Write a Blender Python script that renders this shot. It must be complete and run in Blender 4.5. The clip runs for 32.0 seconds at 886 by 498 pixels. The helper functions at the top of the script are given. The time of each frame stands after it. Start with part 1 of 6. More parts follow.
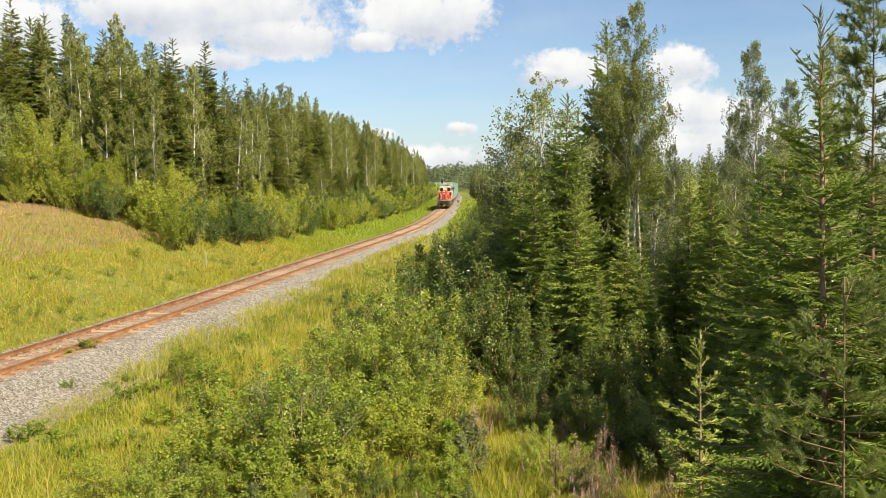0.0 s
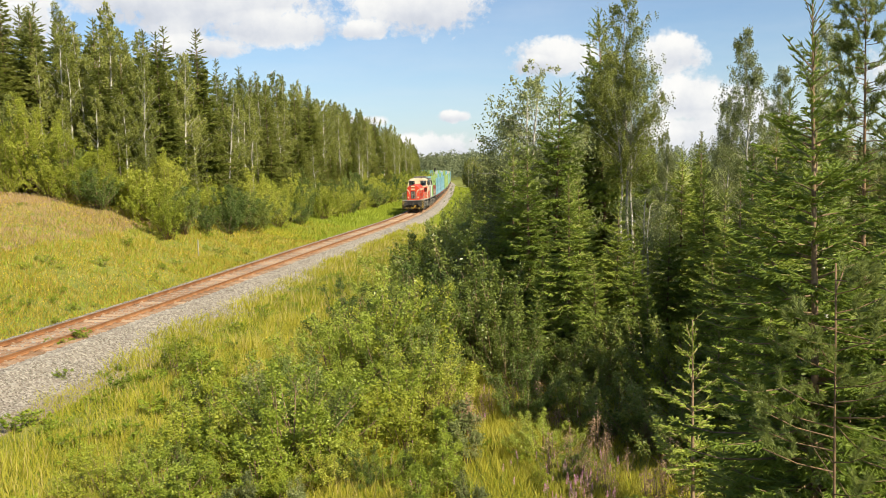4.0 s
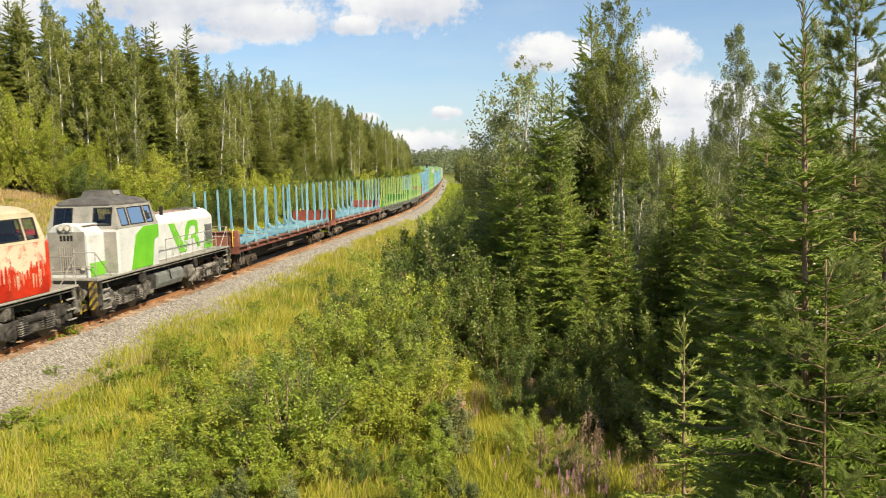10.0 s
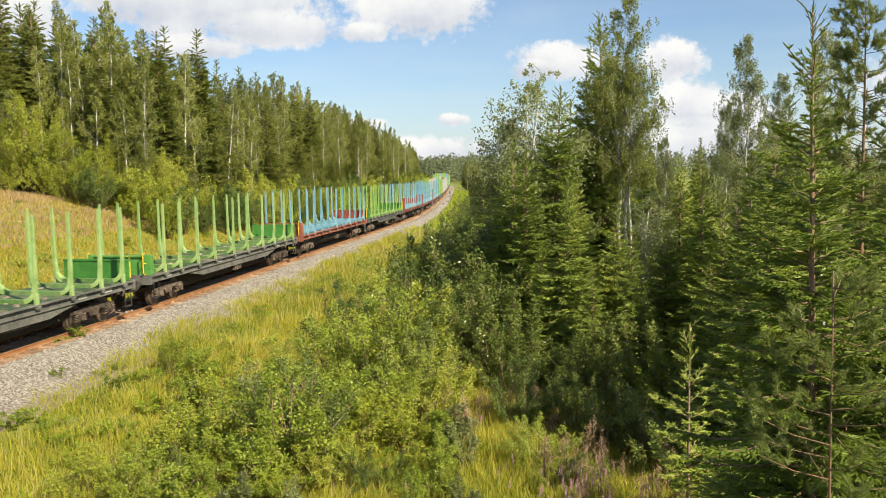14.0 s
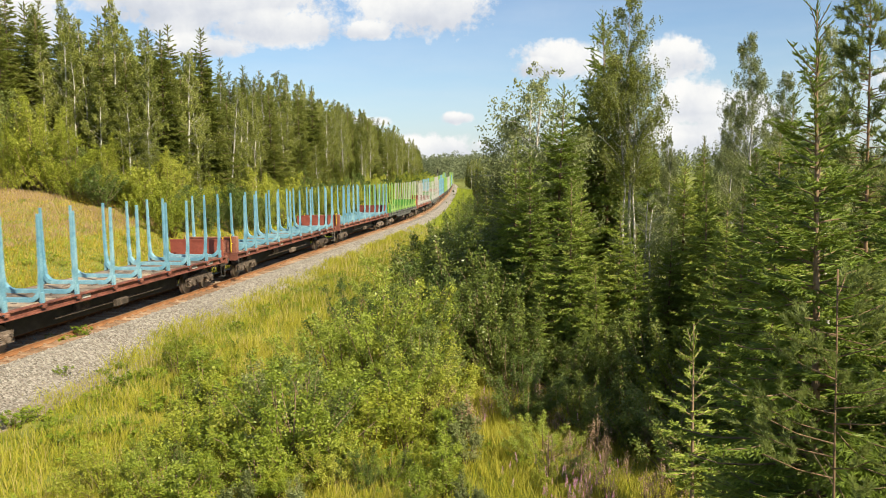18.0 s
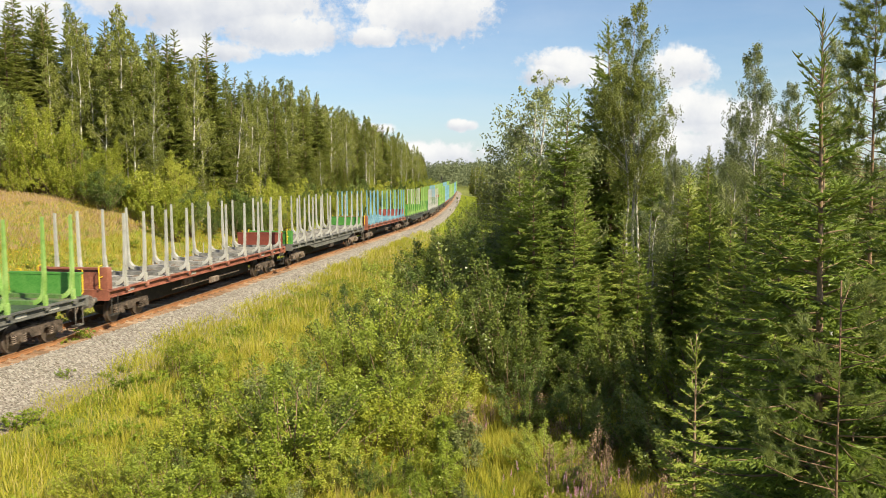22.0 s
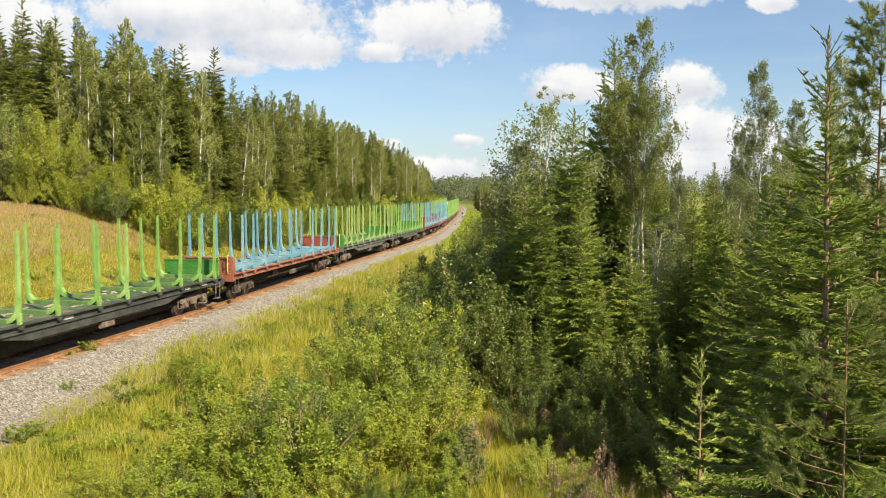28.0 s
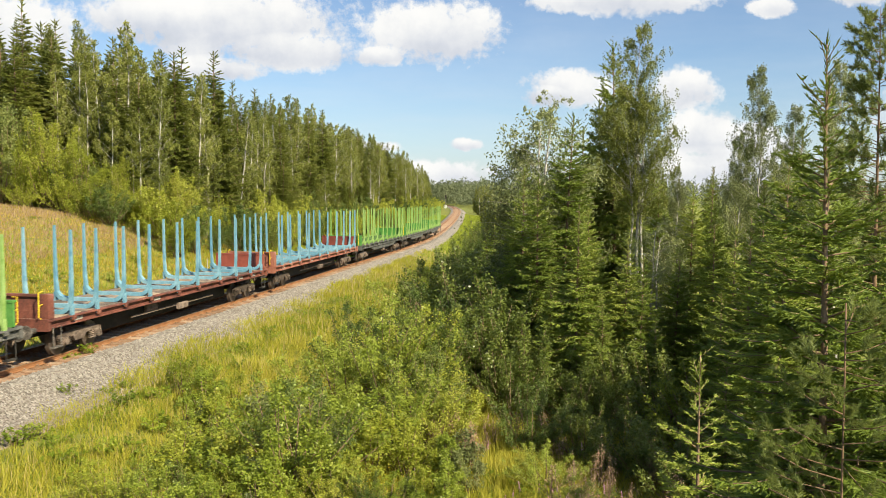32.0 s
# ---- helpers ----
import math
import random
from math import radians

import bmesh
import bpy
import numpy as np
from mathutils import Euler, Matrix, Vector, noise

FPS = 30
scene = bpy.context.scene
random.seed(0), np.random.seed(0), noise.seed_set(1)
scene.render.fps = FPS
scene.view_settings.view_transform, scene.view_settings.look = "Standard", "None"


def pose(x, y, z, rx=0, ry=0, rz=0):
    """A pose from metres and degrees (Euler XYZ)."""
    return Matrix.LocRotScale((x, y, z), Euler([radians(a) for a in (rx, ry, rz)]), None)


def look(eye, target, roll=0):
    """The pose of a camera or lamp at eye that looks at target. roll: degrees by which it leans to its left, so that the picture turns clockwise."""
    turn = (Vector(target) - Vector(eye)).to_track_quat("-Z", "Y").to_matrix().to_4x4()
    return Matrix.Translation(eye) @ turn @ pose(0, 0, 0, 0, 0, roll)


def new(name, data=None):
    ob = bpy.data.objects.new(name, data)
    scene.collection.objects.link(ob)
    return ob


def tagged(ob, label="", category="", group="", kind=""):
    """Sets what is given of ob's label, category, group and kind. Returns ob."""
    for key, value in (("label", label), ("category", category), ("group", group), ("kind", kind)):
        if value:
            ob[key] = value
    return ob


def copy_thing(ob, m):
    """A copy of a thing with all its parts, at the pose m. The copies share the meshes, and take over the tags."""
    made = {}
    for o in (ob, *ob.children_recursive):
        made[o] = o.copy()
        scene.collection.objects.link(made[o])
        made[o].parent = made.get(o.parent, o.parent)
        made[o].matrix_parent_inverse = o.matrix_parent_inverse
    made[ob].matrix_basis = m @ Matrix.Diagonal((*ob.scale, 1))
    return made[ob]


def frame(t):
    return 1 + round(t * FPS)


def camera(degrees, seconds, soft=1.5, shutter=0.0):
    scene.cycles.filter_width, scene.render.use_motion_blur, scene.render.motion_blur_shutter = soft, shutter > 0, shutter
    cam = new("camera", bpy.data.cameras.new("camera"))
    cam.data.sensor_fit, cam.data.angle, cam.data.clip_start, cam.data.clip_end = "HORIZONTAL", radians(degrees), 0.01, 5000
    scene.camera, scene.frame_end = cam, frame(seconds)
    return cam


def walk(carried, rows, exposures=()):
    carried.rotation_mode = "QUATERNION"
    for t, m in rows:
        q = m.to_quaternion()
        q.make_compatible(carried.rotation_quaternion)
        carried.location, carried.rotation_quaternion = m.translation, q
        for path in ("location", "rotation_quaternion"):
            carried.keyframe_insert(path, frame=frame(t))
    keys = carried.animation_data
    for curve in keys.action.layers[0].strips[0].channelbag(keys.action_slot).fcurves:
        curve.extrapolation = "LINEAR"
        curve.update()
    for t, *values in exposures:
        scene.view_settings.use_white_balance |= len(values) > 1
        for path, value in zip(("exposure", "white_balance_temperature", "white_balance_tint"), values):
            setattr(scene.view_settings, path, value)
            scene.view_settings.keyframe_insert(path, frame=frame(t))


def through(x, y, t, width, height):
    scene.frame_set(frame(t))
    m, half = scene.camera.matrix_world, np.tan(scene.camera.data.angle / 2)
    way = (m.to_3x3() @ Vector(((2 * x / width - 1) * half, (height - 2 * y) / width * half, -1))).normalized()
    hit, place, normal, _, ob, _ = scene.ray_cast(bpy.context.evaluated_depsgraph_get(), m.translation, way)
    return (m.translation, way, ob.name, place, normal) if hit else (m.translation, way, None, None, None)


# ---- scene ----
EYE = (0.0, 0.0, 5.526)
TURNS = [
    (0.0, 85.090, 1.229, 0.939), (0.5, 85.017, 1.149, 0.859), (1.0, 84.940, 1.158, 0.765), (1.5, 84.833, 1.206, 0.694),
    (2.0, 84.708, 1.242, 0.649), (2.5, 84.583, 1.271, 0.607), (3.0, 84.458, 1.315, 0.550), (3.5, 84.342, 1.372, 0.488),
    (5.5, 84.163, 1.416, 0.365), (6.0, 84.156, 1.404, 0.352), (6.5, 84.143, 1.341, 0.304), (7.0, 84.130, 1.248, 0.229),
    (7.5, 84.111, 1.214, 0.151), (8.0, 84.091, 1.223, 0.070), (8.5, 84.069, 1.242, -0.025), (9.0, 84.044, 1.285, -0.103),
    (9.5, 84.018, 1.342, -0.124), (10.0, 83.981, 1.370, -0.121), (10.5, 83.949, 1.333, -0.109), (11.0, 83.944, 1.235, -0.075),
    (11.5, 83.990, 1.111, -0.012), (12.0, 84.088, 0.995, 0.067), (12.5, 84.200, 0.898, 0.141), (13.0, 84.302, 0.813, 0.220),
    (13.5, 84.392, 0.740, 0.299), (14.0, 84.461, 0.718, 0.381), (14.5, 84.510, 0.723, 0.468), (16.5, 84.435, 0.680, 0.574),
    (17.0, 84.400, 0.713, 0.589), (17.5, 84.384, 0.730, 0.608), (18.0, 84.361, 0.762, 0.625), (18.5, 84.335, 0.780, 0.641),
    (19.0, 84.337, 0.725, 0.667), (19.5, 84.368, 0.579, 0.710), (20.0, 84.435, 0.404, 0.758), (20.5, 84.540, 0.292, 0.797),
    (21.0, 84.650, 0.272, 0.830), (21.5, 84.749, 0.264, 0.863), (22.0, 84.857, 0.170, 0.902), (22.5, 84.999, 0.065, 0.947),
    (23.0, 85.166, 0.041, 1.002), (23.5, 85.318, 0.042, 1.088), (24.0, 85.439, 0.006, 1.194), (24.5, 85.526, -0.040, 1.270),
    (25.0, 85.587, -0.047, 1.302), (25.5, 85.637, -0.021, 1.312), (27.5, 85.825, -0.205, 1.292), (28.0, 85.890, -0.224, 1.270),
    (28.5, 85.956, -0.286, 1.257), (29.0, 86.011, -0.333, 1.253), (29.5, 86.055, -0.328, 1.243), (30.0, 86.090, -0.320, 1.230),
    (30.5, 86.112, -0.331, 1.224), (31.0, 86.129, -0.339, 1.217), (31.5, 86.140, -0.339, 1.208), (32.0, 86.149, -0.369, 1.203)]

cam = camera(56.8, 32.0, soft=0.65, shutter=0.15)
walk(cam, [(t, pose(*EYE, rx, ry, rz)) for t, rx, ry, rz in TURNS])

# ---- light ----
SUN_AZ, SUN_EL = radians(135), radians(40)      # azimuth from +y towards +x
sun_way = Vector((math.sin(SUN_AZ) * math.cos(SUN_EL), math.cos(SUN_AZ) * math.cos(SUN_EL), math.sin(SUN_EL)))
sun = new("sun", bpy.data.lights.new("sun", "SUN"))
sun.data.energy, sun.data.angle, sun.data.color = 5.5, radians(0.55), (1.0, 0.89, 0.64)
sun.matrix_world = look(sun_way * 100, (0, 0, 0))
scene.view_settings.exposure = 0.72


class Nodes:
    """Short hand for node trees."""

    def __init__(self, tree):
        self.t = tree
        tree.nodes.clear()

    def add(self, kind, **values):
        n = self.t.nodes.new(kind)
        for k, v in values.items():
            if k in n.inputs.keys():
                n.inputs[k].default_value = v
        return n

    def link(self, a, b):
        self.t.links.new(a, b)
        return b

    def val(self, socket, v):
        if isinstance(v, (int, float)):
            socket.default_value = v
        else:
            self.t.links.new(v, socket)

    def math(self, op, a, b=0.0, c=None, clamp=False):
        n = self.t.nodes.new("ShaderNodeMath")
        n.operation, n.use_clamp = op, clamp
        self.val(n.inputs[0], a)
        self.val(n.inputs[1], b)
        if c is not None:
            self.val(n.inputs[2], c)
        return n.outputs[0]

    def noise(self, vector, scale, detail=4.0, rough=0.55):
        n = self.add("ShaderNodeTexNoise", Scale=scale, Detail=detail, Roughness=rough)
        if vector is not None:
            self.link(vector, n.inputs["Vector"])
        return n.outputs["Fac"]

    def ramp(self, fac, stops, mode="LINEAR"):
        n = self.t.nodes.new("ShaderNodeValToRGB")
        n.color_ramp.interpolation = mode
        e = n.color_ramp.elements
        while len(e) < len(stops):
            e.new(0.5)
        for el, (p, c) in zip(e, stops):
            el.position, el.color = p, (*c, 1.0) if len(c) == 3 else c
        self.link(fac, n.inputs[0])
        return n.outputs[0]

    def mix(self, fac, a, b, blend="MIX"):
        n = self.t.nodes.new("ShaderNodeMix")
        n.data_type, n.blend_type = "RGBA", blend
        self.val(n.inputs[0], fac)
        for s, v in ((n.inputs[6], a), (n.inputs[7], b)):
            if isinstance(v, tuple):
                s.default_value = (*v, 1.0)
            else:
                self.link(v, s)
        return n.outputs[2]


def make_world():
    w = bpy.data.worlds.new("sky")
    scene.world = w
    w.use_nodes = True
    n = Nodes(w.node_tree)
    sky = n.t.nodes.new("ShaderNodeTexSky")
    sky.sky_type, sky.sun_disc = "NISHITA", False
    sky.sun_elevation, sky.sun_rotation = SUN_EL, SUN_AZ
    sky.altitude, sky.air_density, sky.dust_density, sky.ozone_density = 100, 1.0, 0.6, 1.6
    blue = n.mix(1.0, sky.outputs[0], (0.0690, 0.0755, 0.0825), "MULTIPLY")
    co = n.t.nodes.new("ShaderNodeTexCoord")
    sep = n.t.nodes.new("ShaderNodeSeparateXYZ")
    n.link(co.outputs["Generated"], sep.inputs[0])
    x, y, z = sep.outputs
    # a flat cloud deck all round, seen in perspective
    zz = n.math("MAXIMUM", n.math("ADD", z, 0.06), 0.02)
    deck = n.t.nodes.new("ShaderNodeCombineXYZ")
    n.link(n.math("DIVIDE", x, zz), deck.inputs[0])
    n.link(n.math("DIVIDE", y, zz), deck.inputs[1])
    wide = n.noise(deck.outputs[0], 0.55, 5, 0.55)
    up = n.math("MULTIPLY", n.math("SUBTRACT", z, 0.30, clamp=True), 6.0, clamp=True)
    front = n.math("MULTIPLY", n.math("SUBTRACT", 0.55, y), 4.0, clamp=True)
    rest = n.math("MULTIPLY", n.math("MULTIPLY", n.math("SUBTRACT", wide, 0.52), 7.0, clamp=True),
                  n.math("MAXIMUM", up, front))
    # the single cumulus clouds ahead: azimuth, height, half width, half height
    yy = n.math("MAXIMUM", y, 0.15)
    u, v = n.math("DIVIDE", x, yy), n.math("DIVIDE", z, yy)
    uv = n.t.nodes.new("ShaderNodeCombineXYZ")
    n.link(u, uv.inputs[0])
    n.link(v, uv.inputs[1])
    n1 = n.noise(uv.outputs[0], 13.0, 6, 0.6)
    n2 = n.noise(uv.outputs[0], 55.0, 5, 0.65)
    wob = n.math("ADD", n.math("MULTIPLY", n.math("SUBTRACT", n1, 0.5), 2.6), n.math("MULTIPLY", n.math("SUBTRACT", n2, 0.5), 2.2))
    CLOUDS = [(-0.285, 0.205, 0.150, 0.048), (-0.20, 0.170, 0.09, 0.022), (-0.30, 0.150, 0.07, 0.016), (-0.10, 0.165, 0.035, 0.012),
              (-0.03, 0.195, 0.085, 0.040), (0.125, 0.128, 0.055, 0.024), (0.10, 0.118, 0.03, 0.013),
              (0.268, 0.128, 0.040, 0.026), (0.292, 0.075, 0.045, 0.036), (0.345, 0.060, 0.05, 0.034), (0.30, 0.030, 0.09, 0.028),
              (-0.02, 0.022, 0.062, 0.020), (-0.13, 0.056, 0.05, 0.008), (0.005, 0.060, 0.02, 0.008), (0.19, 0.235, 0.115, 0.022), (-0.38, 0.215, 0.08, 0.036), (0.37, 0.225, 0.028, 0.013),
              (0.47, 0.24, 0.035, 0.016), (-0.55, 0.19, 0.10, 0.05), (0.60, 0.10, 0.10, 0.05)]
    total, shade = None, None
    for cu, cv, a, b in CLOUDS:
        du = n.math("DIVIDE", n.math("SUBTRACT", u, cu), a)
        dv = n.math("DIVIDE", n.math("SUBTRACT", v, cv), b)
        r = n.math("ADD", n.math("MULTIPLY", du, du), n.math("MULTIPLY", dv, dv))
        m = n.math("SUBTRACT", 1.25, r)
        s = n.math("MULTIPLY", n.math("MAXIMUM", m, 0.0), dv)
        total = m if total is None else n.math("MAXIMUM", total, m)
        shade = s if shade is None else n.math("ADD", shade, s)
    body = n.math("MULTIPLY", n.math("ADD", total, wob), 1.5, clamp=True)
    ahead = n.math("MULTIPLY", n.math("SUBTRACT", y, 0.45), 5.0, clamp=True)
    body = n.math("MULTIPLY", body, ahead)
    haze = n.math("MULTIPLY", n.math("SUBTRACT", 0.16, n.math("ABSOLUTE", z)), 2.6, clamp=True)
    thin = n.math("MULTIPLY", n.math("MULTIPLY", n.math("SUBTRACT", n.noise(deck.outputs[0], 0.35, 6, 0.62), 0.42), 1.6, clamp=True), 0.45)
    mask = n.math("MAXIMUM", n.math("MAXIMUM", body, rest), thin)
    lit = n.math("ADD", n.math("ADD", 0.66, n.math("MULTIPLY", shade, 0.34)), n.math("MULTIPLY", n.math("SUBTRACT", n1, 0.5), 1.0), clamp=True)
    cloud = n.ramp(lit, [(0.0, (0.30, 0.33, 0.38)), (0.45, (0.42, 0.44, 0.48)), (0.8, (0.585, 0.585, 0.575)), (1.0, (0.63, 0.62, 0.60))])
    base = n.mix(haze, blue, (0.37, 0.44, 0.52))
    col = n.mix(mask, base, cloud)
    bg = n.t.nodes.new("ShaderNodeBackground")
    n.link(col, bg.inputs[0])
    bg.inputs[1].default_value = 1.0
    out = n.t.nodes.new("ShaderNodeOutputWorld")
    n.link(bg.outputs[0], out.inputs[0])


make_world()

# ---- materials ----


def material(name):
    m = bpy.data.materials.new(name)
    m.use_nodes = True
    return m, Nodes(m.node_tree)


def finish(n, surface):
    out = n.t.nodes.new("ShaderNodeOutputMaterial")
    n.link(surface, out.inputs[0])


def bump(n, height, strength, distance=0.02):
    b = n.add("ShaderNodeBump", Strength=strength, Distance=distance)
    n.link(height, b.inputs["Height"])
    return b.outputs[0]


def solid(name, stops, rough=0.6, metal=0.0, scale=3.0, fine=40.0, relief=0.15, wear=None, wear_at=0.62, vary=0.12, coat=0.0):
    """A painted, rusty or stony surface: a colour ramp over two noises, patches of wear, fine relief."""
    m, n = material(name)
    co = n.t.nodes.new("ShaderNodeTexCoord").outputs["Object"]
    big, small = n.noise(co, scale, 5), n.noise(co, fine, 3)
    f = n.math("ADD", n.math("MULTIPLY", big, 0.65), n.math("MULTIPLY", small, 0.35))
    info = n.t.nodes.new("ShaderNodeObjectInfo").outputs["Random"]
    f = n.math("ADD", f, n.math("MULTIPLY", n.math("SUBTRACT", info, 0.5), vary))
    k = len(stops) - 1
    col = n.ramp(f, [(0.32 + 0.36 * i / max(k, 1), c) for i, c in enumerate(stops)])
    if wear:
        w = n.noise(co, scale * 2.3, 8, 0.68)
        col = n.mix(n.math("MULTIPLY", n.math("SUBTRACT", w, wear_at), 9.0, clamp=True), col, wear)
    p = n.add("ShaderNodeBsdfPrincipled", Roughness=rough, Metallic=metal)
    if coat:
        p.inputs["Coat Weight"].default_value = coat
    n.link(col, p.inputs["Base Color"])
    if relief:
        n.link(bump(n, f, relief), p.inputs["Normal"])
    finish(n, p.outputs[0])
    return m


def leaf(name, dark, mid, light, through=0.35, rough=0.55, scale=0.35):
    """Foliage: hue varies leaf by leaf, plant by plant and in broad patches; some light comes through."""
    m, n = material(name)
    geo = n.t.nodes.new("ShaderNodeNewGeometry").outputs["Random Per Island"]
    info = n.t.nodes.new("ShaderNodeObjectInfo").outputs["Random"]
    co = n.t.nodes.new("ShaderNodeNewGeometry").outputs["Position"]
    patch = n.noise(co, scale, 3)
    f = n.math("ADD", n.math("ADD", n.math("MULTIPLY", geo, 0.30), n.math("MULTIPLY", info, 0.40)), n.math("MULTIPLY", patch, 0.34))
    col = n.ramp(f, [(0.15, dark), (0.52, mid), (0.9, light)])
    p = n.add("ShaderNodeBsdfPrincipled", Roughness=rough)
    p.inputs["Specular IOR Level"].default_value = 0.36
    n.link(col, p.inputs["Base Color"])
    t = n.t.nodes.new("ShaderNodeBsdfTranslucent")
    n.link(n.mix(0.5, col, light), t.inputs[0])
    s = n.t.nodes.new("ShaderNodeMixShader")
    s.inputs[0].default_value = through
    n.link(p.outputs[0], s.inputs[1])
    n.link(t.outputs[0], s.inputs[2])
    finish(n, s.outputs[0])
    return m


def ground_material():
    m, n = material("meadow_soil")
    co = n.t.nodes.new("ShaderNodeNewGeometry").outputs["Position"]
    a, b, c = n.noise(co, 0.13, 4), n.noise(co, 1.3, 5), n.noise(co, 14.0, 4)
    f = n.math("ADD", n.math("ADD", n.math("MULTIPLY", a, 0.35), n.math("MULTIPLY", b, 0.4)), n.math("MULTIPLY", c, 0.25))
    col = n.ramp(f, [(0.30, (0.05, 0.075, 0.012)), (0.46, (0.14, 0.17, 0.022)), (0.58, (0.23, 0.23, 0.04)), (0.72, (0.30, 0.25, 0.10))])
    p = n.add("ShaderNodeBsdfPrincipled", Roughness=0.9)
    n.link(col, p.inputs["Base Color"])
    n.link(bump(n, n.math("ADD", b, c), 0.8, 0.15), p.inputs["Normal"])
    finish(n, p.outputs[0])
    return m


def gravel_material(name, dark, mid, light, size, broad):
    m, n = material(name)
    co = n.t.nodes.new("ShaderNodeNewGeometry").outputs["Position"]
    v = n.add("ShaderNodeTexVoronoi", Scale=size)
    n.link(co, v.inputs["Vector"])
    sep = n.t.nodes.new("ShaderNodeSeparateColor")
    n.link(v.outputs["Color"], sep.inputs[0])
    stain = n.noise(co, 0.6, 4)
    f = n.math("ADD", n.math("MULTIPLY", sep.outputs[0], 1.0 - broad), n.math("MULTIPLY", stain, broad))
    col = n.ramp(f, [(0.15, dark), (0.5, mid), (0.85, light)])
    p = n.add("ShaderNodeBsdfPrincipled", Roughness=0.85)
    n.link(col, p.inputs["Base Color"])
    n.link(bump(n, n.math("SUBTRACT", 1.0, v.outputs["Distance"]), 1.0, 0.05), p.inputs["Normal"])
    finish(n, p.outputs[0])
    return m


def stripes_material(name, a, b, width, tilt):
    """Slanting warning stripes, worn, in the part's own y-z plane."""
    m, n = material(name)
    co = n.t.nodes.new("ShaderNodeTexCoord").outputs["Object"]
    sep = n.t.nodes.new("ShaderNodeSeparateXYZ")
    n.link(co, sep.inputs[0])
    d = n.math("ADD", n.math("ADD", sep.outputs[0], sep.outputs[1]), n.math("MULTIPLY", sep.outputs[2], tilt))
    k = n.math("GREATER_THAN", n.math("FRACT", n.math("DIVIDE", d, width)), 0.5)
    dirt = n.noise(co, 6.0, 6, 0.65)
    col = n.mix(k, a, b)
    col = n.mix(n.math("MULTIPLY", n.math("SUBTRACT", dirt, 0.40), 4.0, clamp=True), col, (0.07, 0.055, 0.04))
    p = n.add("ShaderNodeBsdfPrincipled", Roughness=0.6)
    n.link(col, p.inputs["Base Color"])
    finish(n, p.outputs[0])
    return m


def glass_material(name, tint, rough=0.05):
    """Thin glass: mostly clear, a weak mirror that grows stronger at a slant."""
    m, n = material(name)
    t = n.t.nodes.new("ShaderNodeBsdfTransparent")
    t.inputs[0].default_value = (*tint, 1)
    g = n.add("ShaderNodeBsdfGlossy", Roughness=rough)
    fr = n.add("ShaderNodeFresnel", IOR=1.5)
    s = n.t.nodes.new("ShaderNodeMixShader")
    n.link(n.math("ADD", fr.outputs[0], 0.01), s.inputs[0])
    n.link(t.outputs[0], s.inputs[1])
    n.link(g.outputs[0], s.inputs[2])
    finish(n, s.outputs[0])
    return m


def lamp_material(name, colour, strength):
    m, n = material(name)
    e = n.t.nodes.new("ShaderNodeEmission")
    e.inputs[0].default_value, e.inputs[1].default_value = (*colour, 1), strength
    finish(n, e.outputs[0])
    return m


M = {}
M["soil"] = ground_material()
M["gravel"] = gravel_material("ballast_gravel", (0.095, 0.078, 0.062), (0.25, 0.218, 0.185), (0.42, 0.385, 0.34), 17.0, 0.35)
M["gravel_rust"] = gravel_material("rusty_gravel", (0.14, 0.068, 0.033), (0.31, 0.17, 0.092), (0.44, 0.29, 0.19), 17.0, 0.45)
M["sand"] = gravel_material("sandy_gravel", (0.13, 0.10, 0.055), (0.29, 0.235, 0.165), (0.42, 0.36, 0.28), 24.0, 0.6)
M["stone"] = solid("ballast_stone", [(0.10, 0.088, 0.075), (0.25, 0.228, 0.203), (0.43, 0.405, 0.372)], 0.85, vary=0.0, scale=4.0, fine=11.0)
M["rail"] = solid("rusty_rail", [(0.13, 0.052, 0.020), (0.24, 0.105, 0.040), (0.32, 0.165, 0.075)], 0.8, scale=2.0, fine=30)
M["rail_head"] = solid("polished_rail", [(0.20, 0.14, 0.10), (0.30, 0.23, 0.18)], 0.45, 0.6, scale=2.0)
M["sleeper"] = solid("stained_sleeper", [(0.19, 0.115, 0.068), (0.30, 0.195, 0.125), (0.40, 0.29, 0.20)], 0.85, scale=3, fine=35, vary=0.35)
M["bark_dark"] = solid("spruce_bark", [(0.11, 0.068, 0.042), (0.23, 0.15, 0.095), (0.33, 0.23, 0.155)], 0.9, scale=4, fine=30, relief=0.5)
M["bark_pine"] = solid("pine_bark", [(0.10, 0.065, 0.04), (0.20, 0.12, 0.07), (0.28, 0.18, 0.11)], 0.9, scale=3, fine=24, relief=0.4)
M["bark_birch"] = solid("birch_bark", [(0.11, 0.10, 0.09), (0.46, 0.43, 0.38), (0.64, 0.61, 0.55)], 0.75, scale=5, fine=18, relief=0.2)
M["spruce"] = leaf("spruce_needles", (0.048, 0.086, 0.014), (0.218, 0.290, 0.044), (0.440, 0.485, 0.100), 0.30, 0.5)
M["spruce_far"] = leaf("spruce_needles_far", (0.062, 0.084, 0.017), (0.185, 0.218, 0.038), (0.330, 0.345, 0.080), 0.42, 0.55, 0.12)
M["pine"] = leaf("pine_needles", (0.085, 0.115, 0.030), (0.200, 0.240, 0.060), (0.340, 0.365, 0.120), 0.36, 0.45)
M["birch"] = leaf("birch_leaves", (0.100, 0.122, 0.022), (0.235, 0.258, 0.050), (0.390, 0.400, 0.115), 0.42, 0.5)
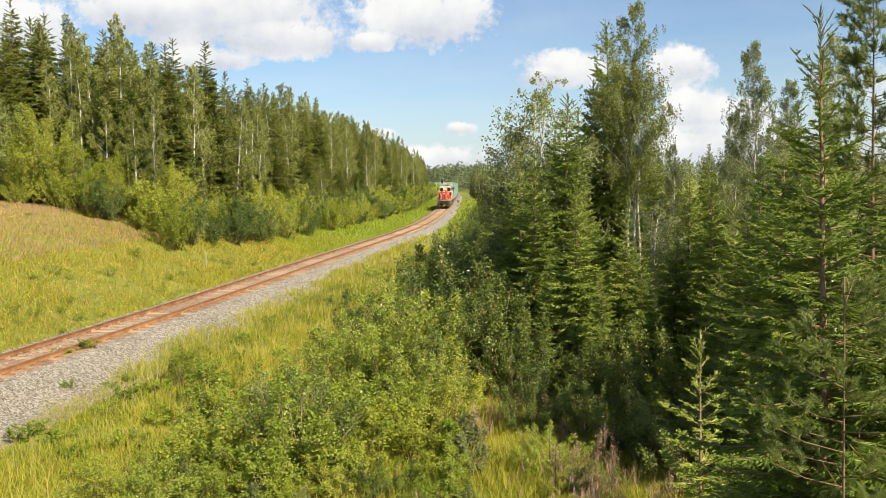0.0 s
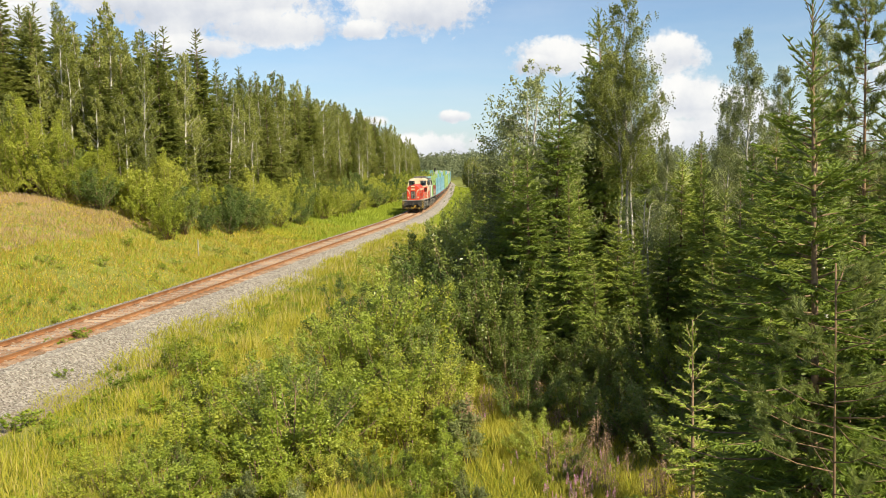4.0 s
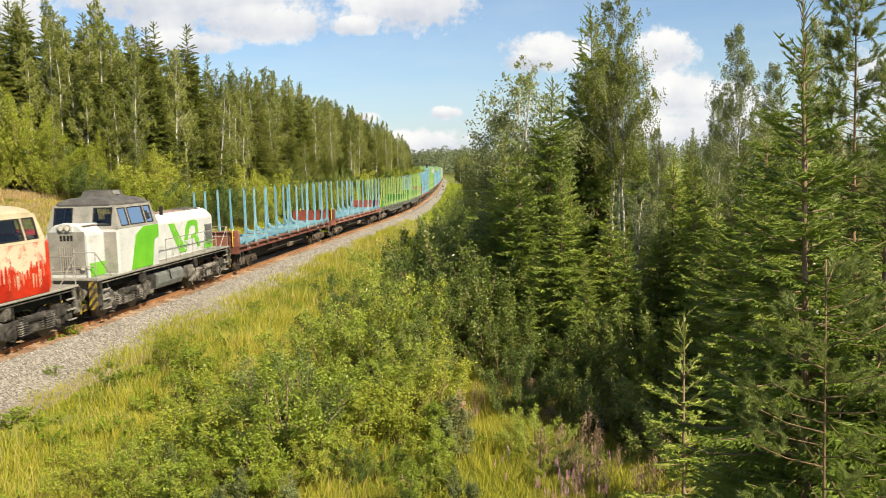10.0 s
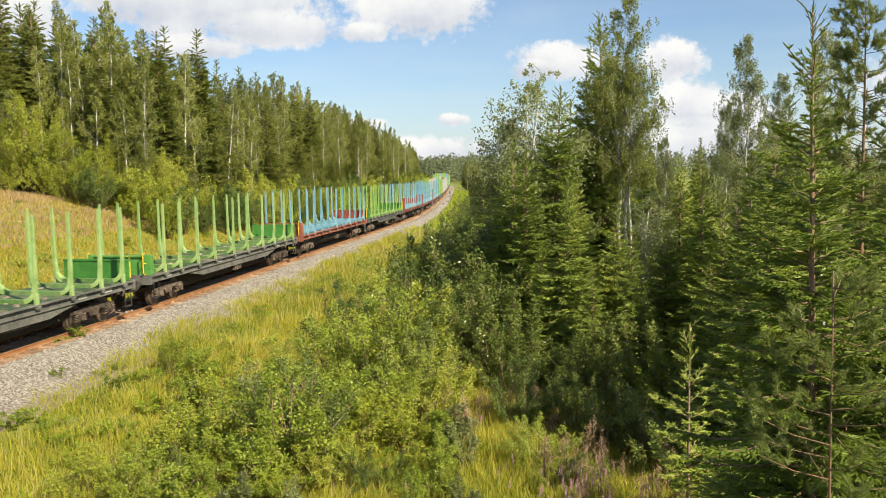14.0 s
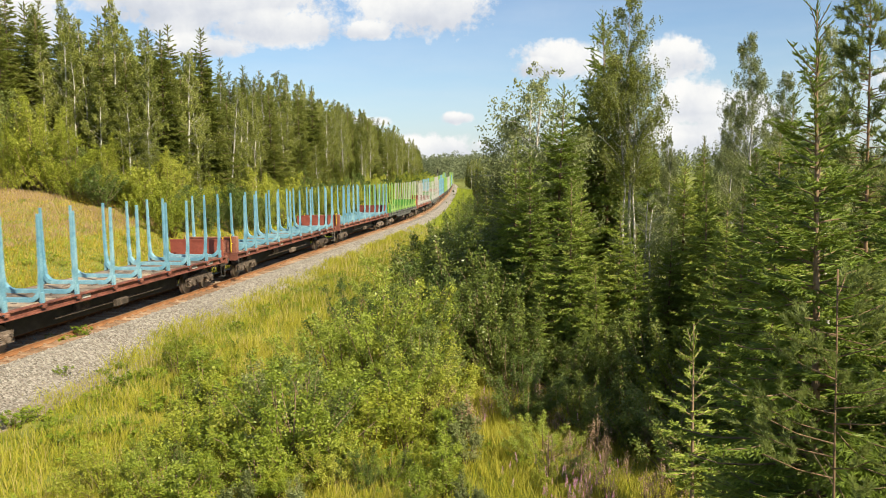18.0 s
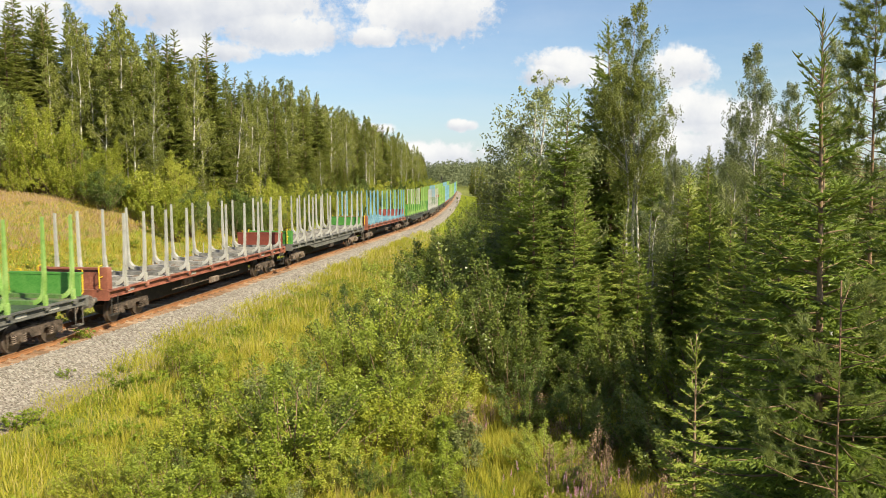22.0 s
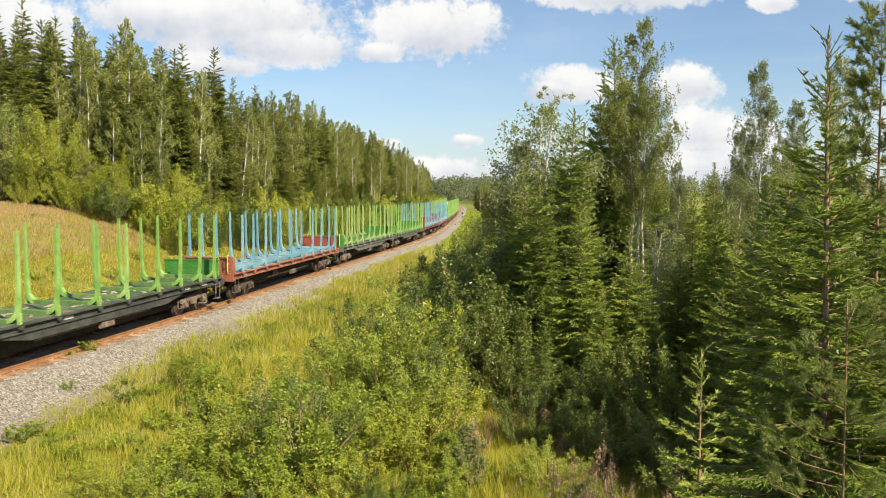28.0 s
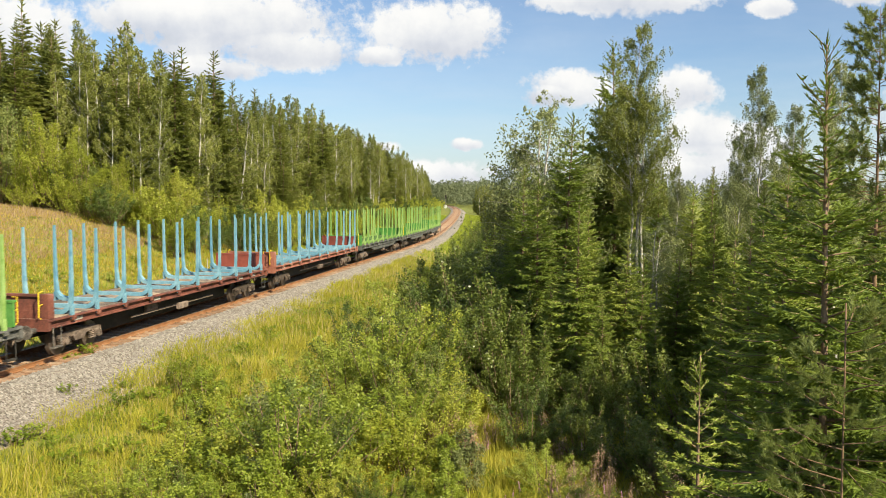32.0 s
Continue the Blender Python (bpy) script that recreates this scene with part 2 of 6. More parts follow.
M["birch_pale"] = leaf("pale_birch_leaves", (0.085, 0.102, 0.036), (0.205, 0.236, 0.085), (0.390, 0.410, 0.175), 0.42, 0.45)
M["willow"] = leaf("willow_leaves", (0.105, 0.155, 0.016), (0.290, 0.355, 0.044), (0.430, 0.470, 0.100), 0.42, 0.40, 0.9)
M["shrub"] = leaf("shrub_leaves", (0.105, 0.145, 0.012), (0.305, 0.345, 0.034), (0.510, 0.510, 0.095), 0.42, 0.5, 0.7)
M["shrub_dark"] = leaf("dark_shrub_leaves", (0.045, 0.085, 0.018), (0.130, 0.185, 0.038), (0.280, 0.320, 0.085), 0.4, 0.5, 0.7)
# leaf green darkened to stand in for the shadow of the wood
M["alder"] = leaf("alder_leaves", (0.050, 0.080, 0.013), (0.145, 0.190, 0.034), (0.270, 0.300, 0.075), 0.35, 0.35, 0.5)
M["grass"] = leaf("meadow_grass", (0.165, 0.195, 0.012), (0.362, 0.360, 0.028), (0.545, 0.475, 0.090), 0.38, 0.6, 0.30)
M["bank"] = leaf("bank_grass", (0.150, 0.132, 0.011), (0.350, 0.276, 0.026), (0.510, 0.385, 0.095), 0.36, 0.6, 0.30)
M["straw"] = leaf("dry_grass", (0.34, 0.26, 0.08), (0.54, 0.43, 0.18), (0.62, 0.52, 0.28), 0.3, 0.7, 0.3)
M["weed"] = leaf("roadside_weeds", (0.07, 0.13, 0.008), (0.21, 0.28, 0.020), (0.38, 0.42, 0.05), 0.3, 0.5, 0.4)
M["pink"] = leaf("fireweed_flowers", (0.62, 0.22, 0.46), (0.78, 0.38, 0.62), (0.85, 0.55, 0.72), 0.35, 0.6)
M["yellow_flower"] = leaf("yellow_flowers", (0.55, 0.38, 0.02), (0.70, 0.52, 0.03), (0.75, 0.62, 0.08), 0.3, 0.6)
M["brown_weed"] = leaf("faded_weeds", (0.20, 0.12, 0.08), (0.36, 0.235, 0.155), (0.48, 0.33, 0.23), 0.25, 0.8)
# paler, bluer greens carry the distance haze as colour
M["wood_far_hazed"] = leaf("distant_wood", (0.070, 0.092, 0.050), (0.130, 0.155, 0.080), (0.20, 0.22, 0.115), 0.15, 0.7, 0.03)

M["red"] = solid("loco_red", [(0.26, 0.012, 0.006), (0.43, 0.025, 0.009), (0.54, 0.060, 0.020)], 0.38, scale=0.9, fine=9, relief=0.05, wear=(0.22, 0.04, 0.022), wear_at=0.60, vary=0.22)
M["red_dark"] = solid("dark_red_louvre", [(0.20, 0.012, 0.008), (0.30, 0.020, 0.010), (0.36, 0.04, 0.02)], 0.5, scale=1.4, fine=14, relief=0.05, vary=0.05)
M["seat"] = solid("dark_cab_fittings", [(0.03, 0.028, 0.025), (0.07, 0.06, 0.05), (0.12, 0.10, 0.08)], 0.8, scale=3)
M["hose_yellow"] = solid("yellow_coupling_hook", [(0.42, 0.26, 0.02), (0.58, 0.38, 0.03)], 0.6, wear=(0.10, 0.08, 0.05), wear_at=0.55)
M["cream"] = solid("loco_cream", [(0.34, 0.26, 0.16), (0.47, 0.39, 0.265), (0.55, 0.47, 0.34)], 0.5, scale=1.3, fine=16, relief=0.05, wear=(0.32, 0.22, 0.13), wear_at=0.60, vary=0.03)
M["peeled"] = solid("peeling_red_over_cream", [(0.46, 0.39, 0.28), (0.56, 0.48, 0.36)], 0.55, scale=1.1, fine=16, relief=0.1, wear=(0.50, 0.05, 0.022), wear_at=0.53, vary=0.0)
M["white"] = solid("loco_white", [(0.38, 0.38, 0.375), (0.49, 0.495, 0.50), (0.55, 0.56, 0.565)], 0.45, scale=1.3, fine=16, relief=0.04, wear=(0.38, 0.34, 0.28), wear_at=0.60, vary=0.03)
M["green"] = solid("loco_green", [(0.08, 0.30, 0.015), (0.125, 0.39, 0.022), (0.17, 0.43, 0.035)], 0.45, scale=1.5, fine=20, relief=0.04, wear=(0.16, 0.22, 0.08), wear_at=0.66, vary=0.03)
M["tank"] = solid("dull_tank_grey", [(0.07, 0.072, 0.072), (0.13, 0.135, 0.135), (0.19, 0.195, 0.19)], 0.6, scale=2.2, fine=14)
M["grey"] = solid("weathered_grey", [(0.15, 0.14, 0.125), (0.25, 0.235, 0.21), (0.34, 0.315, 0.28)], 0.6, scale=2.2, fine=20, wear=(0.20, 0.12, 0.07), wear_at=0.66)
M["roof"] = solid("sooty_roof", [(0.045, 0.042, 0.04), (0.10, 0.092, 0.085), (0.16, 0.14, 0.12)], 0.75, scale=1.8, fine=18)
M["roof_brown"] = solid("brown_roof", [(0.15, 0.10, 0.075), (0.26, 0.19, 0.15), (0.33, 0.26, 0.21)], 0.75, scale=1.8, fine=18)
M["black"] = solid("oily_black", [(0.004, 0.0035, 0.003), (0.012, 0.010, 0.0085), (0.034, 0.028, 0.022)], 0.7, scale=3, fine=25)
M["dusty"] = solid("dusty_running_gear", [(0.014, 0.012, 0.010), (0.060, 0.053, 0.047), (0.24, 0.215, 0.19)], 0.75, scale=4, fine=22, vary=0.25)
M["rust"] = solid("rusty_running_gear", [(0.035, 0.025, 0.018), (0.105, 0.076, 0.058), (0.25, 0.19, 0.15)], 0.85, scale=5, fine=22, vary=0.3)
M["steel"] = solid("worn_wheel_steel", [(0.10, 0.075, 0.06), (0.20, 0.16, 0.135)], 0.5, 0.5, scale=4)
M["stripe"] = stripes_material("warning_stripes", (0.34, 0.235, 0.02), (0.012, 0.012, 0.012), 0.26, 0.8)
M["glass"] = glass_material("cab_glass", (0.62, 0.68, 0.70), 0.03)
M["lamp"] = lamp_material("lit_headlamp", (1.0, 0.74, 0.36), 0.95)
M["lamp_off"] = solid("lamp_glass", [(0.5, 0.46, 0.38), (0.62, 0.58, 0.5)], 0.15)
M["deck_red"] = solid("oxide_red_frame", [(0.085, 0.030, 0.022), (0.20, 0.066, 0.044), (0.36, 0.18, 0.125)], 0.7, scale=1.6, fine=18, wear=(0.34, 0.27, 0.22), wear_at=0.66, vary=0.25)
M["deck_orange"] = solid("orange_red_frame", [(0.13, 0.048, 0.032), (0.26, 0.088, 0.054), (0.38, 0.19, 0.135)], 0.65, scale=1.6, fine=18, wear=(0.40, 0.30, 0.24), wear_at=0.68, vary=0.15)
M["deck_dark"] = solid("dark_grey_frame", [(0.034, 0.034, 0.031), (0.072, 0.073, 0.067), (0.145, 0.14, 0.128)], 0.7, scale=1.6, fine=18, wear=(0.27, 0.26, 0.23), wear_at=0.66, vary=0.25)
M["panel_red"] = solid("red_end_wall", [(0.14, 0.030, 0.018), (0.235, 0.052, 0.032), (0.30, 0.090, 0.060)], 0.65, scale=1.5, fine=16, vary=0.2)
M["panel_green"] = solid("green_end_wall", [(0.030, 0.13, 0.020), (0.055, 0.21, 0.032), (0.11, 0.27, 0.06)], 0.6, scale=1.5, fine=16, vary=0.2)
M["stake_blue"] = solid("light_blue_stakes", [(0.08, 0.21, 0.30), (0.14, 0.30, 0.395), (0.27, 0.44, 0.52)], 0.5, scale=2.2, fine=16, wear=(0.24, 0.21, 0.18), wear_at=0.64, vary=0.15)
M["stake_green"] = solid("green_stakes", [(0.12, 0.24, 0.042), (0.195, 0.335, 0.078), (0.31, 0.44, 0.15)], 0.5, scale=2.2, fine=16, wear=(0.20, 0.19, 0.12), wear_at=0.64, vary=0.15)
M["stake_pale"] = solid("pale_green_stakes", [(0.15, 0.26, 0.07), (0.235, 0.345, 0.115), (0.34, 0.44, 0.19)], 0.5, scale=2.2, fine=16, wear=(0.24, 0.21, 0.15), wear_at=0.63, vary=0.15)
M["stake_white"] = solid("bare_alloy_stakes", [(0.30, 0.29, 0.265), (0.42, 0.41, 0.38), (0.52, 0.505, 0.47)], 0.45, 0.2, scale=2.2, fine=16, wear=(0.26, 0.21, 0.16), wear_at=0.64, vary=0.15)
M["floor_wood"] = solid("worn_wagon_floor", [(0.08, 0.062, 0.05), (0.20, 0.155, 0.12), (0.40, 0.31, 0.22)], 0.85, scale=1.6, fine=14, vary=0.3)
M["bunk_green"] = solid("worn_green_bunk", [(0.045, 0.10, 0.026), (0.095, 0.19, 0.048), (0.17, 0.24, 0.10)], 0.65, scale=2.0, fine=16, wear=(0.13, 0.11, 0.075), wear_at=0.56, vary=0.15)
M["floor_green"] = solid("green_wagon_floor", [(0.028, 0.052, 0.024), (0.065, 0.105, 0.045), (0.18, 0.15, 0.095)], 0.75, scale=1.6, fine=14, vary=0.3)
M["floor_grey"] = solid("grey_wagon_floor", [(0.07, 0.067, 0.062), (0.17, 0.165, 0.155), (0.33, 0.31, 0.285)], 0.75, scale=1.6, fine=14, vary=0.3)
M["yellow"] = solid("yellow_handrail", [(0.62, 0.42, 0.02), (0.74, 0.53, 0.03)], 0.5)
M["concrete"] = solid("weathered_post", [(0.24, 0.22, 0.18), (0.36, 0.34, 0.29)], 0.8)
M["cone"] = solid("spruce_cones", [(0.20, 0.11, 0.05), (0.34, 0.21, 0.11)], 0.8)

# ---- mesh building ----


class Mesh:
    """Collects points and faces; shapes are added in metres in the part's own space."""

    def __init__(self):
        self.v, self.f = [], []

    def poly(self, pts):
        k = len(self.v)
        self.v.extend(pts)
        self.f.append(tuple(range(k, k + len(pts))))

    def loft(self, rings, cap=True):
        k, n = len(self.v), len(rings[0])
        for r in rings:
            self.v.extend(r)
        for i in range(len(rings) - 1):
            a, b = k + i * n, k + (i + 1) * n
            for j in range(n):
                j2 = (j + 1) % n
                self.f.append((a + j, a + j2, b + j2, b + j))
        if cap:
            self.f.append(tuple(k + j for j in range(n))[::-1])
            self.f.append(tuple(k + (len(rings) - 1) * n + j for j in range(n)))

    def box(self, x0, x1, y0, y1, z0, z1, edge=0.0):
        """A box, its long edges along x cut by edge."""
        e = edge
        if e:
            prof = [(y0 + e, z0), (y1 - e, z0), (y1, z0 + e), (y1, z1 - e), (y1 - e, z1), (y0 + e, z1), (y0, z1 - e), (y0, z0 + e)]
        else:
            prof = [(y0, z0), (y1, z0), (y1, z1), (y0, z1)]
        self.extrude(prof, x0, x1)

    def extrude(self, prof, x0, x1, inset=0.0):
        """Carries a profile of (y, z) along x."""
        ring = [[(x, y, z) for y, z in prof] for x in (x0, x1)]
        if inset:
            cy = sum(p[0] for p in prof) / len(prof)
            cz = sum(p[1] for p in prof) / len(prof)
            small = [(y + (cy - y) * inset * 0.8, z + (cz - z) * inset * 0.8) for y, z in prof]
            d = 0.09
            ring = [[(x0, y, z) for y, z in small], [(x0 + d, y, z) for y, z in prof], [(x1 - d, y, z) for y, z in prof], [(x1, y, z) for y, z in small]]
        self.loft(ring)

    def tube(self, pts, radii, n=6):
        rings = []
        for i, p in enumerate(pts):
            p = Vector(p)
            a = Vector(pts[max(i - 1, 0)])
            b = Vector(pts[min(i + 1, len(pts) - 1)])
            d = (b - a).normalized()
            side = d.cross(Vector((0, 0, 1)) if abs(d.z) < 0.9 else Vector((1, 0, 0))).normalized()
            up = side.cross(d)
            r = radii[i] if isinstance(radii, (list, tuple)) else radii
            rings.append([tuple(p + (side * math.cos(q) + up * math.sin(q)) * r) for q in (2 * math.pi * j / n for j in range(n))])
        self.loft(rings)

    def disc(self, c, axis, r, t, n=20, r2=None):
        a = Vector(axis).normalized()
        self.tube([tuple(Vector(c) - a * t / 2), tuple(Vector(c) + a * t / 2)], [r, r if r2 is None else r2], n)

    def data(self, name, smooth=False):
        me = bpy.data.meshes.new(name)
        me.from_pydata(self.v, [], self.f)
        if smooth:
            me.shade_smooth()
        return me


def tri_mesh(name, verts, size=3):
    """A mesh of loose triangles (or quads), verts as an array of faces x corners x 3."""
    verts = np.asarray(verts, dtype=np.float32).reshape(-1, 3)
    n = len(verts) // size
    me = bpy.data.meshes.new(name)
    me.vertices.add(len(verts))
    me.vertices.foreach_set("co", verts.ravel())
    me.loops.add(len(verts))
    me.loops.foreach_set("vertex_index", np.arange(len(verts), dtype=np.int32))
    me.polygons.add(n)
    me.polygons.foreach_set("loop_start", np.arange(0, n * size, size, dtype=np.int32))
    me.update(calc_edges=True)
    return me


def put(name, me, mat, parent=None, label=""):
    if not me.materials:
        me.materials.append(M[mat])
    ob = new(name, me)
    if parent is not None:
        ob.parent = parent
    if label:
        ob["label"] = label
    return ob


def part(name, mesh, mat, parent, label="", smooth=False):
    return put(name, mesh.data(name, smooth), mat, parent, label)


def root(name, label, category, group="", m=None):
    ob = new(name)
    ob.empty_display_size = 0.3
    tagged(ob, label, category, group)
    if m is not None:
        ob.matrix_basis = m
    return ob


def structure(name, me, mat, label):
    return tagged(put(name, me, mat), label, kind="structure")


# ---- the line ----
NODE_Y = [-520, -300, -150, -100, -50, 0, 20, 40, 60, 80, 100, 120, 140, 170, 200, 240, 280, 320, 360, 400, 450, 520, 700]
NODE_X = [-114.5, -73.6, -46, -36.8, -27.6, -18.95, -15.6, -12.55, -9.95, -7.6, -5.75, -4.5, -3.65, -2.7, -2.0, -1.45, -1.1, -1.2, -2.0, -3.7, -7.5, -16, -50]


def spline(xs, ys, x):
    """Natural cubic spline."""
    xs, ys, x = np.array(xs, float), np.array(ys, float), np.asarray(x, float)
    n, h = len(xs), np.diff(xs)
    a, b = np.eye(n), np.zeros(n)
    for i in range(1, n - 1):
        a[i, i - 1], a[i, i], a[i, i + 1] = h[i - 1], 2 * (h[i - 1] + h[i]), h[i]
        b[i] = 6 * ((ys[i + 1] - ys[i]) / h[i] - (ys[i] - ys[i - 1]) / h[i - 1])
    k = np.linalg.solve(a, b)
    i = np.clip(np.searchsorted(xs, x) - 1, 0, n - 2)
    t, u = x - xs[i], xs[i + 1] - x
    return k[i] * u ** 3 / (6 * h[i]) + k[i + 1] * t ** 3 / (6 * h[i]) + (ys[i] / h[i] - k[i] * h[i] / 6) * u + (ys[i + 1] / h[i] - k[i + 1] * h[i] / 6) * t


LINE_Y = np.arange(-520, 700.01, 0.5)
LINE_X = spline(NODE_Y, NODE_X, LINE_Y)
LINE_S = np.r_[0, np.cumsum(np.hypot(np.diff(LINE_X), np.diff(LINE_Y)))]
LINE_S -= np.interp(20, LINE_Y, LINE_S)


def smooth01(a):
    a = np.clip(a, 0, 1)
    return a * a * (3 - 2 * a)


def rail_z(s):
    return -0.6 * smooth01((np.asarray(s) - 30) / 85)


def line_at(s):
    """The rail-top point of the line and its heading's sine and cosine at the arc length s."""
    s = np.clip(s, LINE_S[0] + 1, LINE_S[-1] - 1)
    x, y = np.interp(s, LINE_S, LINE_X), np.interp(s, LINE_S, LINE_Y)
    x2, y2 = np.interp(s + 0.5, LINE_S, LINE_X), np.interp(s + 0.5, LINE_S, LINE_Y)
    d = np.hypot(x2 - x, y2 - y)
    return x, y, rail_z(s), (x2 - x) / d, (y2 - y) / d


def beside(s, d, z=0.0):
    """A point d metres to the right of the line (negative: to the left), z over the rails."""
    x, y, z0, sn, cs = line_at(s)
    return x + d * cs, y - d * sn, z0 + z


def lateral(x, y):
    """Arc length and signed distance from the line, good enough near it."""
    s = np.interp(y, LINE_Y, LINE_S)
    for _ in range(2):
        px, py, _z, sn, cs = line_at(s)
        s = s + (x - px) * sn + (y - py) * cs
    px, py, _z, sn, cs = line_at(s)
    return s, (x - px) * cs - (y - py) * sn


RIGHT = ([0, 1.75, 2.3, 2.9, 4.0, 7.0, 12, 20, 40, 90, 300], [-.31, -.31, -.52, -.84, -1.05, -1.55, -2.0, -2.3, -2.6, -2.4, 0.0])
LEFT = ([0, 1.75, 2.3, 2.9, 4.5, 7, 10, 16, 30, 90, 300], [-.31, -.31, -.52, -.72, -.7, -.35, 0.25, 0.9, 1.6, 3.0, 5.0])
BANK = ([0, 2.3, 2.9, 4.0, 6.0, 9.5, 14, 20, 30, 90, 300], [-.31, -.52, -.68, -.55, -.1, 1.1, 3.0, 4.2, 5.0, 6.0, 8.0])


def ground_z(x, y):
    x, y = np.asarray(x, float), np.asarray(y, float)
    s, d = lateral(x, y)
    a = np.abs(d)
    flat = np.interp(a, *LEFT)
    bank = np.interp(a, *BANK)
    b = 1 - smooth01((s - 37) / 22)
    z = np.where(d > 0, np.interp(a, *RIGHT), flat + (bank - flat) * b)
    rough = np.clip((a - 3.0) / 3.0, 0, 1)
    z = z + rough * (0.10 * np.sin(x * 0.9 + 1.3 * np.sin(y * 0.5)) * np.sin(y * 0.7 + 0.4 * x) + 0.05 * np.sin(2.3 * x + 0.7) * np.sin(2.9 * y))
    return z + rail_z(s)


def make_ground():
    def axis(lo, near0, near1, hi, step):
        mid = np.arange(near0, near1, step)
        up, down, g = [near1], [near0], step
        while up[-1] < hi:
            g *= 1.14
            up.append(up[-1] + g)
        g = step
        while down[-1] > lo:
            g *= 1.14
            down.append(down[-1] - g)
        return np.array(down[:0:-1] + list(mid) + up)
    xs, ys = axis(-2600, -34, 14, 2600, 0.45), axis(-600, 8, 95, 3600, 0.7)
    gx, gy = np.meshgrid(xs, ys)
    cy = np.clip(gy, -500, 690)
    gz = ground_z(gx, cy)
    far = smooth01((np.hypot(gx, gy) - 400) / 1500)
    gz = gz * (1 - far) + far * 2.0
    n, m = len(xs), len(ys)
    verts = np.stack([gx, gy, gz], -1).reshape(-1, 3)
    i = (np.arange(m - 1)[:, None] * n + np.arange(n - 1)[None]).ravel()
    faces = np.stack([i, i + 1, i + n + 1, i + n], -1)
    me = bpy.data.meshes.new("ground")
    me.from_pydata(verts.tolist(), [], faces.tolist())
    me.shade_smooth()
    structure("ground", me, "soil", "grassy ground with a railway cutting and embankment")


def ribbon(name, prof, s0, s1, step, mat, parent=None, label="", smooth=False):
    """A profile of (distance, height) swept along the line, left open at its foot."""
    ss = np.arange(s0, s1 + 0.01, step)
    pts = []
    for d, z in prof:
        x, y, zz = beside(ss, d, z)
        pts.append(np.stack([x, y, zz], -1))
    v = np.stack(pts, 1)
    k, n = len(ss), len(prof)
    i = (np.arange(k - 1)[:, None] * n + np.arange(n - 1)[None]).ravel()
    f = np.stack([i, i + n, i + n + 1, i + 1], -1)
    me = bpy.data.meshes.new(name)
    me.from_pydata(v.reshape(-1, 3).tolist(), [], f.tolist())
    if smooth:
        me.shade_smooth()
    return put(name, me, mat, parent, label)


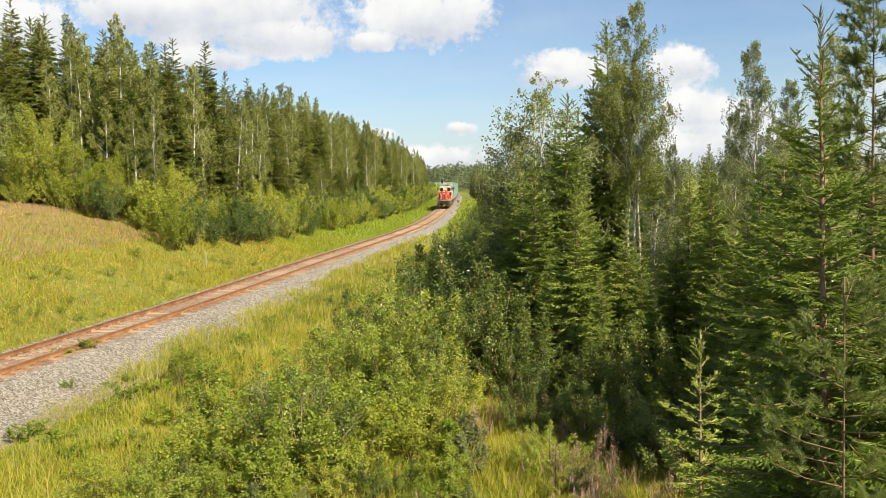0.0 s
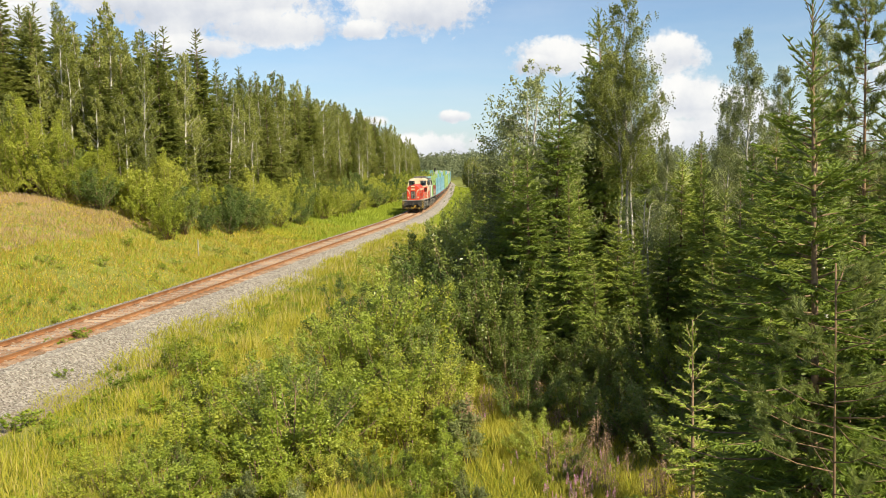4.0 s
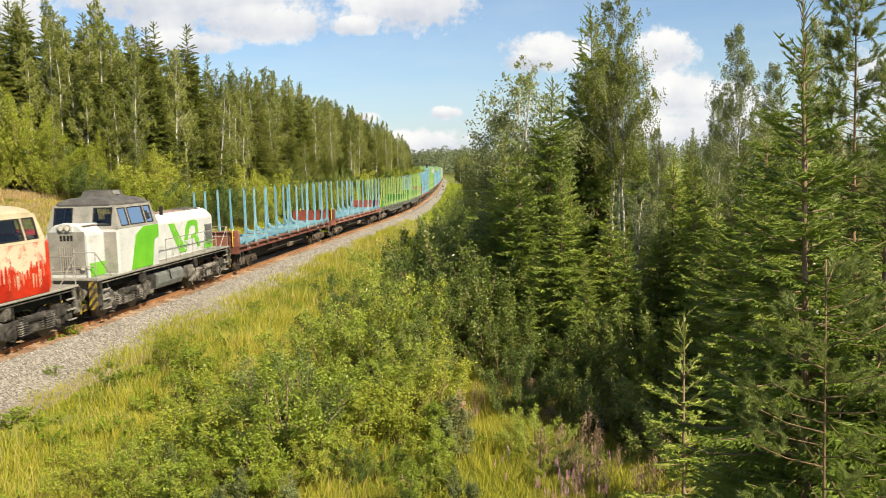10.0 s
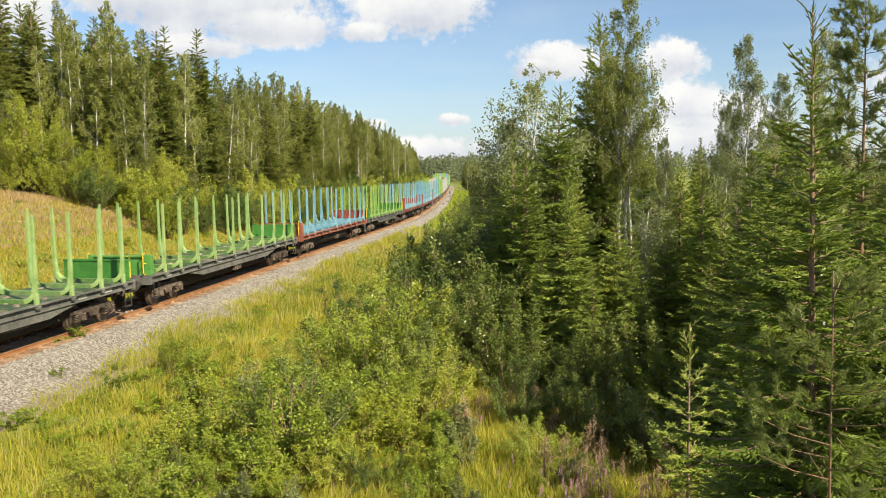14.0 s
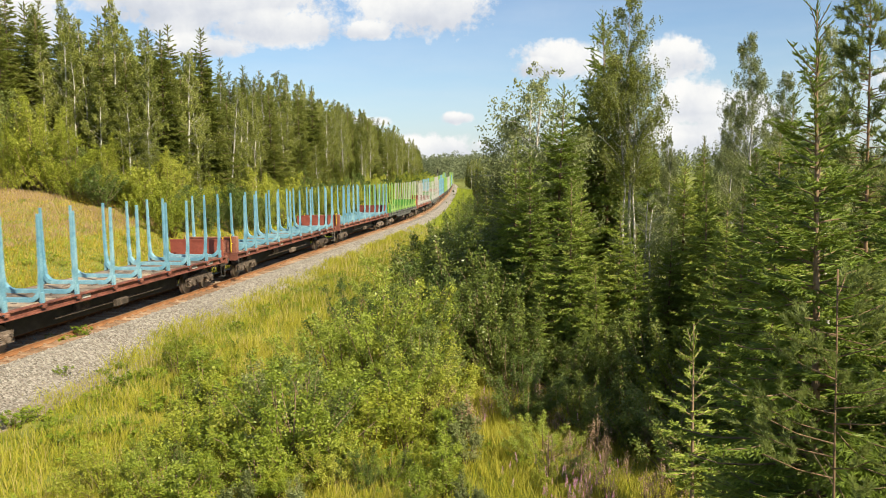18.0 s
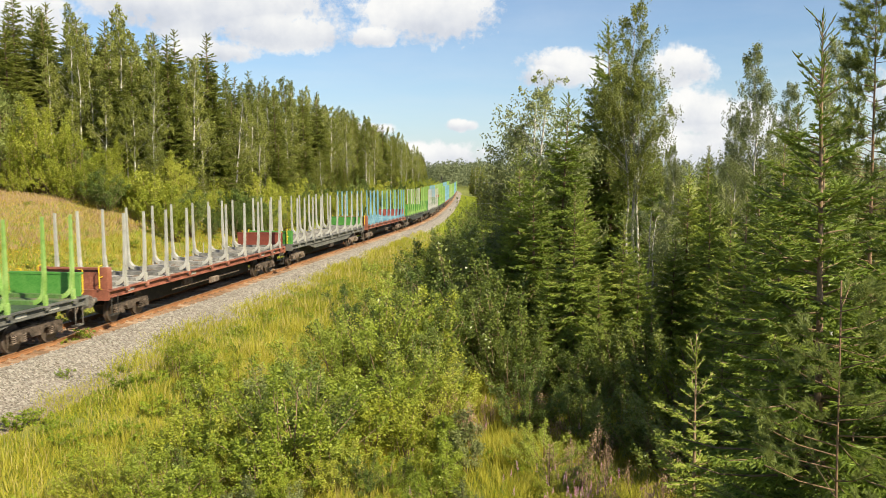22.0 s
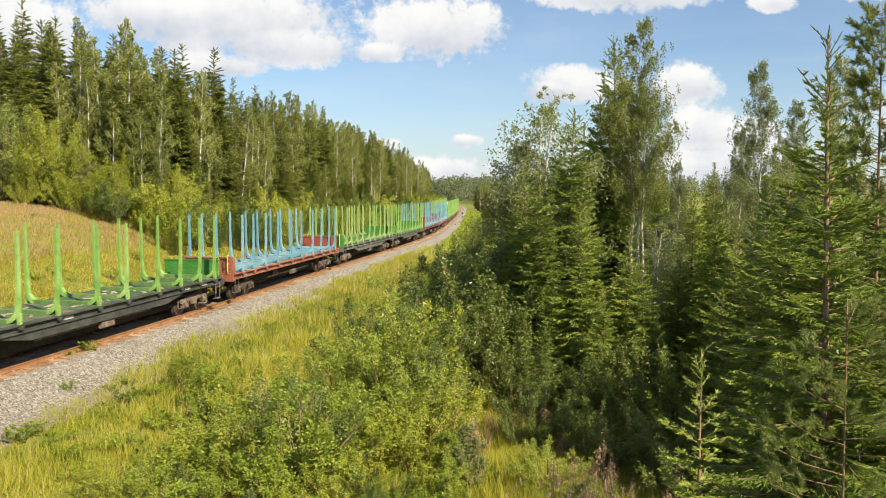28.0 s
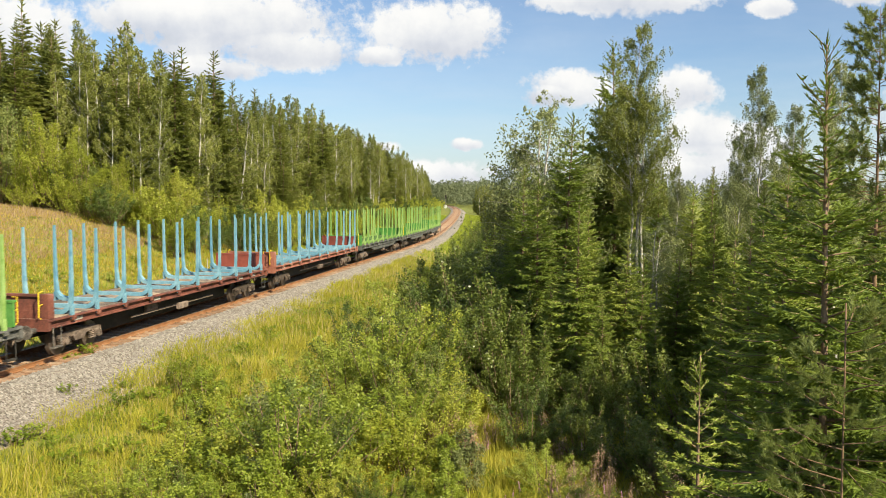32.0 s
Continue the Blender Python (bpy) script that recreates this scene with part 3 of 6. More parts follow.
def make_track():
    b = ribbon("ballast", [(-2.75, -0.72), (-2.2, -0.42), (-1.75, -0.22), (-0.8, -0.192), (0.8, -0.192), (1.75, -0.22), (2.15, -0.42), (2.6, -0.66), (3.0, -0.83), (3.3, -0.90)], -460, 560, 1.0, "gravel")
    tagged(b, "grey crushed-stone ballast bed under the track", kind="structure")
    r = ribbon("stained_ballast", [(-1.45, -0.206), (-0.8, -0.187), (0.8, -0.187), (1.3, -0.201)], -460, 560, 1.0, "gravel_rust")
    tagged(r, "rust-stained ballast between the rails", kind="structure")
    for side, name, reach, end in ((1, "sandy_shoulder", (3.2, 3.5, 3.9), 13), (-1, "sandy_shoulder_left", (3.1, 2.9, 2.65), 200)):
        prof = [(side * q, float(np.interp(q, *(RIGHT if side > 0 else LEFT))) + 0.025) for q in reach]
        if side > 0:
            prof.append((4.2, prof[-1][1] - 0.35))
        tagged(ribbon(name, prof, -460, end, 1.0, "sand"), "sandy gravelly strip along the foot of the ballast", kind="structure")
    track = tagged(new("railway_track"), "single railway track of rusty rails on stained sleepers", "railway track", kind="structure")
    for side in (-1, 1):
        c = 0.795 * side
        web = [(c - 0.07, -0.17), (c - 0.07, -0.155), (c - 0.012, -0.13), (c - 0.012, -0.05), (c - 0.036, -0.035), (c - 0.036, -0.004),
               (c + 0.036, -0.004), (c + 0.036, -0.035), (c + 0.012, -0.05), (c + 0.012, -0.13), (c + 0.07, -0.155), (c + 0.07, -0.17)]
        ribbon("rail", web, -460, 560, 1.5, "rail", track, "rust-brown steel rail")
        ribbon("rail_head", [(c - 0.028, -0.001), (c - 0.02, 0.002), (c + 0.02, 0.002), (c + 0.028, -0.001)], -460, 560, 1.5, "rail_head", track)
    rng = np.random.default_rng(5)
    m = Mesh()
    m.box(-1.3, 1.3, -0.125, 0.125, -0.30, -0.165, 0.018)
    for side in (-1, 1):
        m.box(0.795 * side - 0.16, 0.795 * side + 0.16, -0.075, 0.075, -0.17, -0.148, 0.0)
        for k in (-1, 1):
            m.box(0.795 * side + k * 0.105 - 0.03, 0.795 * side + k * 0.105 + 0.03, -0.035, 0.035, -0.15, -0.105, 0.01)
    me = m.data("sleeper")
    me.materials.append(M["sleeper"])
    v0 = np.array(m.v)
    rest_v, rest_f = [], []
    for i in range(int(520 / 0.61)):
        s = -170 + 0.61 * i
        x, y, z, sn, cs = line_at(s)
        ang = math.atan2(-sn, cs) + rng.normal(0, 0.006)
        if -14 <= s < 150:
            ob = new("sleeper", me)
            ob.parent = track
            ob.matrix_basis = Matrix.Translation((x, y, z + rng.normal(0, 0.004))) @ Matrix.Rotation(ang, 4, "Z")
        elif s < 330:
            c, n = math.cos(ang), math.sin(ang)
            k = len(rest_v) * len(v0)
            rest_v.append(np.stack([v0[:, 0] * c - v0[:, 1] * n + x, v0[:, 0] * n + v0[:, 1] * c + y, v0[:, 2] + z], -1))
            rest_f.extend([tuple(k + j for j in f) for f in m.f])
    me2 = bpy.data.meshes.new("sleepers_beyond")
    me2.from_pydata(np.concatenate(rest_v).tolist(), [], rest_f)
    tagged(put("sleepers_beyond", me2, "sleeper", track), kind="stuff")
    # loose stones
    n = 26000
    s = rng.uniform(-8, 70, n) ** 1.0
    d = np.where(rng.random(n) < 0.68, 1.2 + rng.beta(1.2, 1.7, n) * 3.0, np.where(rng.random(n) < 0.5, rng.uniform(-2.8, -1.25, n), rng.uniform(-0.72, 0.72, n)))
    h = np.interp(np.abs(d), [0, 1.75, 2.15, 2.6, 3.0, 3.3], [-.192, -.22, -.42, -.66, -.83, -.90])
    x, y, z = beside(s, d, h)
    z = np.maximum(z, ground_z(x, y))
    size = rng.uniform(0.022, 0.050, n) * np.where(np.abs(d) > 2.5, 0.6, 1.0)
    octa = np.array([(1, 0, 0), (0, 1, 0), (-1, 0, 0), (0, -1, 0), (0, 0, 0.8), (0, 0, -0.8)], float)
    tri = np.array([(0, 1, 4), (1, 2, 4), (2, 3, 4), (3, 0, 4), (1, 0, 5), (2, 1, 5), (3, 2, 5), (0, 3, 5)])
    sh = octa[None] * rng.uniform(0.7, 1.35, (n, 6, 1)) * size[:, None, None]
    a = rng.uniform(0, 6.28, n)
    c, q = np.cos(a)[:, None], np.sin(a)[:, None]
    v = np.stack([sh[..., 0] * c - sh[..., 1] * q + x[:, None], sh[..., 0] * q + sh[..., 1] * c + y[:, None], sh[..., 2] + z[:, None] + 0.012], -1)
    f = (np.arange(n)[:, None, None] * 6 + tri[None]).reshape(-1, 3)
    me3 = bpy.data.meshes.new("ballast_stones")
    me3.from_pydata(v.reshape(-1, 3).tolist(), [], f.tolist())
    tagged(put("ballast_stones", me3, "stone"), "loose grey ballast stones along the track", "stones", kind="stuff")


make_ground()
make_track()

# ---- plants ----


def unit(a):
    return a / np.maximum(np.linalg.norm(a, axis=-1, keepdims=True), 1e-9)


def blades(base, way, side, length, width):
    """Slender triangles from base points along way, width across side."""
    w = side * (width / 2)[:, None]
    return np.stack([base - w, base + w, base + way * length[:, None]], 1)


def leaf_faces(pos, rng, size, flat=0.5):
    """Diamond leaves of two triangles' area, as quads, turned at random, leaning towards lying flat."""
    n = len(pos)
    nor = unit(rng.normal(0, 1, (n, 3)) + np.array([0, 0, flat * 2]))
    a = unit(np.cross(nor, rng.normal(0, 1, (n, 3))))
    b = np.cross(nor, a)
    s = size * rng.uniform(0.65, 1.35, n)[:, None]
    return np.stack([pos - a * s, pos - b * s * 0.55 + nor * s * 0.12, pos + a * s, pos + b * s * 0.55 + nor * s * 0.12], 1)


def leaf_tris(pos, rng, size, hang=0.4):
    """Slim three-cornered leaf sprays, turned at random, leaning to hang."""
    n = len(pos)
    way = unit(rng.normal(0, 1, (n, 3)) - np.array([0, 0, hang]))
    side = unit(np.cross(way, rng.normal(0, 1, (n, 3))))
    ln = size * rng.uniform(1.3, 2.6, n)
    return blades(pos - way * (ln * 0.4)[:, None], way, side, ln, size * rng.uniform(0.9, 1.5, n))


def trunk_mesh(name, h, r, rng, bend=0.02, limbs=(), n=8):
    m = Mesh()
    k = 9
    ox = np.cumsum(rng.normal(0, bend, k)) * h / k
    oy = np.cumsum(rng.normal(0, bend, k)) * h / k
    zs = np.linspace(0, 1, k)
    pts = [(ox[i] - ox[0], oy[i] - oy[0], zs[i] * h) for i in range(k)]
    m.tube(pts, [max(r * (1 - z) ** 0.8 * (1.25 if i == 0 else 1), 0.008) for i, z in enumerate(zs)], n)
    for p in limbs:
        m.tube(p[0], p[1], 4)
    return m.data(name, True), np.array(pts)


def fingers(base, way, side, length, width):
    """Needle-clad twigs: long rhombs, widest before the middle."""
    w = side * (width / 2)[:, None]
    m = base + way * (length * 0.42)[:, None]
    return np.stack([base, m - w, base + way * length[:, None], m + w], 1)


def spruce(seed, h, slope, gap, step, width, kids, low=0.05, most=2.4, roll=0.35):
    """A spruce: whorls of boughs that rise near the top and droop low down, each a comb of needle-clad twigs.
    slope: reach for each metre below the tip; step: metres between twigs; kids: side shoots on a twig."""
    rng = np.random.default_rng(seed)
    faces, limbs = [], []

    def add(b, way, up, ln, wd):
        flat = unit(np.cross(way, up) + rng.normal(0, roll, b.shape))
        wd = wd * min(1.0, 0.40 + 0.30 * below)
        faces.append(fingers(b, way, flat, ln, wd))
        faces.append(fingers(b, way, unit(np.cross(way, flat)), ln, wd * 0.8))

    z, below = h - 0.28, 0.3
    while z > h * low:
        t, below = z / h, h - z
        reach = min(slope * below ** 0.92 + 0.10, most) * rng.uniform(0.88, 1.12) * min(1.0, 0.55 + 0.45 * (t - low) / 0.10)
        count = int(rng.integers(4, 6)) if below < 1.6 else int(rng.integers(6, 9))
        a0 = rng.uniform(0, 6.28)
        for j in range(count):
            az = a0 + 6.283 * j / count + rng.normal(0, 0.22)
            ln = reach * (rng.uniform(0.78, 1.12) if rng.random() < 0.7 else rng.uniform(0.4, 0.75))
            rise = (1.15 if h < 12 else 0.95) * math.exp(-below / 2.0) + 0.08 + rng.normal(0, 0.12)
            sag = 0.52 * (1 - math.exp(-below / 4.0))
            k = max(3, int(ln / step))
            u = np.linspace(0.0, 1, k + 1)
            zz = z + rng.normal(0, 0.42 * gap) + ln * (rise * u - sag * u ** 1.5 + sag * 0.62 * u ** 3.4)
            wig = rng.normal(0, 0.05) * ln * u * u
            dx, dy = math.cos(az), math.sin(az)
            p = np.stack([ln * u * dx - wig * dy, ln * u * dy + wig * dx, zz], -1)
            bow = p[::max(1, k // 4)]
            limbs.append(([tuple(b) for b in bow], [0.003 + (0.004 + 0.007 * ln) * (1 - i / len(bow)) for i in range(len(bow))]))
            along = unit(np.gradient(p, axis=0))
            up0 = np.array([0, 0, 1.0])
            # the bough's own needles
            q, fw, uu = p[:-1], along[:-1], u[:-1]
            n = len(q)
            add(q, fw, np.broadcast_to(up0, q.shape), np.full(n, step * 1.9), np.full(n, width * 1.05))
            for sgn in (-1, 1):
                side = np.cross(up0, fw) * sgn
                q2 = q[uu > 0.10] + fw[uu > 0.10] * (step * rng.uniform(0, 0.9, (int((uu > 0.10).sum()), 1)))
                f2, s2, u2 = fw[uu > 0.10], side[uu > 0.10], uu[uu > 0.10]
                n = len(q2)
                if not n:
                    continue
                way = unit(f2 * rng.uniform(0.75, 1.15, (n, 1)) + s2 * rng.uniform(0.75, 1.05, (n, 1)) + np.array([0, 0, 0.22 * math.exp(-below / 2.0) - 0.22 * (1 - math.exp(-below / 5.0))]) + rng.normal(0, 0.20, (n, 3)))
                L = (np.minimum(0.40 * ln, 0.55) * (1.04 - u2) * np.clip(u2 * 4.0, 0.35, 1) + step * 0.9) * rng.uniform(0.7, 1.15, n) * min(1.0, 0.62 + 0.16 * below)
                add(q2, way, np.broadcast_to(up0, q2.shape), L, np.full(n, width) * rng.uniform(0.8, 1.2, n))
                if kids:
                    v = (np.arange(kids) + 0.7) / (kids + 0.7)
                    bb = (q2[:, None] + way[:, None] * (L[:, None] * v[None])[..., None]).reshape(-1, 3)
                    ww = np.repeat(way, kids, 0)
                    cr = unit(np.cross(ww, up0)) * np.tile(np.where(np.arange(kids) % 2 == 0, 1, -1), n)[:, None]
                    d = unit(ww + cr * 0.8 + np.array([0, 0, -0.28 * (1 - math.exp(-below / 4.0))]) + rng.normal(0, 0.22, bb.shape))
                    sl = np.repeat(L, kids) * 0.50 * np.tile(1.12 - v, n) + step * 0.35
                    keep = np.repeat(L, kids) > step * 1.1
                    add(bb[keep], d[keep], np.broadcast_to(up0, bb[keep].shape), sl[keep], np.full(int(keep.sum()), width * 0.85))
        z -= gap * rng.uniform(0.5, 1.2) * (0.55 + 0.65 * math.exp(-below / 3.0))
    # leader
    below, n = 1.0, 46
    b = np.stack([np.zeros(n), np.zeros(n), np.linspace(h - 0.80, h - 0.03, n)], -1)
    d = unit(rng.normal(0, 0.42, (n, 3)) + np.array([0, 0, 1.4]))
    add(b, d, rng.normal(0, 1, (n, 3)), np.full(n, 0.13), np.full(n, width * 0.8))
    tm, _ = trunk_mesh("trunk", h, 0.0085 * h + 0.012, rng, 0.004, limbs)
    return tm, tri_mesh("crown", np.concatenate(faces), 4)


def birch(seed, h, spread, base, stems, limbs, strands, leaves, size, hang=0.8, stem=1.0, low=()):
    """A birch: white stems, steep limbs and hanging strings of small leaves, open at the edge.
    low: extra thin bare twigs on the stem under the crown."""
    rng = np.random.default_rng(seed)
    m, pos, ways = Mesh(), [], []
    for st in range(stems):
        hh = h * (1 if st == 0 else rng.uniform(0.74, 0.88))
        lean = rng.normal(0, 0.010, 2) + (np.array([0.035, 0.01]) * (1 if st % 2 else -1) * (st > 0))
        zs = np.linspace(0, 1, 11)
        wob = np.cumsum(rng.normal(0, 0.006, (11, 2)), 0) * hh
        wob -= wob[0]
        foot = np.array([0.28 * st * (-1) ** st, 0.15 * st])
        pts = np.stack([foot[0] + wob[:, 0] + lean[0] * hh * zs, foot[1] + wob[:, 1] + lean[1] * hh * zs, zs * hh], -1)
        r = (0.0062 * hh + 0.015) * stem
        m.tube([tuple(q) for q in pts], [max(r * (1 - z) ** 0.8, 0.005) for z in zs], 7)
        for i in range(limbs):
            t = base + (0.985 - base) * ((i + rng.random()) / limbs) ** 0.95
            o = np.array([np.interp(t, zs, pts[:, c]) for c in range(3)])
            f = (t - base) / (1 - base)
            ln = spread * (min(1.0, 0.45 + f * 2.6) * (1.02 - f) ** 1.05) * rng.uniform(0.5, 1.15) + 0.15
            az, e = rng.uniform(0, 6.283), rng.uniform(0.9, 1.9) * (0.8 + 0.5 * f)
            out = np.array([math.cos(az), math.sin(az), 0])
            mid = o + out * ln * 0.55 + np.array([0, 0, ln * 0.55 * e])
            tip = o + out * ln + np.array([0, 0, ln * 0.85 * e])
            m.tube([tuple(o), tuple(mid), tuple(tip)], [0.004 + 0.006 * ln, 0.004 + 0.003 * ln, 0.003], 4)
            ns = max(2, int(strands * rng.uniform(0.6, 1.3) * (0.35 + ln / spread)))
            for c in range(ns):
                u = rng.uniform(0.25, 1.05)
                q = o + (mid - o) * u * 2 if u < 0.5 else mid + (tip - mid) * (u * 2 - 1)
                q = q + rng.normal(0, 0.10, 3) * (0.3 + ln * 0.5)
                L = hang * rng.uniform(0.35, 1.15) * (0.35 + 0.65 * (1 - f))
                drift = out * rng.uniform(-0.05, 0.35) + rng.normal(0, 0.16, 3)
                n = max(3, int(leaves * rng.uniform(0.6, 1.3) * (0.4 + 0.6 * L / hang)))
                v = rng.random(n)[:, None]
                pos.append(q + v * L * (np.array([0, 0, -1.0]) + drift * (1 - 0.5 * v)) + rng.normal(0, 0.05, (n, 3)))
        for z in low:
            az = rng.uniform(0, 6.283)
            o = np.array([np.interp(z, zs, pts[:, c]) for c in range(3)])
            e = o + np.array([math.cos(az), math.sin(az), 0.5]) * rng.uniform(0.5, 1.1)
            m.tube([tuple(o), tuple(e)], [0.012, 0.003], 3)
    return m.data("trunk", True), tri_mesh("crown", leaf_tris(np.concatenate(pos), rng, size, 0.8), 3)


def broadleaf(seed, h, spread, leaves, size, base=0.30, stems=1, bend=0.025, droop=0.25, top=0.75, clump=0.40):
    """An aspen: one or more leaning stems, rising limbs and hanging twigs full of small leaves."""
    rng = np.random.default_rng(seed)
    m = Mesh()
    pos = []
    for st in range(stems):
        lean = rng.normal(0, 0.05 + 0.05 * (stems > 1), 2)
        k = 10
        hh = h * (1 if st == 0 else rng.uniform(0.8, 0.97))
        w = np.cumsum(rng.normal(0, bend, (k, 2)), 0)
        w -= w[0]
        zs = np.linspace(0, 1, k)
        sx = (rng.normal(0, 0.25, 2) if stems > 1 else np.zeros(2))
        pts = np.stack([sx[0] + w[:, 0] * hh * 0.3 + lean[0] * hh * zs, sx[1] + w[:, 1] * hh * 0.3 + lean[1] * hh * zs, zs * hh], -1)
        r = 0.0075 * hh + 0.02
        m.tube([tuple(p) for p in pts[:-1]], [max(r * (1 - z) ** 0.75, 0.006) for z in zs[:-1]], 7)
        nb = int(26 + 1.6 * h)
        per = max(8, leaves // (stems * nb * 3))
        for i in range(nb):
            t = base + (1 - base) * ((i + rng.random()) / nb) ** 0.9
            if t > 0.955:
                continue
            o = np.array([np.interp(t, zs, pts[:, c]) for c in range(3)])
            prof = math.sin(math.pi * min(1, max(0.0, (t - base * 0.7) / (1.02 - base * 0.7))) ** top) ** 0.75
            tip_in = min(1.0, 0.12 + (1 - t) * 3.2)
            ln = spread * prof * rng.uniform(0.55, 1.15) + 0.18 * tip_in
            az = rng.uniform(0, 6.283)
            e = rng.uniform(0.35, 0.95)
            d = np.array([math.cos(az), math.sin(az), e])
            mid = o + d * ln * 0.55
            tip = o + d * ln * np.array([1, 1, 0.9]) - np.array([0, 0, droop * ln])
            m.tube([tuple(o), tuple(mid), tuple(tip)], [0.006 + 0.005 * ln, 0.005 + 0.002 * ln, 0.003], 4)
            for c in range(3):
                u = rng.uniform(0.35, 1.05)
                q = (1 - u) * mid + u * tip if u > 0.5 else o + (mid - o) * u * 2
                q = q + rng.normal(0, 0.14 * ln, 3) * np.array([1, 1, 0.6])
                n = int(per * rng.uniform(0.4, 1.7) * tip_in ** 1.6) + 1
                cl = np.clip(rng.normal(0, 1, (n, 3)), -1.7, 1.7) * np.array([clump, clump, clump * 1.15]) * (0.45 + 0.25 * ln) * tip_in
                cl[:, 2] -= np.abs(rng.normal(0, droop * 0.6, n)) * tip_in
                pos.append(q + cl)
    pos = np.concatenate(pos)
    return m.data("trunk", True), tri_mesh("crown", leaf_tris(pos, rng, size, 0.6), 3)


def pine(seed, h, spread, tufts, start=0.36, needle=0.16, wide=0.035, count=34, stem=1.0):
    """A pine: bare lower stem, tiers of boughs that end in round needle tufts."""
    rng = np.random.default_rng(seed)
    faces, limbs = [], []
    for i in range(tufts):
        t = start + (0.985 - start) * (i + rng.random()) / tufts
        ln = spread * (1 - t) ** 0.55 * rng.uniform(0.5, 1.1) + 0.2
        az = rng.uniform(0, 6.283)
        o = np.array([0, 0, t * h])
        tip = o + np.array([math.cos(az) * ln, math.sin(az) * ln, ln * rng.uniform(0.1, 0.5)])
        limbs.append(([tuple(o), tuple((o + tip) / 2 - np.array([0, 0, 0.05 * ln])), tuple(tip)], [(0.02 + 0.01 * ln) * stem, 0.015 * stem, 0.006]))
        lw = unit(tip - o)
        for c in range(6):
            q = o + (tip - o) * rng.uniform(0.40, 1.0) + rng.normal(0, 0.05, 3)
            shoot = unit(lw * 0.9 + rng.normal(0, 0.45, 3) + np.array([0, 0, 0.45]))
            n = count
            v = rng.random(n)
            rad = unit(np.cross(np.broadcast_to(shoot, (n, 3)), rng.normal(0, 1, (n, 3))))
            d = unit(shoot * (0.55 + 0.7 * v[:, None]) + rad * 0.8)
            b = q + shoot * (v * needle * 2.2)[:, None]
            faces.append(blades(b, d, unit(np.cross(d, rng.normal(0, 1, (n, 3)))), rng.uniform(0.65, 1.25, n) * needle, np.full(n, wide)))
    tm, _ = trunk_mesh("trunk", h, (0.011 * h + 0.03) * stem, rng, 0.006, limbs)
    return tm, tri_mesh("crown", np.concatenate(faces), 3)


def bush(seed, h, spread, leaves, size, stems=16, tri=False, shoots=False):
    """A willow or birch bush: many stems from one foot, each set with leafy side shoots; ragged outline."""
    rng = np.random.default_rng(seed)
    m = Mesh()
    pos = []
    per = leaves // stems
    for i in range(stems):
        az = rng.uniform(0, 6.283)
        out = spread * rng.uniform(0.02, 1.0) ** 0.62
        top = h * (rng.uniform(0.45, 1.0) if shoots else rng.uniform(0.55, 1.0)) * (1 - 0.34 * (out / spread) ** 2)
        foot = rng.normal(0, 0.10 * spread, 3) * np.array([1, 1, 0])
        mid = foot + np.array([math.cos(az) * out * 0.55, math.sin(az) * out * 0.55, top * 0.52])
        tip = foot + np.array([math.cos(az) * out, math.sin(az) * out, top])
        m.tube([tuple(foot), tuple(mid), tuple(tip)], [0.008 + 0.005 * h, 0.006 + 0.002 * h, 0.003], 4)
        ns = 15 if shoots else 7
        for c in range(ns):
            u = rng.beta(1.7, 1.0) if c else 0.92
            a = foot + (mid - foot) * u * 2 if u < 0.5 else mid + (tip - mid) * (u * 2 - 1)
            ln = (0.10 + 0.13 * h * (1.15 - u)) * rng.uniform(0.6, 1.3)
            d = unit(np.array([math.cos(az), math.sin(az), 0]) * 0.5 + rng.normal(0, 0.75, 3) + np.array([0, 0, 0.75 + 0.5 * u]))
            k = max(3, int(per / ns * rng.uniform(0.6, 1.4)))
            v = rng.random(k)[:, None] ** 0.8
            pos.append(a + d * ln * v + rng.normal(0, 0.018 + 0.017 * h, (k, 3)) * (1.15 - 0.6 * v))
    pos = np.concatenate(pos)
    pos[:, 2] = np.abs(pos[:, 2]) + 0.02
    if tri:
        return m.data("stem", True), tri_mesh("foliage", leaf_tris(pos, rng, size, 0.0), 3)
    return m.data("stem", True), tri_mesh("foliage", leaf_faces(pos, rng, size, 0.45), 4)


STOCK = {}


def stock(key, name, stem_name, crown_name, meshes, bark, foliage, height, label, category, group=""):
    STOCK[key] = (name, stem_name, crown_name, meshes, bark, foliage, height, label, category, group)


def plant(key, x, y, height, turn=None, label="", wide=1.0, sink=0.05):
    name, sn, cn, (tm, cm), bark, fol, h, lab, cat, grp = STOCK[key]
    k = height / h
    turn = random.uniform(0, 360) if turn is None else turn
    z = float(ground_z(x, y)) - sink
    ob = root(name, label or lab, cat, grp, pose(x, y, z, random.gauss(0, 1.0), random.gauss(0, 1.0), turn) @ Matrix.Diagonal((k * wide, k * wide, k, 1)))
    stem = put(sn, tm, bark, ob)
    put(cn, cm, fol, ob)
    if "weed" in name or "sapling" in name:
        tagged(stem, kind="stuff")
    return ob


def at_bearing(px, dist):
    """Sideways place of a bearing given as tangent thousandths."""
    return px / 1000.0 * dist, dist


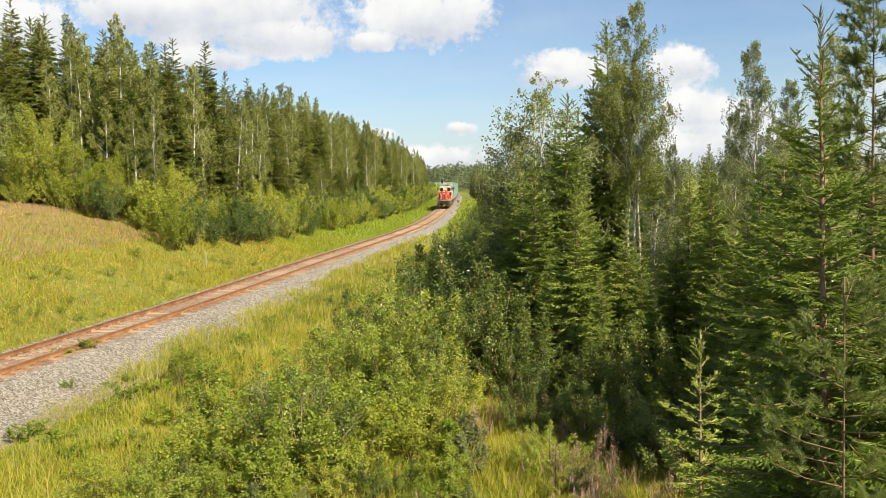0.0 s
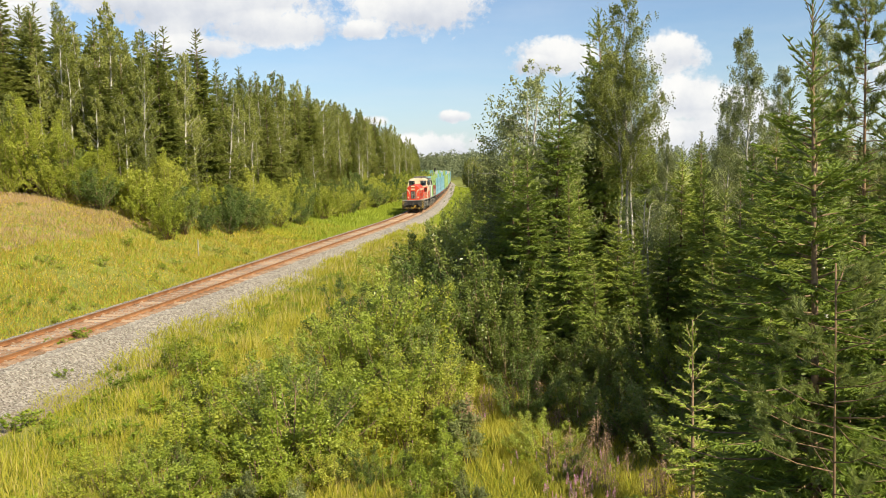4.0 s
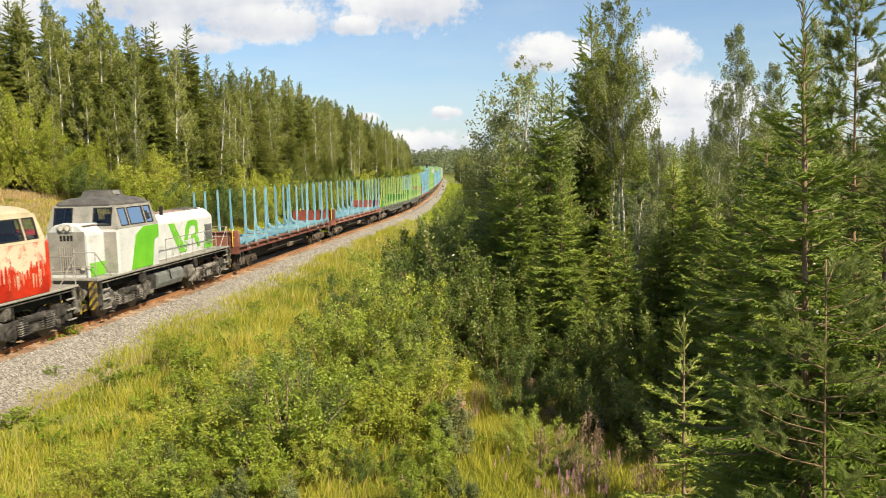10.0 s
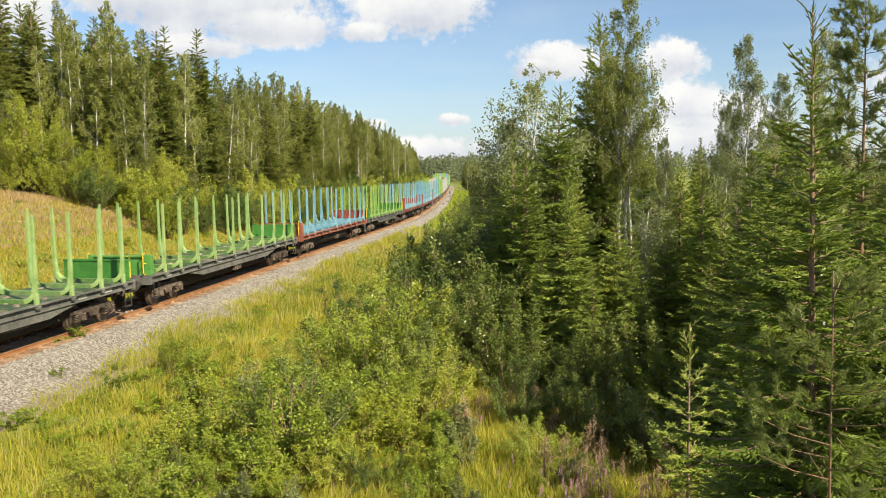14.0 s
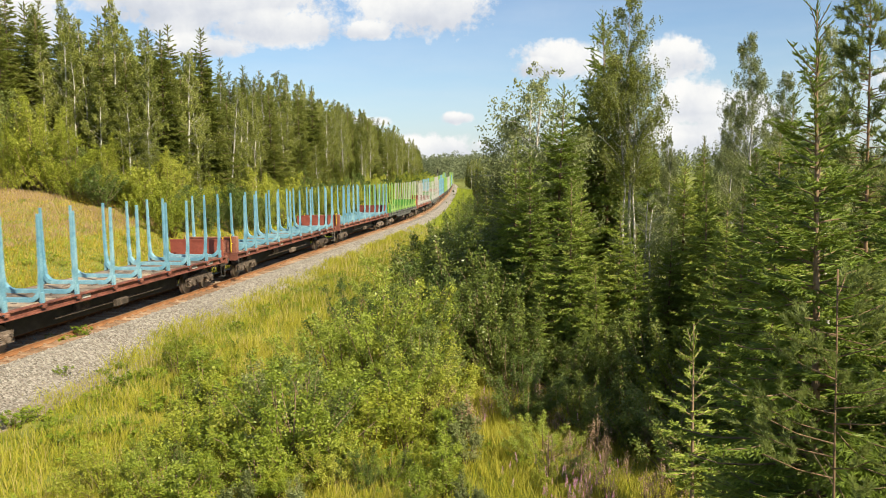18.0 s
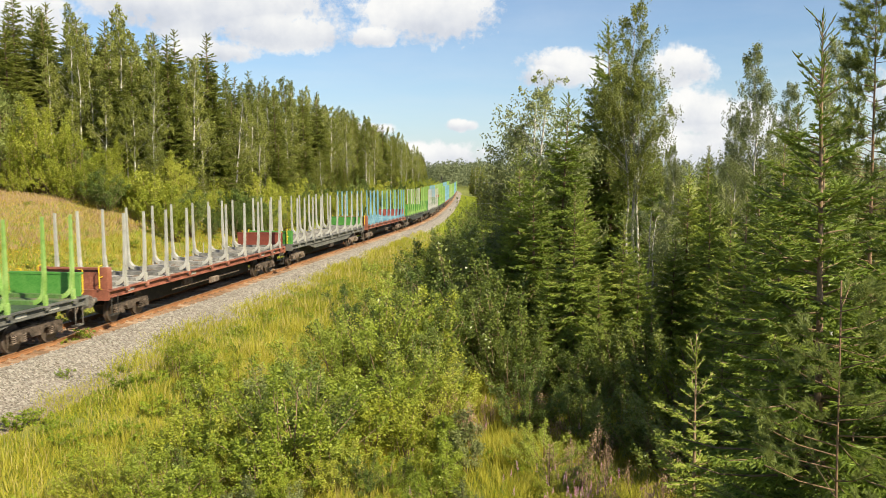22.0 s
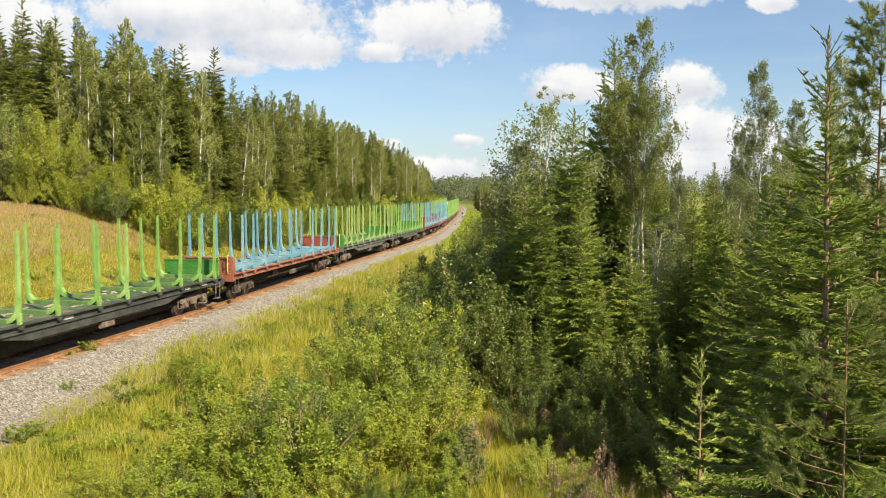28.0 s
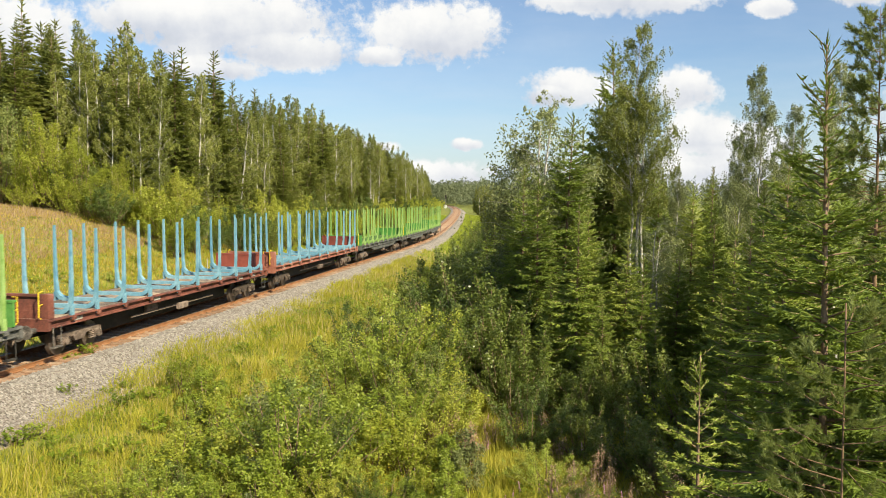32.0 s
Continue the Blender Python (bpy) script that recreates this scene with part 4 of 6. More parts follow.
for i in range(2):
    stock("spruce_near%d" % i, "spruce_tree", "trunk", "crown", spruce(11 + i, 10.0, 0.31, 0.34, 0.085, 0.040, 5, 0.04, 2.1), "bark_dark", "spruce", 10.0,
          "dense dark green spruce with drooping boughs", "spruce tree")
for i in range(3):
    stock("spruce_mid%d" % i, "spruce_tree", "trunk", "crown", spruce(21 + i, 10.0, 0.30, 0.33, 0.15, 0.072, 3, 0.03, 1.9, 0.5), "bark_dark", "spruce", 10.0,
          "tall spruce at the wood's edge", "spruce tree", "trees of the right-hand wood")
for i in range(4):
    stock("spruce_far%d" % i, "spruce_tree", "trunk", "crown", spruce(31 + i, 14.0, (0.21, 0.25, 0.19, 0.23)[i], 0.33, 0.19, 0.095, 3, 0.04, (1.8, 2.1, 1.6, 1.9)[i], 0.8), "bark_dark", "spruce_far", 14.0,
          "tall narrow spruce in the forest edge", "spruce tree", "forest trees")
for i in range(4):
    stock("birch_far%d" % i, "birch_tree", "trunk", "crown", birch(41 + i, 14.0, (1.75, 1.95, 1.5, 1.85)[i], (0.36, 0.28, 0.42, 0.32)[i], 1, 56, 8, 20, 0.076, 0.9, low=(0.2, 0.28, 0.34)), "bark_birch", "birch", 14.0,
          "slim white-stemmed birch in the forest edge", "birch tree", "forest trees")
for i in range(2):
    stock("birch_near%d" % i, "birch_tree", "trunk", "crown", birch(51 + i, 15.0, (2.6, 2.2)[i], (0.50, 0.36)[i], 3 - 2 * i, 64 + 36 * i, 13, 36, 0.043, 0.95, 0.9, low=(0.2, 0.27, 0.33, 0.38)), "bark_birch", ("birch", "birch_pale")[i], 15.0,
          "tall white-stemmed birch with hanging twigs", "birch tree", "trees of the right-hand wood")
stock("aspen", "aspen_tree", "trunk", "crown", broadleaf(57, 11.0, 2.0, 17000, 0.060, 0.12, 2, droop=0.2, clump=0.24), "bark_birch", "birch_pale", 11.0,
      "ragged open-crowned aspen at the wood's edge", "aspen tree", "trees of the right-hand wood")
for i in range(2):
    stock("pine%d" % i, "pine_tree", "trunk", "crown", pine(61 + i, 13.0, 2.2, 120, 0.36, 0.14, 0.020, 62, 0.5), "bark_pine", "pine", 13.0,
          "tall pine with tufted blue-green crown", "pine tree")
stock("pine_young", "young_pine", "trunk", "crown", pine(65, 6.0, 1.15, 56, 0.10, 0.070, 0.0065, 120, 0.30), "bark_pine", "pine", 6.0, "thin young pine with bare twigs low down", "pine tree")
stock("spruce_young", "young_spruce", "trunk", "crown", spruce(71, 4.0, 0.30, 0.40, 0.085, 0.042, 4, 0.03, 1.0), "bark_dark", "spruce", 4.0, "young yellow-green spruce with cones at its top", "spruce tree")
for i in range(4):
    stock("bush%d" % i, "willow_bush", "stem", "foliage", bush(81 + i, 2.6, (1.5, 1.25, 1.7, 1.4)[i], (9600, 8800, 10400, 9200)[i], 0.030, 30, False, True), "bark_dark", ("willow", "shrub", "willow", "shrub_dark")[i], 2.6,
          "leafy green willow bush on the meadow", "bush", "bushes on the meadow")
# dark-leaved bush: the wood's shade is put into its colour
stock("alder", "alder_bush", "stem", "foliage", bush(86, 2.6, 1.5, 8000, 0.034, 26, False, True), "bark_dark", "alder", 2.6, "alder bush, its leaf colour darkened for the wood's shade", "bush", "bushes on the meadow")
for i in range(4):
    stock("hedge%d" % i, "edge_shrub", "stem", "foliage", bush(91 + i, 4.0, (2.0, 1.6, 2.2, 1.5)[i], 6400, 0.058, 26, True, True), "bark_dark", ("shrub", "shrub_dark", "shrub", "shrub_dark")[i], 4.0,
          ("light green leafy shrub along the forest edge", "bluish dark green shrub along the forest edge")[i % 2], "bush", "shrubs along the forest edge")
for i in range(2):
    stock("hedge_far%d" % i, "edge_shrub", "stem", "foliage", bush(96 + i, 4.0, 2.2, 2400, 0.10, 18, True, True), "bark_dark", ("shrub", "shrub_dark")[i], 4.0,
          "leafy green shrub along the forest edge", "bush", "shrubs along the forest edge")
for i in range(2):
    stock("sallow%d" % i, "sallow_tree", "stem", "foliage", bush(121 + i, 7.0, 2.4, 13000, 0.062, 44, True, True), "bark_dark", ("pine", "shrub")[i], 7.0,
          ("dense bushy dull green sallow at the forest's corner", "dense bushy light green sallow at the forest's corner")[i], "tree", "sallows at the forest's corner")
for i in range(3):
    stock("weed%d" % i, "leafy_weed", "stem", "foliage", bush(101 + i, 0.9, 0.55, 520, 0.042, 9), "bark_dark", "weed", 0.9,
          "low leafy weeds among the grass", "weeds", "weeds on the meadow")

# the wood to the right: bearing (thousandths), distance, crown top over the rails, kind
WOOD = [(107, 37, 10.6, "aspen"), (84, 39, 8.6, "aspen"), (75, 35, 6.6, "spruce_mid0"), (95, 33, 6.4, "spruce_mid1"), (143, 30, 5.2, "spruce_mid2"), (122, 36, 9.0, "spruce_mid0"), (160, 34, 5.0, "spruce_mid1"),
        (190, 43, 13.2, "spruce_mid2"), (170, 44, 10.6, "spruce_mid1"), (216, 40, 13.9, "birch_near0"), (262, 46, 7.2, "birch_near1"),
        (148, 46, 9.3, "spruce_mid1"), (200, 31, 4.0, "spruce_mid0"), (235, 33, 4.9, "aspen"), (222, 29, 3.4, "spruce_mid1"), (279, 35, 6.0, "spruce_mid2"), (262, 31, 3.6, "spruce_mid0"),
        (310, 30, 5.2, "spruce_mid1"), (361, 37, 11.3, "birch_near1"), (334, 40, 8.6, "birch_near1"), (392, 44, 10.4, "birch_near1"), (330, 27, 4.6, "spruce_mid0"), (366, 30, 6.0, "spruce_mid2"),
        (384, 24, 5.3, "spruce_mid1"), (405, 33, 8.3, "spruce_mid0"), (508, 27, 11.6, "pine0"), (462, 30, 10.4, "birch_near1"), (572, 24, 9.2, "pine1"), (440, 21, 6.6, "spruce_mid2"), (130, 52, 8.2, "spruce_mid1"), (60, 46, 5.8, "spruce_mid2"), (45, 55, 4.6, "spruce_mid0"), (32, 66, 3.8, "spruce_mid1"),
        (300, 44, 6.6, "spruce_mid0"), (240, 50, 7.0, "spruce_mid1"), (205, 48, 7.4, "spruce_mid2"), (112, 30, 2.6, "spruce_mid2"), (178, 28, 2.2, "spruce_mid0"), (240, 27, 1.6, "spruce_mid2")]
for b, d, top, kind in WOOD:
    x, y = at_bearing(b, d)
    g = float(ground_z(x, y))
    plant(kind, x, y, top - g)
NEAR = [(462, 9.5, 7.4, "spruce_near0", 0.9), (540, 10.2, 6.8, "spruce_near1", 0.9), (352, 22.0, 5.0, "spruce_near1", 1.0), (392, 19.0, 6.4, "spruce_near0", 1.0), (480, 9.8, 3.0, "spruce_near0", 1.3), (400, 11.0, 3.2, "spruce_near1", 1.2),
        (372, 11.0, 1.7, "spruce_near1", 1.4), (338, 12.5, 1.2, "spruce_near0", 1.3), (455, 8.6, 1.9, "spruce_near0", 1.2), (560, 11.4, 4.4, "spruce_near1", 1.1), (322, 23.5, 2.8, "spruce_near0", 1.1)]
for b, d, top, kind, wide in NEAR:
    x, y = at_bearing(b, d)
    plant(kind, x, y, top - float(ground_z(x, y)), wide=wide)
for b, d, top, kind in [(298, 16.5, 2.35, "spruce_young"), (478, 8.2, 4.5, "pine_young"), (330, 20.0, 1.6, "spruce_young")]:
    x, y = at_bearing(b, d)
    plant(kind, x, y, top - float(ground_z(x, y)))

for i in range(3):
    stock("sapling%d" % i, "willow_sapling", "stem", "foliage", bush(131 + i, 1.4, (0.42, 0.55, 0.36)[i], 2500, 0.027, 9, False, True), "bark_dark", ("willow", "shrub", "birch_pale")[i], 1.4,
          "young leafy willow shoots in the tall grass", "bush", "saplings on the meadow")
for i in range(84):
    x, y = at_bearing(random.uniform(-350, 20), random.uniform(16.0, 27.0))
    if lateral(np.array([x]), np.array([y]))[1][0] > 5.0:
        plant("sapling%d" % (i % 3), x, y, random.uniform(0.8, 1.9), wide=random.uniform(0.9, 1.5))

# bushes on the meadow: bearing, distance, top over the rails
for i, (b, d, top) in enumerate([(-205, 19.5, 1.45), (-180, 20.5, 1.1), (-96, 27, 2.5), (-62, 28, 2.1), (-35, 27, 1.6), (-125, 32, 1.4), (-150, 26, 1.2), (-28, 23.5, 0.6), (84, 30, 1.2),
                                 (86, 24, 0.1), (-75, 23.5, 0.9), (150, 24, -0.4), (195, 22.5, -0.5), (240, 22, -0.2), (280, 20.5, 0.2), (-440, 17.2, 0.0), (-370, 16.8, -0.1), 
                                 (-118, 18.6, -0.9), (-310, 20.0, 0.0), (-270, 18.6, -0.3), (-390, 19.0, -0.7), (-345, 18.6, -0.6), (-230, 18.4, -0.6), (-165, 18.8, -0.5), (-85, 18.8, -1.0), (-40, 25, 0.9), (150, 19.2, -1.1), (125, 18.6, -1.3), (-55, 40, 2.2), (-28, 45, 2.2),
                                 (-8, 52, 2.3), (8, 44, 2.6), (-2, 62, 2.0), (12, 58, 2.6), (8, 75, 1.6), (18, 72, 2.2), (15, 92, 1.4), (24, 88, 2.2), (22, 108, 1.6), (26, 125, 1.6), (-85, 36, 1.1), (-48, 33, 2.0), 
                                 (110, 21, -0.7), (300, 24, 1.2), (260, 26, 1.0), (210, 27, 0.8), (170, 28, 0.6)]):
    x, y = at_bearing(b, d)
    # the dark-leaved kind paints in tree shade towards the wood, willow colours elsewhere
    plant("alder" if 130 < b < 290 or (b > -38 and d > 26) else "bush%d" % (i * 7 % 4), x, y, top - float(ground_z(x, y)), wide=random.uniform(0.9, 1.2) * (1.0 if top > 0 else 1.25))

# more dark-leaved bushes, their colour deepening the wood's shadow
for b, d, top in [(38, 35, 3.0), (14, 37, 3.2), (-4, 39, 2.6), (26, 39, 3.4), (-14, 42, 2.4), (60, 33, 2.8), (52, 29, 1.4), (28, 48, 3.2), (20, 32, 2.2), (38, 30, 1.9), (75, 30, 1.9), (4, 44, 2.8), (70, 27, 0.6), (110, 28, 0.4), (140, 27, 0.2), (175, 26, 0.0), (22, 70, 1.2), (34, 80, 1.5), (28, 95, 2.0), (45, 75, 2.6), (40, 60, 1.5), (55, 60, 2.5)]:
    x, y = at_bearing(b, d)
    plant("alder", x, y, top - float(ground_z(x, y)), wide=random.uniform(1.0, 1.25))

# the forest on the left of the line, its shrubs in front
rng = np.random.default_rng(3)
def edge_at(s):
    """How far left of the line the shrubs begin."""
    return 9.3 - 1.8 * float(smooth01((s - 80) / 50))


front = [(35.5 + rng.uniform(0, 1.5) + 2.4 * row, 9.6 + 2.3 * i + rng.uniform(-0.7, 0.7)) for row in range(2) for i in range(10)]
along = []
for i in range(88):
    s = 38 + i * 3.3 + rng.uniform(-1.2, 1.2)
    along += [(s, edge_at(s) + row * 2.6 + rng.uniform(-0.8, 0.8)) for row in range(2)]
for i, (s, d) in enumerate(front + along):
    x, y, _z = beside(s, -d)
    back = (i // 10 if i < 20 else i % 2) % 2
    kind = ("hedge%d" % rng.choice(4, p=(0.34, 0.2, 0.28, 0.18))) if s < 125 else "hedge_far%d" % (rng.random() < 0.4)
    h = (rng.uniform(2.4, 4.2) + (1.6 * rng.random() ** 2)) * (0.8 if i < 20 else 1.0) + 0.9 * back
    plant(kind, float(x), float(y), h, wide=rng.uniform(0.9, 1.25))
# young trees between the shrubs and the old ones
s = 39.5
while s < 190:
    x, y, _z = beside(s, -(edge_at(s) + rng.uniform(3.2, 5.6)))
    kind = ("birch_far%d" if rng.random() < 0.5 else "spruce_far%d") % rng.integers(4)
    plant(kind, float(x), float(y), rng.uniform(5.0, 9.0), wide=rng.uniform(1.15, 1.5))
    s += rng.uniform(1.6, 3.4) * (1.0 if s < 110 else 1.6)
for row, (off, step, h0, h1) in enumerate([(5.4, 2.3, 11.5, 15.5), (8.2, 2.6, 13.0, 16.5), (12.0, 3.4, 14.5, 18.0), (17.0, 4.6, 15.5, 19.0)]):
    s = 41.0 + row
    while s < 340 - row * 45:
        x, y, _z = beside(s, -(edge_at(s) + off + rng.uniform(-1.3, 1.3)))
        kind = ("birch_far%d" if rng.random() < (0.70, 0.60, 0.46, 0.3)[row] else "spruce_far%d") % rng.integers(4)
        h = rng.uniform(h0, h1) * (1 + 0.08 * float(smooth01((s - 60) / 40)) - 0.12 * float(smooth01((s - 190) / 60)))
        plant(kind, float(x), float(y), h, wide=rng.uniform(0.9, 1.2))
        s += step * rng.uniform(0.7, 1.35) * (1.0 if s < 150 else 1.35)
for d in np.arange(13.0, 44.0, 2.1):
    x, y, _z = beside(39.6 + rng.uniform(-0.6, 0.8), -(d + rng.uniform(-0.8, 0.8)))
    plant("birch_far%d" % rng.integers(4), float(x), float(y), rng.uniform(6.0, 9.5), wide=rng.uniform(1.1, 1.45))
for row in range(5):
    for d in np.arange(14.0, 50.0, 2.5):
        x, y, _z = beside(41 + 3.2 * row + rng.uniform(-1.0, 1.2), -(d + rng.uniform(-0.9, 0.9)))
        kind = ("birch_far%d" if rng.random() < 0.5 else "spruce_far%d") % rng.integers(4)
        plant(kind, float(x), float(y), rng.uniform(10.5, 13.5) + 1.2 * row + 0.08 * (d - 14), wide=rng.uniform(0.95, 1.2))
for i, (s, d, h) in enumerate([(37.5, -17.5, 5.8), (38, -20.5, 7.8), (37, -23.5, 9.2), (38, -26.5, 9.8), (36.5, -29.5, 10.2), (39, -15, 5.4), (36.5, -33, 10.4), (41, -11.8, 5.8), (37, -22, 5.4), (36.5, -27.5, 6.0), (37, -36, 10.5), (39.5, -25, 8.6), (39.5, -31, 9.6)]):
    x, y, _z = beside(s, d)
    plant("sallow%d" % (i in (0, 1, 5, 7, 8)), float(x), float(y), h, wide=rng.uniform(0.9, 1.1))
# the wood beyond, right of the line
for i in range(58):
    s = rng.uniform(75, 330)
    d = rng.uniform(11, 30) + 0.05 * s
    x, y, _z = beside(s, d)
    plant(("spruce_far%d" if rng.random() < 0.6 else "birch_far%d") % rng.integers(4), float(x), float(y), rng.uniform(5.5, 9.0) + 0.018 * s)
for i in range(46):
    s = rng.uniform(105, 330)
    x, y, _z = beside(s, rng.uniform(7.5, 13.0))
    plant(("spruce_far%d" if rng.random() < 0.55 else "birch_far%d") % rng.integers(4), float(x), float(y), rng.uniform(4.0, 8.0) + 0.012 * s)
for i in range(70):
    y = rng.uniform(55, 120)
    x = y * rng.uniform(0.08, 0.62)
    plant(("spruce_far%d" if rng.random() < 0.6 else "birch_far%d") % rng.integers(4), x, y, rng.uniform(7.0, 10.5))


def far_wood():
    """Woods that close the distance: cone-topped clumps of loose blades, one stuff object each side."""
    g = np.random.default_rng(9)
    n = 3600
    ang = np.where(g.random(n) < 0.45, g.uniform(-0.13, 0.13, n), g.uniform(-0.75, 0.75, n))
    r = g.uniform(0, 1, n) ** 0.7 * 420 + np.where(np.abs(ang) < 0.09, 430, 250) + 200 * np.abs(ang)
    x, y = np.sin(ang) * r, np.cos(ang) * r
    ss, dd = lateral(x, np.clip(y, -140, 690))
    keep = (np.abs(dd) > 9) | (y > 600)
    x, y, n = x[keep], y[keep], int(keep.sum())
    h = g.uniform(12, 18, n)
    z0 = ground_z(x, np.clip(y, -140, 690)) * 0.6
    k = 90
    t = g.random((n, k)) ** 0.9
    round_top = (g.random(n) < 0.35)[:, None]
    rad = np.where(round_top, np.sqrt(np.clip(t * (1.05 - t), 0, 1)) * 0.24, (1 - t) * 0.145) * h[:, None] * g.random((n, k)) ** 0.4 + 0.05
    az = g.uniform(0, 6.283, (n, k))
    p = np.stack([x[:, None] + rad * np.cos(az), y[:, None] + rad * np.sin(az), z0[:, None] + h[:, None] * (0.05 + 0.93 * t)], -1).reshape(-1, 3)
    d = unit(np.stack([np.cos(az), np.sin(az), g.uniform(-1.1, 0.3, (n, k))], -1).reshape(-1, 3))
    side = unit(np.cross(d, g.normal(0, 1, p.shape)))
    near = np.repeat(np.clip(np.hypot(x, y) / 600, 0.35, 1.2), k)
    f = blades(p, d, side, g.uniform(0.9, 1.7, len(p)) * near, g.uniform(0.45, 0.8, len(p)) * near)
    tagged(put("distant_wood", tri_mesh("distant_wood", f, 3), "wood_far_hazed"), "mixed wood closing the distance, haze put into its leaf colour", "forest", kind="stuff")


def scatter(n, seed, s0, s1, d0, d1, power=1.0):
    g = np.random.default_rng(seed)
    s = s0 + (s1 - s0) * g.random(n) ** power
    d = g.uniform(d0, d1, n)
    x, y, _z = beside(s, d)
    return g, x, y, ground_z(x, y), d


def grass(name, n, seed, area, h0, h1, width, mat, label, power=1.4, lean=0.28, thin=None):
    g, x, y, z, d = scatter(n, seed, *area, power)
    lump = 0.5 + 0.5 * np.sin(x * 0.8 + 2 * np.sin(y * 0.43)) * np.sin(y * 0.9 + 1.7 * np.sin(x * 0.37))
    keep = g.random(n) < 0.45 + 0.55 * lump
    if thin:
        # the ballast spills wider near the bridge; tufts and bare patches along its foot
        s = np.interp(y, LINE_Y, LINE_S)
        bare = (1.2 * smooth01((8 - s) / 8) - 0.55 * smooth01((s - 8) / 8)) * (d > 0) + 0.30 * np.sin(s * 0.9 + 2 * np.sin(s * 0.31)) * (d > 0)
        keep &= g.random(n) < np.clip((np.abs(d) - bare - thin[0]) / (thin[1] - thin[0]), 0.0, 1)
    x, y, z, lump = x[keep], y[keep], z[keep], lump[keep]
    n = len(x)
    dist = np.hypot(x, y)
    base = np.stack([x, y, z - 0.03], -1)
    way = unit(np.stack([g.normal(0, lean, n), g.normal(0, lean, n), np.ones(n)], -1))
    side = unit(np.cross(way, g.normal(0, 1, (n, 3))))
    h = g.uniform(h0, h1, n) * (0.65 + 0.6 * lump)
    f = blades(base, way, side, h, width * (0.7 + dist / 30) * g.uniform(0.7, 1.3, n))
    tagged(put(name, tri_mesh(name, f, 3), mat), label, "grass", kind="stuff")


far_wood()
grass("meadow_grass", 400000, 201, (-14, 62, 2.5, 22), 0.16, 0.55, 0.017, "grass", "tall yellow-green meadow grass beside the embankment", 1.35, 0.55, (2.4, 3.2))
grass("near_meadow", 170000, 211, (-16, 18, 5.0, 24), 0.25, 0.70, 0.015, "grass", "tall lush meadow grass among the willow shoots", 1.0, 0.42)
grass("meadow_herbs", 90000, 212, (-14, 50, 3.4, 20), 0.14, 0.42, 0.028, "weed", "green leafy herbs in the meadow grass", 1.2, 0.8, (3.0, 4.4))
grass("bank_grass", 270000, 202, (-6, 70, -24, -2.9), 0.10, 0.40, 0.016, "bank", "yellow-green grass on the cutting's slope", 1.2, 0.6, (2.7, 3.4))
grass("verge_grass", 110000, 203, (52, 230, -13, -2.8), 0.2, 0.55, 0.020, "weed", "lush green grass at the forest's foot", 1.3, 0.35)
grass("verge_grass_right", 80000, 204, (55, 260, 2.8, 16), 0.2, 0.6, 0.021, "weed", "sunlit grass along the embankment", 1.3, 0.35)
grass("dry_stalks", 26000, 205, (-10, 75, 3.0, 15), 0.4, 0.85, 0.011, "straw", "dry straw-coloured grass stalks", 1.3, 0.18, (3.0, 4.0))
grass("faded_growth", 60000, 207, (18, 38, -27, -11.0), 0.14, 0.40, 0.015, "brown_weed", "reddish-brown withered growth at the top of the slope", 0.8, 0.5)
grass("bank_herbs", 36000, 208, (4, 50, -17, -3.2), 0.15, 0.42, 0.026, "weed", "green leafy herbs on the slope", 1.0, 0.7)
grass("shoulder_grass", 34000, 209, (-14, 75, 2.2, 4.4), 0.08, 0.32, 0.017, "grass", "grass creeping over the ballast shoulder", 1.0, 0.5, (2.1, 3.2))
grass("dry_stalks_bank", 14000, 206, (4, 56, -20, -5.0), 0.22, 0.50, 0.011, "straw", "dry grass stalks on the slope", 1.1, 0.25)


def flower_spike(seed):
    """Fireweed: a leafy stem under a tapering spike of pink flowers."""
    g = np.random.default_rng(seed)
    m = Mesh()
    m.tube([(0, 0, 0), (0.02, 0.01, 0.6), (0.0, 0.03, 1.25)], [0.009, 0.007, 0.003], 4)
    n = 46
    z = g.uniform(0.15, 0.85, n)
    az = g.uniform(0, 6.283, n)
    d = unit(np.stack([np.cos(az), np.sin(az), np.full(n, 0.35)], -1))
    b = np.stack([np.zeros(n), np.zeros(n), z], -1)
    lv = blades(b, d, unit(np.cross(d, np.array([0, 0, 1.0]))), g.uniform(0.08, 0.16, n), np.full(n, 0.028))
    k = 90
    t = g.random(k) ** 0.8
    az = g.uniform(0, 6.283, k)
    r = 0.055 * (1.1 - t)
    p = np.stack([r * np.cos(az), r * np.sin(az) + 0.02, 0.80 + 0.45 * t], -1)
    return m.data("stem"), tri_mesh("leaves", lv, 3), tri_mesh("flowers", leaf_faces(p, g, 0.017, 0.1), 4)


FIRE = [flower_spike(301 + i) for i in range(3)]
g = np.random.default_rng(17)
for i in range(92):
    b, d = (g.normal(150, 34), g.uniform(17.2, 19.6)) if i < 72 else (g.uniform(-250, 250), g.uniform(17, 34))
    x, y = at_bearing(b, d)
    k = g.uniform(0.40, 0.62)
    st, lv, fl = FIRE[i % 3]
    ob = root("fireweed", "flowering pink fireweed on the meadow", "flower", "fireweed on the meadow", pose(x, y, float(ground_z(x, y)), g.normal(0, 5), g.normal(0, 5), g.uniform(0, 360)) @ Matrix.Scale(k, 4))
    put("stem", st, "brown_weed", ob)
    put("leaf_whorl", lv, "weed", ob)
    tagged(put("flower_spike", fl, "pink", ob), kind="stuff")

